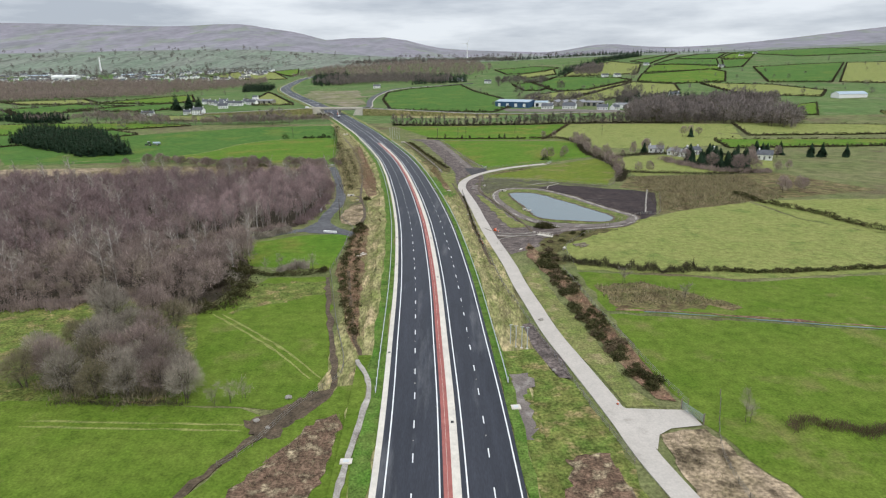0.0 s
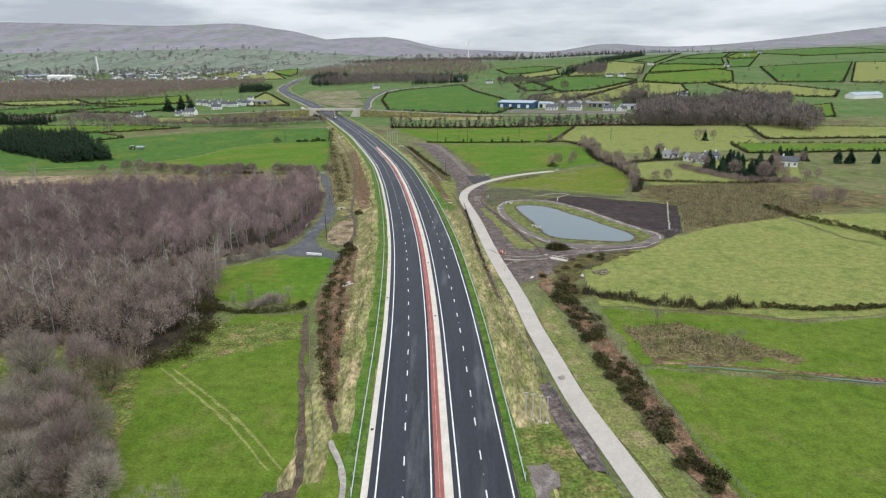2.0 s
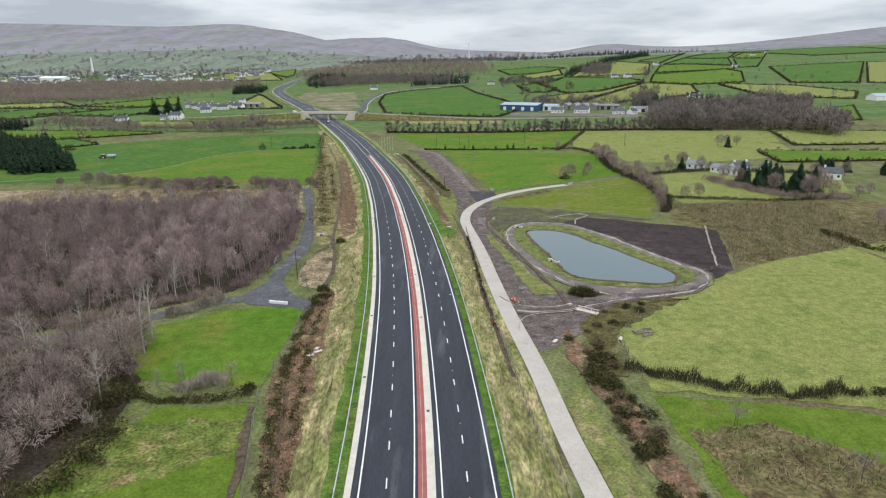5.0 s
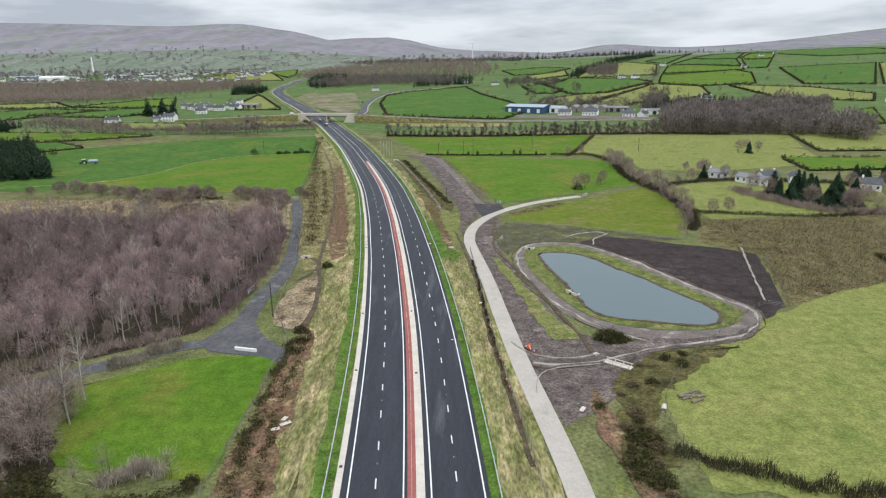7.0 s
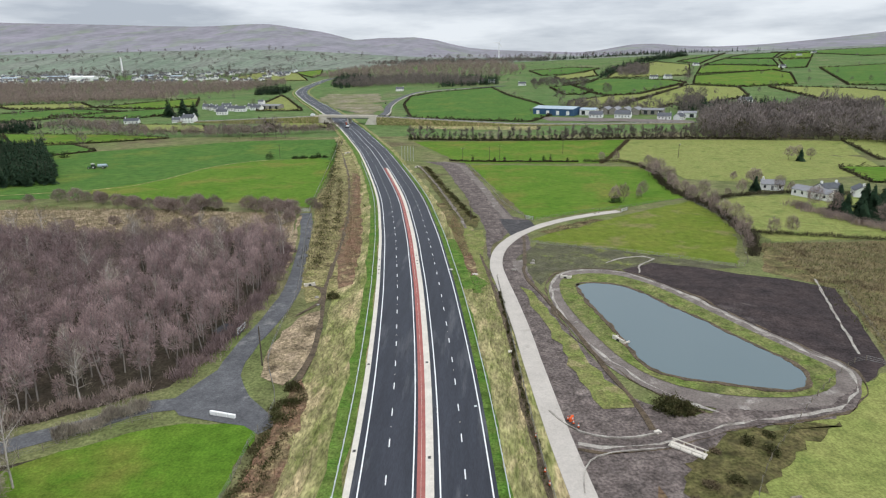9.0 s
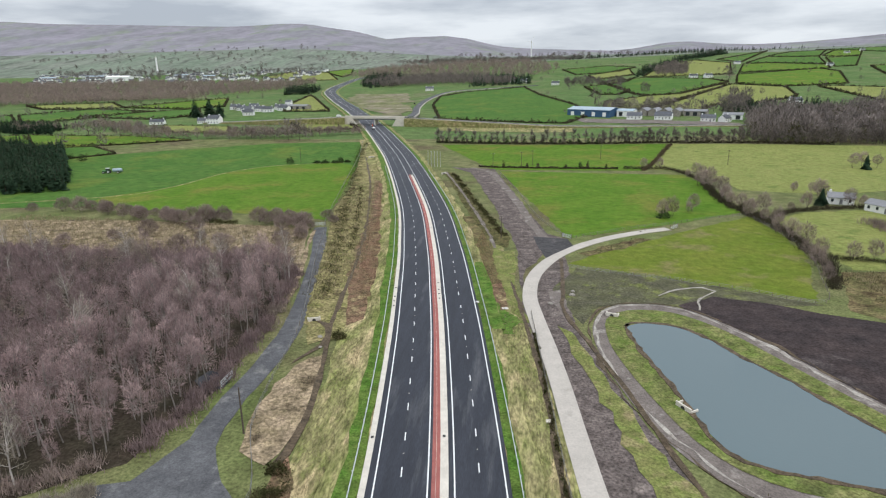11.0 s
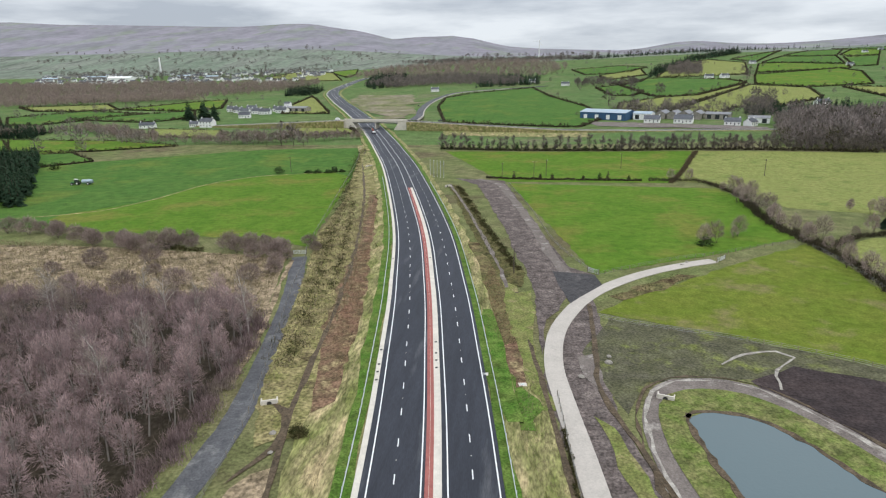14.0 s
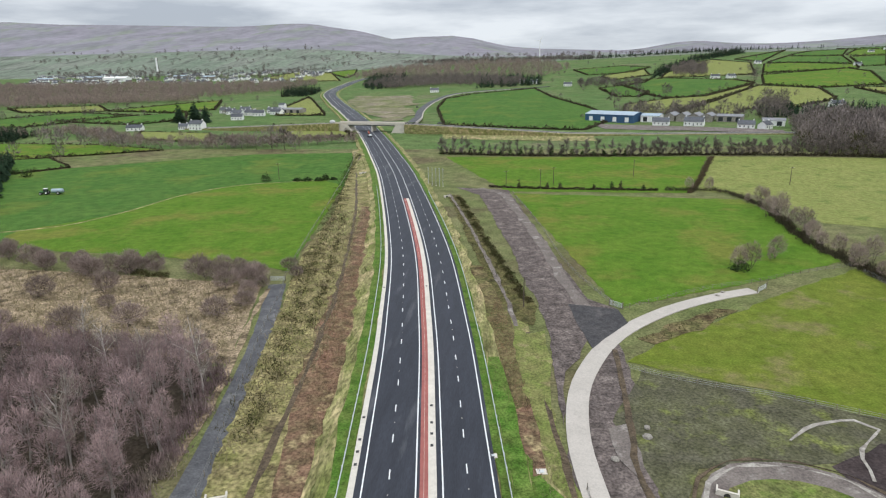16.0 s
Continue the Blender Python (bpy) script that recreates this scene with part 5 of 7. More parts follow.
def far_field(pts, mat, edge="hedge", lift=.9, h=2.2, cell=45):
    label = {"field_pale": "pale green pasture on the rising ground", "field_bright": "bright green grass field on the rising ground"}.get(mat, "deep green grass field on the rising ground")
    patch("field", pts, M[mat], lift, cell=cell, rough_edge=1.2, step=18.0, label=label)
    if edge:
        hedge(list(pts) + [pts[0]], h * (.7 if pts[0][1] < 720 else 1), 2.4, M[edge], 16 if pts[0][1] < 720 else 7, .8 if pts[0][1] < 720 else 1.7, "dark hedge round a far field", False, seed=len(pts) + int(pts[0][1]), rough=.8, straight=True)


def far_land():
    G, P, D = "field_bright", "field_pale", "field_dark"
    far_field([(-62, 747), (60, 704), (88, 762), (84, 866), (52, 1026), (36, 1186), (-60, 1090), (-89, 1028), (-85, 896)], D)
    # the farmed hill beyond the sheds
    far_field([(167, 1145), (230, 1271), (258, 1276), (331, 1169), (336, 1105), (228, 956), (186, 941), (174, 972)], D)
    far_field([(105, 793), (124, 890), (182, 936), (224, 942), (324, 1078), (292, 1006), (207, 882), (146, 797), (116, 775)], P)
    far_field([(156, 793), (213, 879), (324, 1058), (375, 1002), (339, 884), (262, 805), (222, 809), (198, 766)], P)
    far_field([(402, 1257), (595, 1386), (582, 1285), (479, 1053), (382, 1018), (340, 1082)], G)
    far_field([(257, 1311), (356, 1620), (480, 1778), (513, 1623), (402, 1288), (330, 1274)], P)
    far_field([(524, 1575), (586, 1596), (663, 1500), (618, 1393), (481, 1340), (423, 1310)], G)
    far_field([(696, 1882), (854, 2104), (958, 2131), (802, 1833), (733, 1828)], D)
    far_field([(543, 1609), (672, 1833), (779, 1789), (675, 1533), (613, 1607)], D)
    far_field([(528, 1766), (631, 1910), (824, 2217), (547, 1652)], D)
    far_field([(807, 1828), (945, 2058), (1029, 2074), (873, 1783), (814, 1785)], G)
    far_field([(770, 1735), (851, 1742), (694, 1451), (648, 1438)], D)
    far_field([(142, 1665), (258, 1717), (304, 1628), (246, 1509), (155, 1500)], D)
    far_field([(174, 1438), (283, 1586), (254, 1390), (171, 1311)], P)
    far_field([(163, 1212), (199, 1254), (230, 1271), (207, 1203)], G)
    far_field([(129, 1138), (167, 1170), (179, 1030), (156, 983), (132, 997)], D)
    far_field([(703, 1417), (825, 1455), (939, 1470), (629, 1003), (536, 1022)], D)
    far_field([(421, 1014), (447, 1009), (513, 967), (533, 859), (483, 785), (400, 826)], P)
    far_field([(330, 604), (390, 687), (436, 715), (370, 600)], G)
    far_field([(960, 2200), (1060, 2190), (1300, 2150), (1250, 1750), (1000, 1760)], D)
    far_field([(640, 1000), (940, 1460), (1200, 1400), (800, 900)], P)
    far_field([(250, 600), (320, 586), (330, 600), (270, 660)], G)
    far_field([(425, 560), (640, 500), (700, 560), (445, 620)], P)
    far_field([(262, 548), (420, 510), (420, 470), (240, 470)], P)
    far_field([(200, 440), (330, 430), (330, 400), (190, 395)], G)
    # left of the road
    far_field([(-379, 772), (-349, 819), (-396, 910), (-436, 867), (-494, 810)], D)
    far_field([(-525, 949), (-486, 1049), (-445, 1110), (-380, 952), (-412, 911)], G)
    far_field([(-519, 752), (-487, 751), (-441, 870), (-549, 926), (-591, 837)], D)
    far_field([(-302, 652), (-230, 634), (-258, 690), (-330, 705)], P)
    far_field([(-704, 1107), (-594, 1127), (-657, 1197), (-740, 1169)], D)
    far_field([(-350, 555), (-294, 564), (-245, 592), (-308, 616), (-412, 628)], G)
    far_field([(-290, 945), (-320, 1151), (-292, 1085), (-205, 853), (-264, 862)], P)
    far_field([(-729, 1987), (-691, 2233), (-543, 2073), (-410, 1672), (-527, 1733)], P)
    far_field([(-567, 2129), (-493, 2189), (-434, 1911), (-426, 1790)], G)
    far_field([(-220, 738), (-160, 736), (-128, 673), (-169, 653)], P)
    far_field([(-330, 440), (-262, 520), (-300, 552), (-420, 500)], D)
    far_field([(-600, 740), (-520, 745), (-595, 830), (-700, 800)], D)
    far_field([(-420, 505), (-300, 556), (-350, 556), (-415, 626), (-520, 600)], G)
    far_field([(-640, 940), (-560, 930), (-530, 955), (-600, 1040), (-720, 1010)], P)
    patch("grass_bank", [(-70, 733), (59, 689), (61, 634), (-52, 655)], M["verge"], .3, label="rough grass below the bridge road", category="verge", rough_edge=1, step=12)
    patch("cut_bank", [(-240, 1150), (-150, 1120), (-108, 870), (-106, 790), (-125, 780), (-170, 880), (-230, 1040)], M["cutting"], .5, label="bare brown cutting slope", category="bank", rough_edge=6, step=15)


M["cutting"] = material("bare_cutting", (.25, .21, .155), (.14, .155, .06), 28, 3, bump=.4, stain=(.31, .25, .205), stain_size=35, stain_at=.55, grain_mix=.35)

far_land()


def far_woods():
    rnd = np.random.RandomState(21)
    tiny = [dome_tree(200 + s, 8.5 + s % 3, 4.2, 125, base=.1, size=1.45, width=.37, limbs=3) for s in range(6)]
    firs = [conifer(220 + s, 10, 2.6, 46) for s in range(4)]
    spruce = [conifer(230 + s, 9, 2.0, 120) for s in range(4)]
    mats, fm = (M["bark"], M["twig_far"]), (M["bark"], M["conifer"])
    soft = (M["bark"], M["twig"])
    bare, dark = "far leafless woodland", "dark conifer plantation"
    # the plantation beyond the birch wood
    stuff_of("spruce_plantation", spruce, scatter([(-380, 560), (-332, 461), (-284, 424), (-234, 383), (-205, 392), (-222, 420), (-262, 470), (-311, 536)], 3.6, rnd), fm, rnd, "dense dark green spruce plantation", "woodland")
    stuff_of("spruce_plantation", spruce, scatter([(-520, 690), (-436, 640), (-400, 640), (-420, 690)], 4.5, rnd), fm, rnd, dark, "woodland")
    # belts of trees near the farm and the bridge
    stuff_of("woodland", tiny, scatter([(169, 562), (249, 552), (272, 530), (290, 500), (330, 552), (322, 600), (400, 735), (349, 750), (283, 708), (215, 700), (200, 650)], 6.5, rnd), mats, rnd, bare, "woodland", .9, 1.9)
    stuff_of("ivy_woodland", tiny, scatter([(169, 562), (249, 552), (272, 530), (290, 500), (330, 552), (322, 600), (400, 735), (349, 750), (283, 708), (215, 700), (200, 650)], 10, rnd), (M["bark"], M["gorse"]), rnd, "dark ivy-clad trees among bare ones", "woodland", .8, 1.4)
    stuff_of("slope_trees", tiny, [(x, y) for x, y in zip(rnd.uniform(-2200, 600, 520), rnd.uniform(2250, 3050, 520)) if x > -.75 * y and noise.noise(Vector((x / 260, y / 200, 2))) > -.05], mats, rnd, "scattered leafless trees on the lower slopes", "tree", 1.0, 2.0)
    stuff_of("conifer_belt", spruce, scatter([(215, 740), (290, 755), (330, 745), (330, 765), (290, 775), (215, 765)], 5, rnd) + scatter([(290, 690), (350, 720), (345, 745), (300, 730)], 6, rnd), fm, rnd, "dark conifers among bare trees", "woodland", .8, 1.4)
    stuff_of("woodland", tiny, scatter([(-245, 600), (-200, 600), (-168, 606), (-115, 632), (-118, 645), (-170, 622), (-240, 612)], 4.6, rnd), soft, rnd, "belt of leafless trees", "woodland", .7, 1.15)
    stuff_of("woodland", tiny, scatter([(-440, 640), (-395, 690), (-320, 632), (-278, 606), (-246, 600), (-250, 615), (-320, 655), (-395, 715), (-450, 670)], 6.0, rnd), soft, rnd, "belt of leafless trees", "woodland", .6, 1.1)
    for poly, gap, pr, m, lab in (
            ([(-290, 1400), (-214, 1285), (-116, 1298), (1, 1250), (30, 1330), (-60, 1500), (-250, 1560)], 9, tiny, mats, bare), ([(-290, 1389), (-340, 1680), (-316, 1780), (-240, 1650), (-200, 1340), (-250, 1300)], 9, firs, fm, dark),
            ([(-58, 1215), (-60, 1400), (-6, 1500), (60, 1440), (52, 1275)], 9, firs, fm, dark), ([(-420, 1750), (-200, 1560), (40, 1450), (140, 1700), (100, 2100), (-400, 2100)], 15, tiny, soft, bare),
            ([(-1500, 1300), (-800, 1150), (-480, 1180), (-420, 1350), (-430, 1600), (-760, 1640), (-1500, 1660)], 13, tiny, soft, bare), ([(-900, 960), (-560, 1060), (-480, 1120), (-560, 1180), (-900, 1120)], 9, tiny, soft, bare),
            ([(-380, 1190), (-330, 1190), (-350, 1330), (-420, 1330)], 7, firs, fm, dark), ([(231, 1272), (298, 1424), (453, 1775), (654, 2056), (679, 2223), (476, 1907), (300, 1530)], 9, firs, fm, dark),
            ([(100, 1180), (190, 1130), (200, 1180), (110, 1260)], 9, tiny, mats, bare), ([(282, 1320), (365, 1610), (412, 1610), (328, 1292)], 9, tiny, mats, bare), ([(200, 712), (213, 762), (251, 850), (270, 835), (232, 735)], 7, tiny, mats, bare),
            ([(300, 1440), (360, 1430), (365, 1500), (310, 1510)], 8, tiny, mats, bare), ([(95, 780), (200, 740), (210, 765), (110, 815)], 8, tiny, mats, bare), ([(200, 2150), (900, 2380), (1200, 2380), (600, 2420), (200, 2300)], 15, firs, fm, dark),
            ([(-1200, 1900), (-600, 1900), (-600, 2300), (-1700, 2350)], 26, tiny, mats, "scattered trees among the town"), ([(-200, 2100), (300, 2150), (200, 2400), (-400, 2450)], 16, tiny, mats, bare),
            ([(560, 700), (900, 640), (1000, 760), (700, 830)], 11, tiny, mats, bare), ([(400, 450), (700, 380), (760, 470), (420, 520)], 9, tiny, mats, bare)):
        stuff_of("woodland", pr, scatter(poly, gap, rnd, .9), m, rnd, lab, "woodland", .7, 1.7)
    stuff_of("hedgerow_trees", tiny, [(184, 966), (188, 972), (366, 1189), (372, 1196), (360, 1185), (262, 830), (255, 845), (268, 838), (248, 835), (240, 850), (158, 990), (110, 880)], mats, rnd, "large round leafless hedgerow trees", "tree", 1.5, 2.1)
    stuff_of("fir_row", firs, [(231 + 4 * k + rnd.rand() * 2, 721 + 2.1 * k + rnd.rand() * 6) for k in range(26)], fm, rnd, "row of tall dark conifers behind the farm", "tree", .9, 1.4)
    stuff_of("hedgerow_trees", tiny, [(-367, 631), (-350, 620), (-326, 599), (-312, 604), (-298, 606), (-290, 600), (-274, 592), (-280, 596), (-212, 590), (-201, 597), (-192, 592), (-185, 589), (-176, 592), (-166, 594), (-156, 592), (-148, 590), (-290, 549), (-320, 547)], mats, rnd, "large round leafless trees along a hedge", "tree", 1.1, 1.9)
    # single trees in the far hedges
    spots = [(x, y) for x, y in zip(rnd.uniform(60, 1000, 190), rnd.uniform(780, 2300, 190))] + [(x, y) for x, y in zip(rnd.uniform(-1000, -300, 110), rnd.uniform(560, 1100, 110)) if x > -.75 * y]
    stuff_of("hedgerow_trees", tiny, [q for q in spots if q[0] < .75 * q[1]], mats, rnd, "scattered leafless hedgerow trees", "tree", .5, 1.1)
    # ivy-clad row behind the green field
    row = [tree_proto("ivy_tree", bare_tree(300 + s, 10.5, 2.6, 420, low=.12, size=1.5, width=.17, limbs=15), M["bark"], M["twig_far"], "tall leafless tree with ivy round its trunk", "tree row") for s in range(4)]
    spots = [(x + rnd.randn() * .8, np.interp(x, (-48, 0, 71, 115, 171, 218, 262), (577, 570, 566, 566, 560, 552, 556)) + rnd.randn() * 1.2) for x in list(np.arange(-46, 70, 4.4)) + list(np.arange(70, 262, 2.0))]
    put_trees(row, spots, rnd, .6, 1.05)
    for k, x in enumerate(np.arange(-46, 70, 6.3)):
        bush(x, float(np.interp(x, (-48, 0, 71), (576, 569.5, 565))), 1.5, 3.4 + 2.2 * rnd.rand(), M["evergreen"], 330 + k, "ivy mass at the foot of a tree", n=160, size=.75)
    hedge([(-46, 576), (0, 569), (71, 565), (115, 565), (171, 559), (218, 551)], 1.7, 2, M["hedge"], 30, .9, "dark hedge below the tree row", False)
    # conifers and bare trees round the white bungalows
    con = [tree_proto("cypress", conifer(340 + s, 9, 2.9, 800), M["bark"], M["conifer"], "dark green conifer by the bungalows", "garden conifers") for s in range(3)]
    put_trees(con, [(138, 326), (144, 318), (150, 322), (154, 312), (148, 306), (158, 318), (162, 326), (146, 330), (140, 335), (141, 322), (147, 314), (151, 327), (157, 323), (143, 326), (149, 317), (155, 330), (160, 312), (139, 318), (152, 334), (165, 320), (186, 352), (192, 356), (192, 465), (127, 375), (219, 352), (225, 351), (239, 350), (206, 362), (197, 360), (153, 340), (166, 333)], rnd, .75, 1.25)
    ash = [tree_proto("garden_ash", dome_tree(350 + s, 10, 4.0, 900, stems=2, base=.15, size=1.3, width=.09, limbs=14), M["bark"], M["twig"], "leafless tree beside the bungalows", "garden trees") for s in range(3)]
    put_trees(ash, [(136, 330), (133, 338), (142, 310), (152, 302), (160, 305), (168, 318), (172, 330), (136, 372), (131, 384), (134, 392), (180, 345), (198, 350), (188, 470), (196, 476), (200, 470), (150, 298), (160, 298)], rnd, .7, 1.1)
    hedge([(128, 345), (134, 322), (142, 304), (155, 297), (168, 300)], 2.4, 6, M["twig"], 90, .9, "dark overgrown shrubbery by the bungalows", name="shrubbery")


far_woods()


# ---- houses and farms ----
def house(x, y, turn, w=11.0, d=7.5, h=2.8, roof_h=2.4, walls="render", roof="slate", chimneys=2, wins=4, label="white rendered bungalow with a grey slate roof", group="", name="house", category="house", doors=True):
    t = thing(name, label, category, (x, y, terrain(x, y) + .2), turn, group)
    bm = box(-w / 2, w / 2, -d / 2, d / 2, -1.2, h)
    for s in (-1, 1):
        a = [bm.verts.new(c) for c in ((s * w / 2, -d / 2, h), (s * w / 2, d / 2, h), (s * w / 2, 0, h + roof_h))]
        bm.faces.new(a)
    wall = part("wall", bm, M[walls], t)
    bm = bmesh.new()
    e = .35
    k = roof_h / (d / 2)
    for s in (-1, 1):
        top = [bm.verts.new(c) for c in ((-w / 2 - e, s * (d / 2 + e), h - e * k + .06), (w / 2 + e, s * (d / 2 + e), h - e * k + .06), (w / 2 + e, 0, h + roof_h + .06), (-w / 2 - e, 0, h + roof_h + .06))]
        low = [bm.verts.new((v.co.x, v.co.y, v.co.z + .16)) for v in top]
        bm.faces.new(top)
        bm.faces.new(low)
        for i in range(4):
            bm.faces.new((top[i], top[(i + 1) % 4], low[(i + 1) % 4], low[i]))
    bmesh.ops.recalc_face_normals(bm, faces=bm.faces[:])
    r = part("roof", bm, M[roof], t)
    for i in range(chimneys):
        cx = (-1 if i == 0 else 1) * (w / 2 - .8)
        part("chimney", box(cx - .4, cx + .4, -.4, .4, h + roof_h - .7, h + roof_h + 1.1), M[walls], r)
    storeys = 2 if h > 4 else 1
    for st in range(storeys):
        for i in range(wins):
            wx = -w / 2 + w * (i + .5) / wins
            for s in (-1, 1):
                z0 = .9 + st * 2.7
                if doors and st == 0 and i == wins // 2 and s == -1:
                    part("door", box(wx - .5, wx + .5, -d / 2 - .05, -d / 2 + .1, 0, 2.05), M["tin_grey"], t)
                    continue
                part("window", box(wx - .45, wx + .45, s * d / 2 - .06, s * d / 2 + .06, z0, z0 + 1.2), M["glass_dark"], t)
    return t


def shed(x, y, turn, w, d, h, walls, roof, label, doors=3, rise=1.6):
    t = thing("farm_shed", label, "shed", (x, y, terrain(x, y) + .2), turn, "farm sheds")
    bm = box(-w / 2, w / 2, -d / 2, d / 2, -1, h)
    for s in (-1, 1):
        bm.faces.new([bm.verts.new(c) for c in ((s * w / 2, -d / 2, h), (s * w / 2, d / 2, h), (s * w / 2, 0, h + rise))])
    part("wall", bm, M[walls], t)
    for s in (-1, 1):
        bm = bmesh.new()
        top = [bm.verts.new(c) for c in ((-w / 2 - .4, s * (d / 2 + .4), h - .05), (w / 2 + .4, s * (d / 2 + .4), h - .05), (w / 2 + .4, 0, h + rise + .08), (-w / 2 - .4, 0, h + rise + .08))]
        low = [bm.verts.new((v.co.x, v.co.y, v.co.z + .15)) for v in top]
        bm.faces.new(top), bm.faces.new(low)
        for i in range(4):
            bm.faces.new((top[i], top[(i + 1) % 4], low[(i + 1) % 4], low[i]))
        bmesh.ops.recalc_face_normals(bm, faces=bm.faces[:])
        part("roof", bm, M[roof], t)
    for i in range(doors):
        cx = -w / 2 + w * (i + .5) / doors
        # bays are solid panels, their dark colour standing in for the shade inside
        part("door", box(cx - 1.8, cx + 1.8, -d / 2 - .08, -d / 2 + .1, 0, min(h - .6, 4)), M["render" if walls == "tin_blue" else "glass_dark"], t, "roller door" if walls == "tin_blue" else "dark panel for a shaded open bay")
    return t


def farms():
    patch("farmyard", [(66, 742), (110, 722), (160, 694), (200, 668), (196, 655), (150, 672), (76, 706)], M["gravel"], .45, label="pale gravel farmyard", category="yard", rough_edge=1, step=10)
    shed(92, 762, -35, 46, 24, 6, "tin_blue", "tin_pale", "large blue clad farm shed with a pale roof", 4, 2.2)
    shed(122, 748, -28, 16, 14, 5, "render", "tin_pale", "white walled shed with a pale sheet roof", 2)
    house(124, 722, -20, 13, 8, 3, 3.0, wins=4, group="farm houses")
    house(148, 712, -25, 15, 8.5, 3.4, 3.4, wins=5, group="farm houses", label="large white farmhouse with a grey slate roof")
    for i in range(4):
        shed(140 + i * 9, 752 - i * 4.5, 62, 20, 8.5, 4.2, "stone", "tin_grey", "grey open-fronted cattle shed", 1, 2.4)
    shed(182, 730, -28, 20, 10, 4.2, "stone", "tin_grey", "long grey farm shed", 3)
    house(180, 688, -15, 12, 8, 3, 2.8, wins=4, group="farm houses")
    house(192, 682, 40, 9, 7, 3, 2.6, wins=3, group="farm houses")
    shed(205, 700, -20, 16, 10, 4, "render", "tin_grey", "grey roofed outbuilding by the trees", 2)
    # white bungalows among the conifers
    house(136, 379, -20, 9, 6, 2.6, 1.6, chimneys=1, wins=3, group="bungalows", label="small white bungalow with a pale roof", roof="tin_grey")
    house(145, 361, -62, 16, 6, 2.6, 1.5, chimneys=0, wins=5, group="bungalows", label="long low white outbuilding with a grey roof", roof="tin_grey")
    house(155, 369, 15, 9, 6, 2.7, 1.8, chimneys=2, wins=4, group="bungalows")
    house(166, 364, 70, 8, 6, 2.7, 1.8, chimneys=1, wins=3, group="bungalows")
    house(187, 343, -30, 8, 6, 3.0, 2.2, chimneys=1, wins=3, group="bungalows", label="small white house half hidden by trees")
    # left of the road
    house(-288, 727, -8, 13, 8, 5.2, 3.0, wins=4, group="roadside houses", label="tall white two-storey farmhouse with a slate roof")
    for x, y, a, w in ((-346, 722, 10, 14), (-303, 730, 12, 8)):
        house(x, y, a, w, 7, 2.8, 2.4, wins=4, group="roadside houses", label="low white farm cottage with a dark roof")
    for x, y, a, w in ((-344, 906, 0, 12), (-330, 890, 30, 11), (-312, 868, -10, 14), (-298, 872, 20, 12), (-285, 864, 5, 13), (-270, 880, -20, 15), (-291, 820, 10, 12), (-280, 901, -8, 18), (-322, 914, 10, 12)):
        house(x, y, a, w, 8, 3.4, 3.0, wins=4, group="roadside houses")
    house(-272, 905, -5, 7, 7, 9, 2, chimneys=0, wins=2, group="roadside houses", label="tall narrow white farm tower")
    shed(-258, 893, -12, 34, 12, 4.5, "stone", "tin_grey", "long grey farm shed beside the houses", 4)
    stands = [tree_proto("pine", conifer(360 + s, 14, 5, 300), M["bark"], M["conifer"], "broad dark conifer beside the farmhouse", "farm conifers") for s in range(3)]
    put_trees(stands, [(-338, 790), (-328, 798), (-318, 800), (-332, 810), (-312, 792), (-322, 786), (-345, 800)], R, 1.2, 1.6)
    for x, y, a in ((322, 1233, 0), (344, 1226, 15), (307, 816, 10), (-121, 1170, 5), (21, 1328, 0), (40, 1320, 15), (91, 1227, -10), (654, 1470, 0), (520, 1600, 10), (900, 1900, 0), (980, 1980, 5)):
        house(x, y, a, 13, 8, 3.4, 2.8, wins=4, group="hill houses", label="white farmhouse on the rising ground")
    t = shed(509, 771, 10, 40, 14, 4, "render", "tin_pale", "long pale polytunnel shed", 0, 3)


farms()


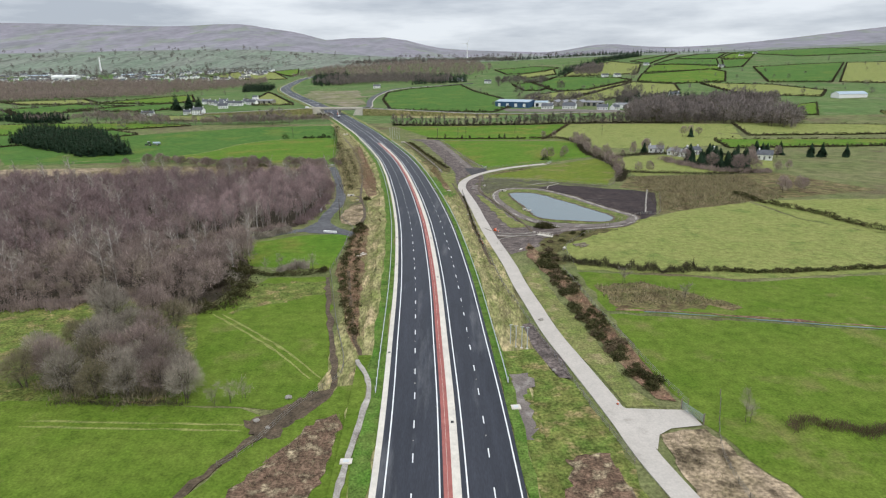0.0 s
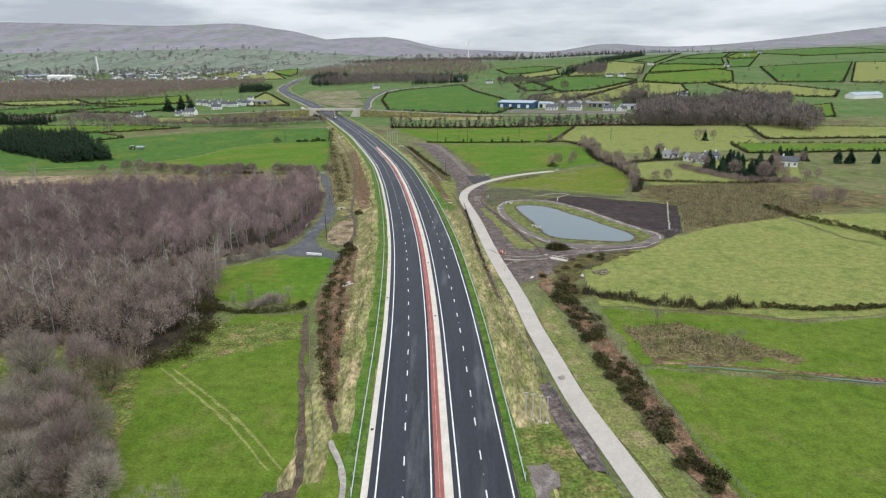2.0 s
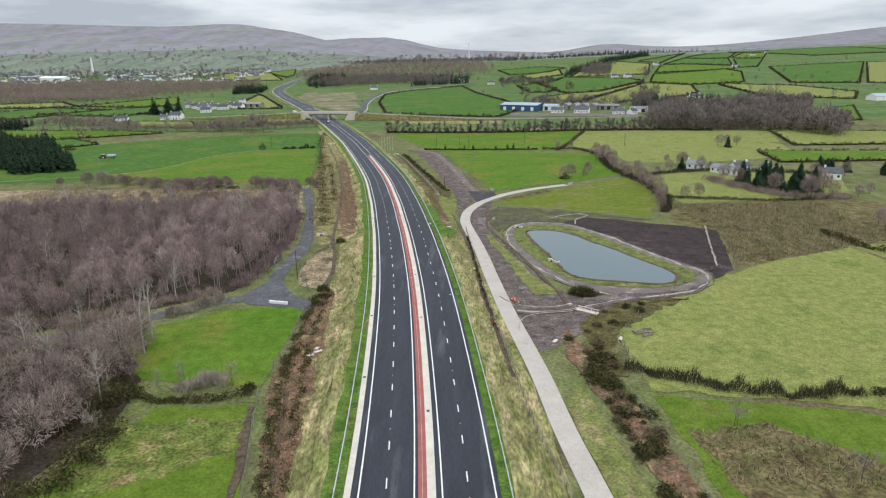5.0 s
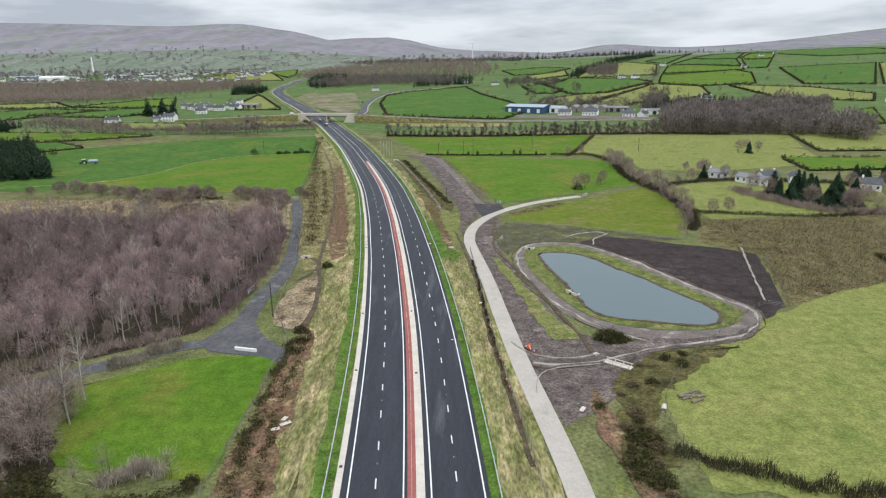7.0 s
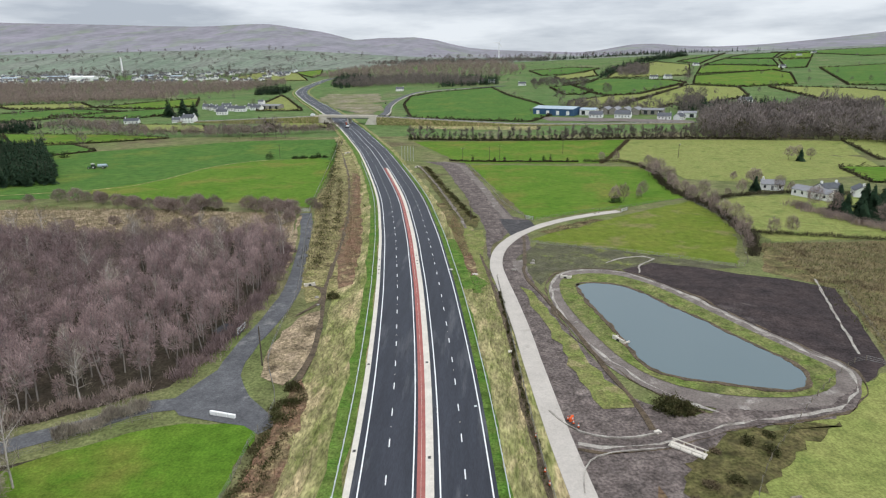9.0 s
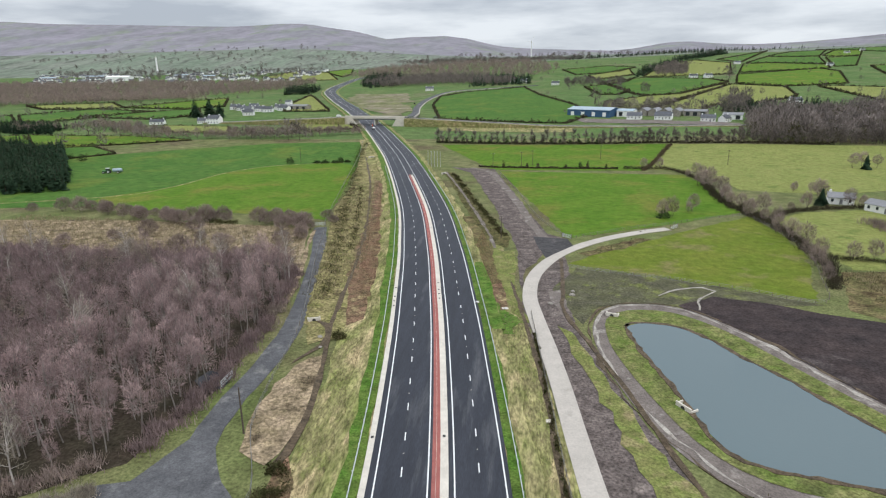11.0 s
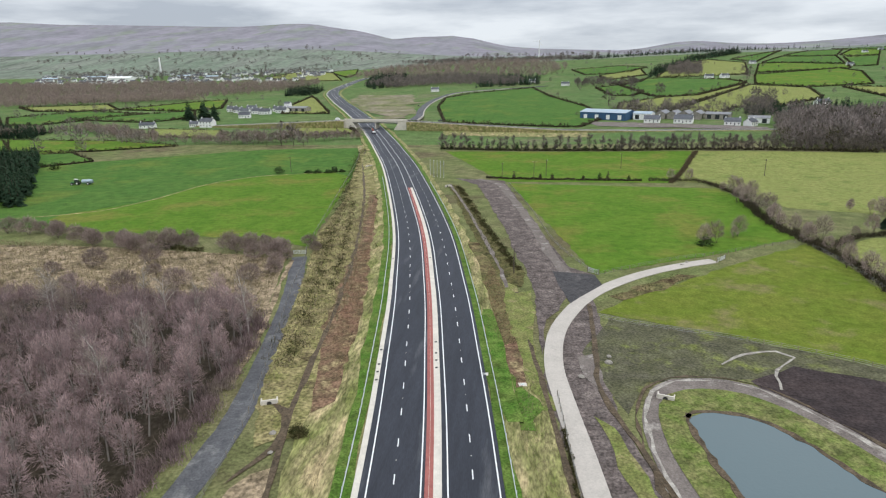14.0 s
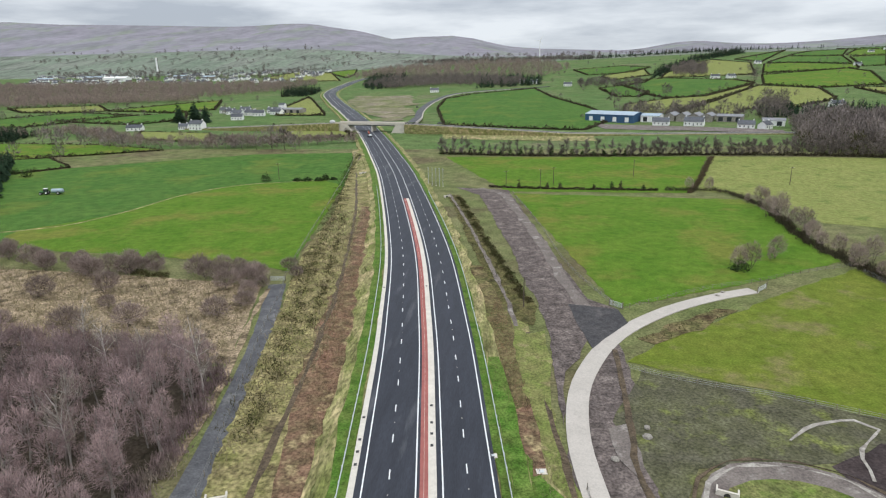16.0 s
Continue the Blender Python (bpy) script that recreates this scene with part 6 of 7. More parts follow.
def town():
    rnd = np.random.RandomState(5)
    kinds = [house(-1147 + 40 * k, 1880 - 12 * k, 20 * k, 12 + k, 8, (3, 5.2, 3.2, 5.4)[k], 3, walls=("render", "render", "stone", "render")[k], wins=3, group="town houses",
                   label=("low white town house", "tall white town house", "grey stone town house", "white semi-detached town house")[k] + " with a slate roof") for k in range(4)]
    n = 0
    while n < 230:
        x, y = rnd.uniform(-1750, -560), rnd.uniform(1720, 2200)
        if x < -.74 * y or noise.noise(Vector((x / 130, y / 130, 0))) < -.05:
            continue
        o = copy_thing(kinds[rnd.randint(4)], pose(x, y, terrain(x, y) + .2, 0, 0, rnd.rand() * 180))
        n += 1
    shed(-1147, 1925, 5, 70, 30, 10, "render", "render", "very large white hall in the town", 0, 4)
    for x, y, w in ((-1300, 2040, 60), (-1420, 1990, 45), (-1000, 2020, 40), (-880, 1960, 36)):
        shed(x, y, 8, w, 20, 8, "stone", "tin_pale", "long pale industrial shed in the town", 0, 3)
    t = thing("tower", "slender white tower above the town roofs", "tower", (-1237, 2300, terrain(-1237, 2300)))
    part("shaft", rod((0, 0, 0), (0, 0, 52), 3.2, 2.2, 12), M["render"], t)
    part("cap", rod((0, 0, 52), (0, 0, 54), 2.8, 2.8, 12), M["concrete"], t)
    t = thing("wind_turbine", "white wind turbine at rest on the far slope", "wind turbine", (120, 2900, terrain(120, 2900)))
    part("mast", rod((0, 0, 0), (0, 0, 62), 2.0, 1.1, 10), M["render"], t)
    part("nacelle", box(-1.5, 1.5, -3, 3, 61, 64.5, bevel=.5), M["render"], t)
    for k in range(3):
        a = .5 + k * 2.094
        part("blade", rod((0, -3.4, 63), (26 * math.sin(a), -3.4, 63 + 26 * math.cos(a)), 1.1, .3, 6), M["render"], t)


town()


# ---- the bridge and side roads ----
def bridge():
    zd = road_z(-115, 703) + 6.6
    t = thing("road_bridge", "pale concrete overbridge with thin parapets across the new road", "bridge", (-118, 704, zd), -11)
    part("deck", box(-34, 30, -5, 5, -1.1, 0, bevel=.1), M["concrete"], t)
    for s in (-1, 1):
        part("parapet", box(-34, 30, s * 5 - .2, s * 5 + .2, 0, 1.0), M["concrete"], t, "pale concrete parapet")
        part("girder", box(-22, 22, s * 3.2 - .4, s * 3.2 + .4, -2.0, -1.1), M["tin_grey"], t, "grey steel girder")
    part("road_surface", box(-34, 30, -3.6, 3.6, 0, .05), M["lane_tar"], t, "grey tarmac deck")
    part("pier", box(-.6, .6, -4, 4, -8, -1.1), M["concrete"], t)
    for s in (-1, 1):
        bm = bmesh.new()
        x0, x1 = s * 19, s * 31
        v = [bm.verts.new(c) for c in ((x1, -5.4, -1.1), (x1, 5.4, -1.1), (x0 + s * 3, 5.4, -1.1), (x0 + s * 3, -5.4, -1.1), (x1, -5.4, -8.2), (x1, 5.4, -8.2), (x0 - s * 1.5, 5.4, -8.2), (x0 - s * 1.5, -5.4, -8.2))]
        for f in ((0, 1, 2, 3), (4, 5, 6, 7), (0, 1, 5, 4), (1, 2, 6, 5), (2, 3, 7, 6), (3, 0, 4, 7)):
            bm.faces.new([v[i] for i in f])
        bmesh.ops.recalc_face_normals(bm, faces=bm.faces[:])
        part("abutment", bm, M["concrete"], t, "sloping concrete abutment")

    def rise(x, y):
        return zd - .05 - (max(0, abs(x + 118) - 34) * .045 if abs(x + 118) < 160 else 5.7)

    def ramp(name, pts, a, b, mat, lift, label, cat, depth):
        strip(name, spline(pts, 6), a, b, mat, lift, depth, lambda x, y: max(rise(x, y), terrain(x, y) + .4), label, cat)
    right = [(-88, 698), (-60, 693), (-10, 684), (47, 675), (110, 668), (200, 655), (300, 650)]
    left = [(-147, 710), (-177, 714), (-210, 718), (-250, 724), (-300, 735)]
    for pts, tag in ((right, "right"), (left, "left")):
        ramp("approach_bank", pts, -8, 8, M["verge"], -.3, "grassy embankment of the bridge approach", "embankment", 7)
        ramp("approach_road", pts, -3.6, 3.6, M["lane_tar"], .03, "pale grey approach road to the bridge", "road", .3)
        for o in (-4.3, 3.7):
            ramp("footway", pts, o, o + .6, M["concrete"], .1, "pale kerb of the approach road", "kerb", .2)
    strip("side_road", spline([(-86, 700), (-88, 730), (-93, 790), (-103, 886), (-103, 1000), (-88, 1104), (-58, 1147), (0, 1190), (60, 1230)], 8), -3.6, 3.6, M["lane_tar"], .8, 1.5,
          lambda x, y: max(terrain(x, y), rise(-118, 700) - (y - 700) * .03), "grey side road curving up behind the bridge", "road")
    strip("side_road_edge", spline([(-82, 702), (-84, 730), (-89, 790), (-99, 886), (-99, 1000), (-84, 1103), (-55, 1144), (2, 1187)], 8), -.2, .9, M["concrete_road"], .75, 1.5,
          lambda x, y: max(terrain(x, y), rise(-118, 700) - (y - 700) * .03), "pale edge of the side road", "kerb")


bridge()

# ---- fences, gates, poles and small things ----
M["steel_green"] = material("grey_green_gate_paint", (.30, .36, .34), (.25, .30, .29), 1, .1, rough=.5, metal=.2, grain_mix=.1)
M["orange"] = material("orange_plastic", (.75, .13, .04), (.68, .11, .04), 1, .1, rough=.5, bump=0, grain_mix=.08)
M["white_plastic"] = material("white_plastic", (.8, .8, .78), (.75, .75, .73), 1, .1, rough=.5, bump=0, grain_mix=.05)
M["tractor_green"] = material("green_machine_paint", (.05, .16, .05), (.06, .18, .06), 1, .1, rough=.4, bump=0, grain_mix=.1, spec=.4)
M["yellow"] = material("yellow_machine_paint", (.60, .40, .05), (.55, .36, .05), 1, .1, rough=.4, bump=0, grain_mix=.1, spec=.4)
M["rubber"] = material("tyre_rubber", (.025, .025, .025), (.04, .038, .035), .5, .05, rough=.8, grain_mix=.2)
M["wire"] = material("fence_wire", (.30, .30, .29), (.25, .25, .24), 1, .1, rough=.5, metal=.5, bump=0, grain_mix=.1)


def fence(pts, gap=3.0, h=1.15, label="timber post and wire fence along the field edge", rails=3, lift=0.05, post_r=.07, wood="timber"):
    f = thing("fence", label, "fence", group="field fences")
    line = spline(pts, 1.0)
    s = np.concatenate([[0], np.cumsum(np.linalg.norm(np.diff(line, axis=0), axis=1))])
    post = mesh_of("post", rod((0, 0, -.3), (0, 0, h), post_r, post_r * .9, 6), M[wood])
    spots = []
    for k, d in enumerate(np.arange(0, s[-1], gap)):
        x, y = np.interp(d, s, line[:, 0]), np.interp(d, s, line[:, 1])
        z = terrain(x, y) + lift
        spots.append((x, y, z))
        ob = new("post", post)
        ob.parent = f
        ob.matrix_basis = pose(x, y, z, 2.5 * math.sin(k * 1.7), 2.5 * math.sin(k * 2.3), 30 * k)
    for i in range(rails):
        bm = bmesh.new()
        z = h * (.3 + .62 * i / max(1, rails - 1))
        rings = [[bm.verts.new((x + c * .022, y + c * .022, g + z + d)) for c, d in ((-1, -.013), (1, -.013), (0, .026))] for x, y, g in spots]
        for a, b in zip(rings, rings[1:]):
            for k in range(3):
                bm.faces.new((a[k], a[(k + 1) % 3], b[(k + 1) % 3], b[k]))
        part("wire", bm, M["wire"], f)
    return f


def field_gate(x0, y0, x1, y1, h=1.25, label="galvanised tubular field gate", mat="zinc", bars=5):
    a, b = Vector((x0, y0, terrain(x0, y0) + .12)), Vector((x1, y1, terrain(x1, y1) + .12))
    g = thing("field_gate", label, "gate", a, math.degrees(math.atan2(y1 - y0, x1 - x0)))
    L = (b - a).length
    for i in range(bars):
        part("bar", rod((0, 0, .2 + (h - .2) * i / (bars - 1)), (L, 0, .2 + (h - .2) * i / (bars - 1)), .05), M[mat], g)
    for k in (0, .5, 1):
        part("stile", rod((L * k, 0, .15), (L * k, 0, h + .03), .05), M[mat], g)
    for k in (-.2, L + .2):
        part("gate_post", rod((k, 0, -.4), (k, 0, h + .35), .12, .11, 8), M["timber"], g)
    return g


def utility_pole(x, y, h, label="dark wooden utility pole", arm=True, mat="bark"):
    p = thing("utility_pole", label, "pole", (x, y, terrain(x, y)), 20, "utility poles")
    part("shaft", rod((0, 0, -.5), (0, 0, h), .16, .11, 8), M[mat], p)
    if arm:
        part("crossarm", box(-.9, .9, -.06, .06, h - .5, h - .36), M[mat], p)
        for k in (-.8, 0, .8):
            part("insulator", rod((k, 0, h - .36), (k, 0, h - .12), .05, .04, 6), M["white_plastic"], p)


def slab(x, y, turn, w, d, h, z=None, cover=True, label="square concrete chamber slab set in the grass"):
    t = thing("chamber_slab", label, "drain chamber", (x, y, (terrain(x, y) if z is None else z)), turn, "drain chambers")
    part("slab", box(-w / 2, w / 2, -d / 2, d / 2, -.3, h, bevel=.03), M["concrete"], t)
    if cover:
        part("cover", box(-w / 4, w / 4, -d / 4, d / 4, h, h + .03, bevel=.01), M["zinc"], t, "steel access cover")


def sign_posts(pts, h, label):
    for x, y in pts:
        p = thing("sign_post", label, "post", (x, y, terrain(x, y) + .05), 10, "bare sign posts")
        part("shaft", rod((0, 0, -.3), (0, 0, h), .09, .09, 8), M["zinc"], p)
        part("base", rod((0, 0, 0), (0, 0, .18), .3, .28, 8), M["concrete"], p)
        part("bracket", box(-.35, .35, -.05, .05, h - .12, h, bevel=.01), M["zinc"], p)


def cone(x, y):
    c = thing("traffic_cone", "orange and white traffic cone on bare ground", "traffic cone", (x, y, terrain(x, y) + .16), 15, "traffic cones")
    part("foot", box(-.22, .22, -.22, .22, 0, .05, bevel=.02), M["rubber"], c)
    part("body", rod((0, 0, .05), (0, 0, .75), .17, .03, 10), M["orange"], c)
    part("band", rod((0, 0, .3), (0, 0, .5), .123, .085, 10), M["white_plastic"], c, "white reflective band")


def road_block(x, y, turn):
    c = thing("barrier_block", "red and white plastic barrier block", "barrier", (x, y, terrain(x, y) + .14), turn, "barrier blocks")
    part("body", box(-.6, .6, -.2, .2, 0, .75, bevel=.08), M["orange"], c)
    part("stripe", box(-.3, .3, -.21, .21, .25, .6), M["white_plastic"], c)


def headwall(x, y, turn, w=2.6, label="small pale concrete culvert headwall"):
    t = thing("headwall", label, "culvert", (x, y, terrain(x, y)), turn, "culvert headwalls")
    part("wall", box(-w / 2, w / 2, -.15, .15, -.5, .95, bevel=.03), M["concrete"], t)
    for s in (-1, 1):
        bm = box(s * w / 2 - .12, s * w / 2 + .12, -1.5, 0, -.5, .6, bevel=.03)
        part("wing", bm, M["concrete"], t)
    bm = bmesh.new()
    bmesh.ops.create_cone(bm, cap_ends=True, segments=14, radius1=.42, radius2=.42, depth=.36, matrix=pose(0, 0, .3, 90))
    # closed pipe end: its dark colour stands for the shade in the mouth
    part("pipe", bm, M["iron"], t, "dark disc for the shaded pipe mouth")


def wheel(parent, x, y, r, w):
    bm = bmesh.new()
    bmesh.ops.create_cone(bm, cap_ends=True, segments=18, radius1=r, radius2=r, depth=w, matrix=pose(x, y, r, 90))
    bmesh.ops.bevel(bm, geom=[e for e in bm.edges if len(e.link_faces) == 2 and e.calc_face_angle(0) > 1], offset=w * .2, segments=2, affect='EDGES')
    t = part("wheel", bm, M["rubber"], parent)
    bm = bmesh.new()
    bmesh.ops.create_cone(bm, cap_ends=True, segments=14, radius1=r * .5, radius2=r * .5, depth=w + .06, matrix=pose(x, y, r, 90))
    part("rim", bm, M["white_plastic"], t, "pale wheel rim")


def tractor(x, y, turn):
    t = thing("tractor", "green farm tractor working in the field", "tractor", (x, y, terrain(x, y) + .1), turn)
    part("bonnet", box(.3, 2.5, -.45, .45, .95, 1.65, bevel=.12), M["tractor_green"], t)
    c = part("cab", box(-1.3, .4, -.75, .75, 1.2, 2.75, bevel=.1), M["glass_dark"], t, "dark glazed cab")
    part("roof", box(-1.4, .5, -.8, .8, 2.75, 2.95, bevel=.08), M["white_plastic"], c, "white cab roof")
    part("chassis", box(-1.6, 2.3, -.35, .35, .6, 1.0, bevel=.05), M["iron"], t)
    for s in (-1, 1):
        wheel(t, -.9, s * .95, .92, .5)
        wheel(t, 1.8, s * .85, .62, .38)
        part("mudguard", box(-1.7, -.1, s * .95 - .28, s * .95 + .28, 1.75, 1.85, bevel=.04), M["tractor_green"], t)
    part("exhaust", rod((1.2, .4, 1.6), (1.2, .4, 2.7), .05), M["iron"], t)
    k = thing("slurry_tanker", "pale green slurry tanker coupled behind a tractor", "trailer", (x, y, terrain(x, y) + .1), turn)
    bm = bmesh.new()
    bmesh.ops.create_cone(bm, cap_ends=True, segments=20, radius1=.95, radius2=.95, depth=5.2, matrix=pose(-5.6, 0, 1.75, 0, 90))
    bmesh.ops.bevel(bm, geom=[e for e in bm.edges if e.calc_face_angle(0) > 1], offset=.3, segments=3, affect='EDGES')
    part("tank", bm, M["tin_pale"], k)
    part("drawbar", box(-3.2, -1.5, -.15, .15, .6, .8), M["iron"], k)
    part("frame", box(-8, -3, -.5, .5, .6, .9), M["tractor_green"], k)
    part("splash_plate", box(-8.9, -8.1, -.7, .7, 1.0, 1.1), M["iron"], k)
    for s in (-1, 1):
        wheel(k, -6.2, s * 1.15, .75, .55)


def car(x, y, z, turn, paint, label, van=False):
    c = thing("van" if van else "car", label, "vehicle", (x, y, z), turn)
    h = 1.9 if van else 1.0
    part("body", box(-2.2, 2.2, -.88, .88, .35, h, bevel=.15), M[paint], c)
    part("cabin", box(-1.6, 1.0, -.78, .78, h, h + .5, bevel=.2), M["glass_dark" if not van else paint], c)
    for sx in (-1.35, 1.35):
        for s in (-1, 1):
            wheel(c, sx, s * .8, .33, .22)


def excavator(x, y, z, turn):
    e = thing("excavator", "small white and orange excavator on the new road", "excavator", (x, y, z), turn)
    for s in (-1, 1):
        part("track", box(-1.9, 1.9, s * 1.1 - .3, s * 1.1 + .3, 0, .85, bevel=.3), M["rubber"], e)
    part("turntable", rod((0, 0, .7), (0, 0, 1.1), .8, .8, 14), M["iron"], e)
    part("body", box(-2.0, 1.0, -1.2, 1.2, 1.1, 2.1, bevel=.15), M["white_plastic"], e)
    part("cab", box(-.2, 1.3, .2, 1.2, 1.1, 2.9, bevel=.12), M["glass_dark"], e)
    part("boom", rod((1.0, -.3, 1.6), (3.4, -.3, 4.4), .26, .2, 8), M["orange"], e)
    part("stick", rod((3.4, -.3, 4.4), (5.0, -.3, 2.2), .2, .14, 8), M["orange"], e)
    part("bucket", box(4.5, 5.4, -.8, .2, 1.3, 2.1, bevel=.2), M["iron"], e)


def log_heap(x, y):
    rnd = np.random.RandomState(3)
    for i in range(9):
        a = rnd.rand() * 1.2 - .2
        l = 1.4 + rnd.rand() * 1.6
        t = thing("log", "weathered cut log in a heap on the grass", "log", (x + rnd.randn() * .9, y + rnd.randn() * .7, terrain(x, y) + .22 + .28 * (i > 5)), math.degrees(a), "log heap")
        r = .16 + .1 * rnd.rand()
        part("bark", rod((-l / 2, 0, 0), (l / 2, 0, 0), r, r * .85, 9), M["timber"], t)
        part("cut_end", rod((l / 2, 0, 0), (l / 2 + .02, 0, 0), r * .78, r * .78, 9), M["heath"], t, "pale sawn end")


def small_things():
    fence([(-32.4, 61), (-29.3, 65), (-25.6, 75.2), (-22.4, 81.3), (-19.3, 89.5), (-24.4, 112), (-30.7, 142), (-32, 147)])
    fence([(-31.5, 147), (-31.2, 170), (-31.8, 180), (-31.3, 190), (-34.4, 198.4), (-37.8, 207), (-40, 222), (-43, 247), (-55.3, 301), (-60.5, 328), (-64, 341), (-75, 410), (-92, 520), (-104, 582)], 4, label="timber post and wire fence beside the lane")
    fence([(-80, 167), (-68, 172.5), (-60, 178.5), (-53, 184.5), (-47, 186.5)], 3, label="old fence beside the lane")
    fence([(25.3, 61), (23.0, 73.7), (21.0, 87), (18.0, 107), (15.9, 122), (14.0, 136), (12.3, 164), (11.2, 178), (10.2, 200), (9.4, 222), (8, 255)], 2.6, label="timber fence between road and access road")
    fence([(38.5, 76), (36.9, 86), (35.5, 100), (34, 114), (32.5, 135), (31.5, 145)], 3)
    fence([(35.5, 150), (36.2, 165), (41.2, 175), (48.5, 184), (60.2, 197), (73.6, 209), (79, 208), (86, 226), (93, 248)], 3, label="fence round the bare soil and pond")
    fence([(19.6, 290), (25.6, 287), (34, 284), (44, 281), (60, 274), (76, 266), (84, 284), (91, 306), (93, 330), (92, 353)], 3, label="new fence round the bright green field")
    fence([(23, 319), (35, 327), (48, 335), (60, 340), (76, 349), (92, 356)], 3)
    fence([(-1, 456), (8, 400), (14, 352), (22, 321)], 3.4, label="timber fence beside the works track")
    fence([(45, 79), (37.9, 61), (38.2, 40)], 3)
    field_gate(37.0, 74.6, 38.6, 70.6, 1.4, "grey-green steel field gate at the access road", "steel_green", 6)
    field_gate(-47.9, 217.8, -47.6, 222.0)
    field_gate(-62, 333.5, -65.8, 333.2)
    field_gate(21.2, 322.0, 23.6, 320.0)
    field_gate(58.5, 333, 61.5, 336)
    utility_pole(-38.2, 204.6, 8.0, arm=False)
    utility_pole(1.0, 319.5, 7.5, arm=False)
    for x, y in ((-121, 487), (-4, 466), (12, 472), (18.5, 478), (127, 480), (60, 500)):
        utility_pole(x, y, 8.5, "far wooden utility pole in a green field")
    sign_posts([(12.2, 98.4), (13.2, 97.9), (14.3, 97.4), (15.3, 97.0)], 4.6, "tall galvanised sign post without its sign")
    sign_posts([(-41.5, 475), (-39.5, 474), (-37.6, 473), (-35.8, 472), (-34, 471)], 8.5, "tall galvanised sign post without its sign")
    slab(10.5, 74.8, 5, 1.5, 1.3, .12, .7)
    slab(-14.6, 61.3, 0, 1.7, 1.2, .15, .6)
    slab(-4.5, 260.5, 5, 1.1, 1.0, .15, .65)
    slab(-1.7, 259.2, 5, 1.1, 1.0, .15)
    slab(2.2, 258.3, 8, 1.5, 1.2, .2)
    slab(9.0, 211.3, 0, 1.1, .8, .3, cover=False, label="pale concrete block beside the ditch")
    slab(1.9, 190, 5, .9, .9, .12, .66)
    slab(29.5, 184.5, 30, 1.0, .8, .25, cover=False, label="pale concrete block at the trench end")
    for x, y in ((16.4, 187.4), (17.1, 186.3), (17.7, 185.3), (11.6, 171.5), (11.3, 174.2), (10.9, 182.5), (27.2, 76.3)):
        cone(x, y)
    road_block(16.9, 187.2, 60)
    headwall(25.9, 255.2, 160)
    headwall(30.9, 216.6, 120, 3.2, "pale concrete outfall apron at the pond edge")
    headwall(-40.3, 248.2, 200)
    headwall(-29.7, 446, 30)
    headwall(-81, 505, 40, 4)
    t = thing("cattle_bridge", "short pale concrete culvert bridge with side rails", "footbridge", (32.4, 179.8, .25), -38)
    part("deck", box(-2.6, 2.6, -.7, .7, -.1, .12, bevel=.03), M["concrete"], t)
    for s in (-1, 1):
        part("rail", box(-2.6, 2.6, s * .68 - .05, s * .68 + .05, .55, .68, bevel=.02), M["concrete"], t)
        for k in (-2.3, -.8, .8, 2.3):
            part("post", box(k - .06, k + .06, s * .68 - .06, s * .68 + .06, .1, .6), M["concrete"], t)
    t = thing("barrier_wall", "low white concrete barrier at the turning area", "barrier", (-38.7, 186.9, .1), -14)
    for k in (-1.6, 0, 1.6):
        part("block", box(k - .78, k + .78, -.2, .2, 0, .7, bevel=.06), M["render"], t)
    log_heap(41.9, 168.3)
    t = thing("concrete_pipe", "short pale concrete pipe lying on the grass", "pipe", (35.6, 164.5, .4), 65)
    bm = bmesh.new()
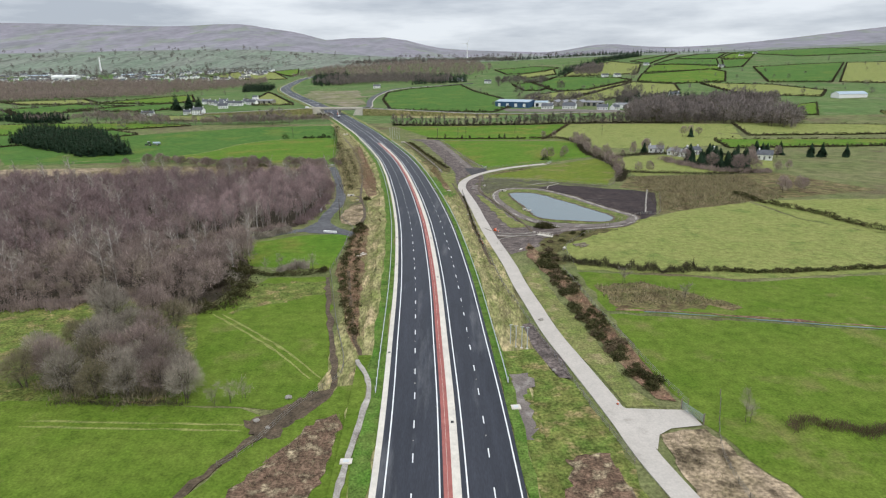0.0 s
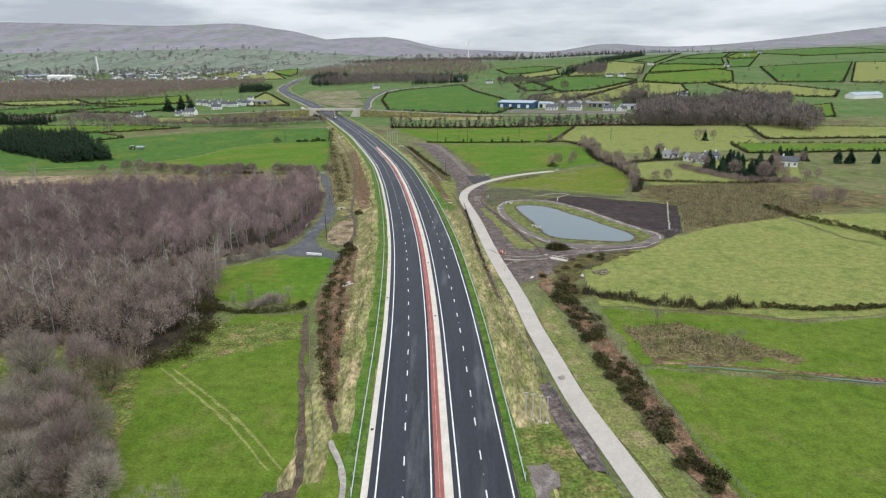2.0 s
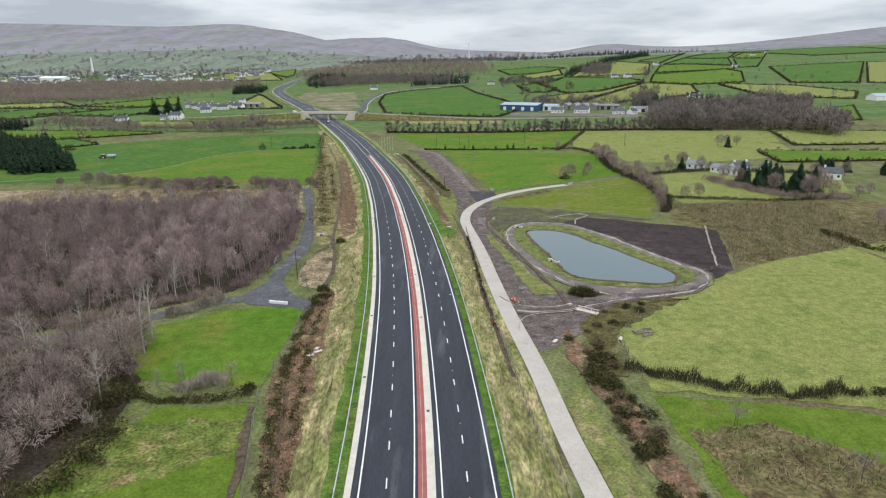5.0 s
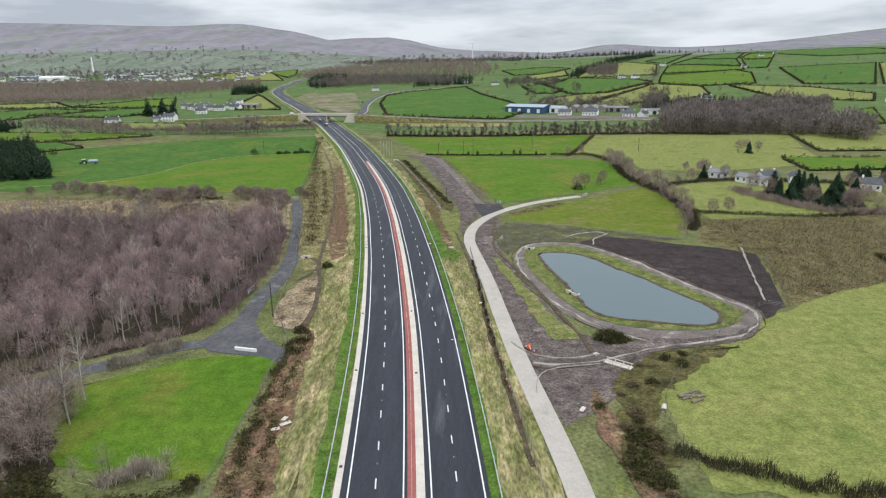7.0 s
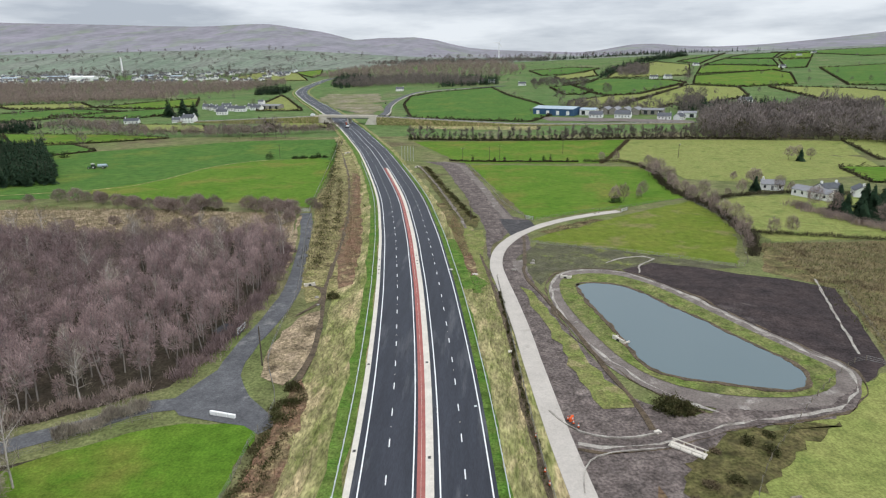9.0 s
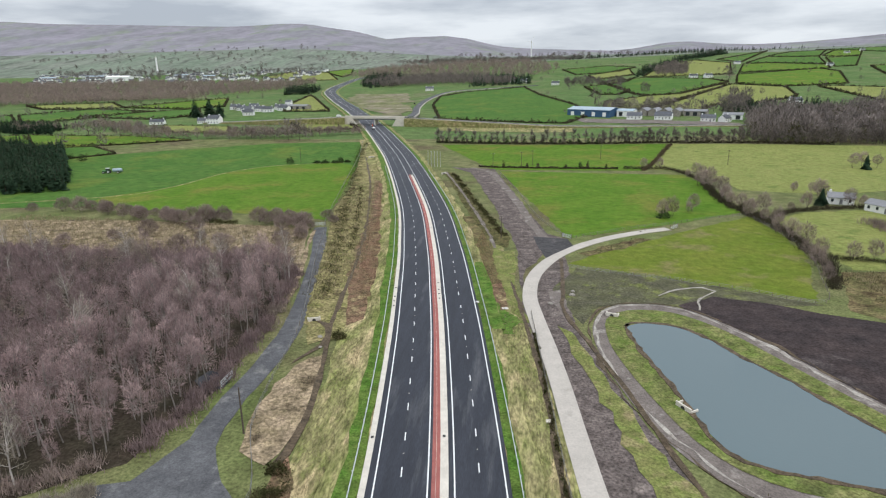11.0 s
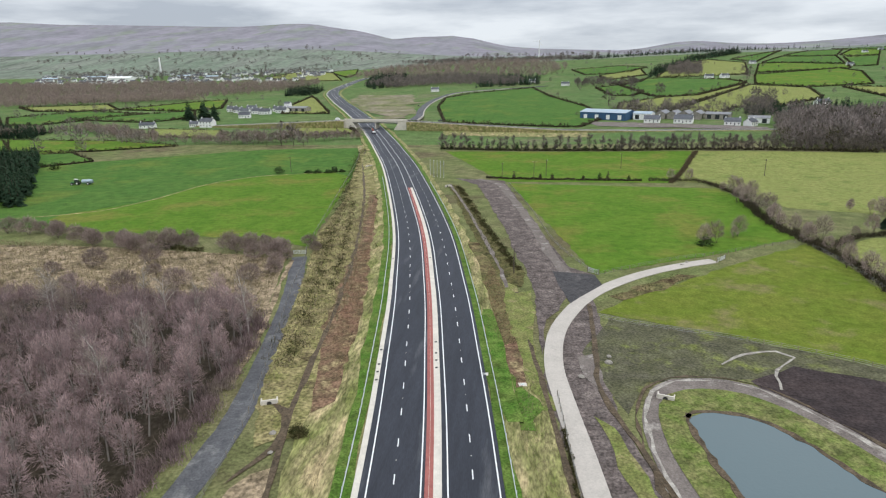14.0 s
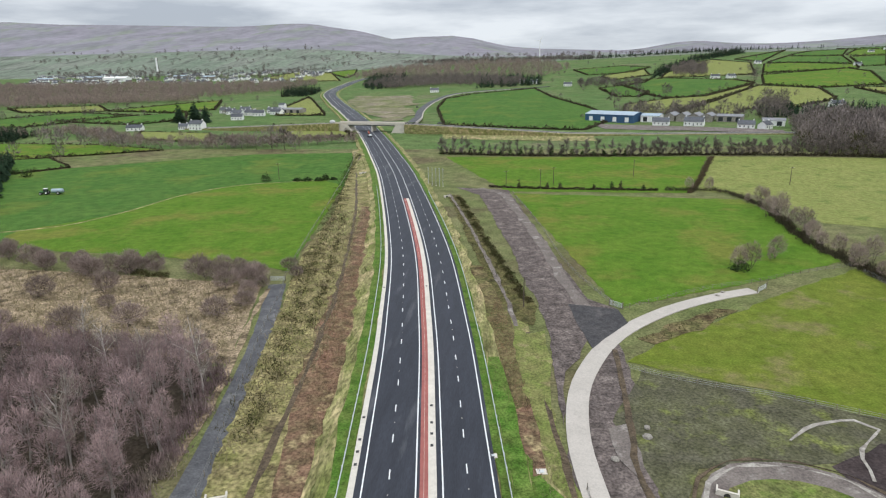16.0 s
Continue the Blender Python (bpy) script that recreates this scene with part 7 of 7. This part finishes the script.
    for r in (.4, .3):
        bmesh.ops.create_cone(bm, cap_ends=False, segments=16, radius1=r, radius2=r, depth=1.6, matrix=pose(0, 0, 0, 0, 90))
    part("pipe", bm, M["concrete"], t)
    for x, y, a, l in ((-24.3, 161, 40, 1.8), (-25.5, 159.5, 20, 1.4), (22.6, 164.6, 60, 1.5), (-24.8, 162.4, 70, 1.1)):
        t = thing("board", "pale broken board lying on the verge", "board", (x, y, terrain(x, y) + .2), a, "loose boards")
        part("plank", box(-l / 2, l / 2, -.35, .35, 0, .12, bevel=.02), M["concrete"], t)
    for x, y, r in ((-27, 79.5, .6), (-30.3, 72.6, .5), (-28, 70.5, .4), (20.2, 111, .6), (19, 88, .4), (-36.5, 240, .5), (-35, 235, .4), (48, 330, .5), (50, 332.5, .5), (18.5, 268, .7), (12.8, 262, .6), (19, 270.5, .5), (24, 226, .4)):
        bm = bmesh.new()
        bmesh.ops.create_icosphere(bm, subdivisions=2, radius=r)
        for v in bm.verts:
            v.co *= 1 + .35 * noise.noise(v.co * 2.2 + Vector((x, y, 0)))
            v.co.z *= .6
        ob = part("boulder", bm, M["stone"])
        ob.matrix_basis = pose(x, y, terrain(x, y) + .2)
        tagged(ob, "pale rough boulder on bare ground", "boulder", "loose boulders")
    # fallen branches at the wood's edge
    rnd = np.random.RandomState(9)
    for i in range(26):
        x, y = -50.5 - rnd.rand() * 3, 232 + rnd.rand() * 24
        l = 1.5 + rnd.rand() * 3
        ob = part("fallen_branch", rod((-l / 2, 0, .1), (l / 2, 0, .3 + rnd.rand() * .6), .07, .03, 5), M["bark"])
        ob.matrix_basis = pose(x, y, .1, 0, 0, rnd.rand() * 360)
        tagged(ob, "grey fallen branch at the wood's edge", "branch", "fallen branches")
    tractor(-218, 444, 192)
    excavator(-112, 661, road_z(-112, 661), 120)
    car(-104, 866, terrain(-104, 866) + 5.2, 85, "iron", "dark car on the side road")
    car(-156, 711.5, road_z(-115, 703) + 6.4, -8, "white_plastic", "white van on the bridge approach", True)
    car(-60, 693, terrain(-60, 693) + 7.4, 5, "iron", "dark car on the approach road")


small_things()
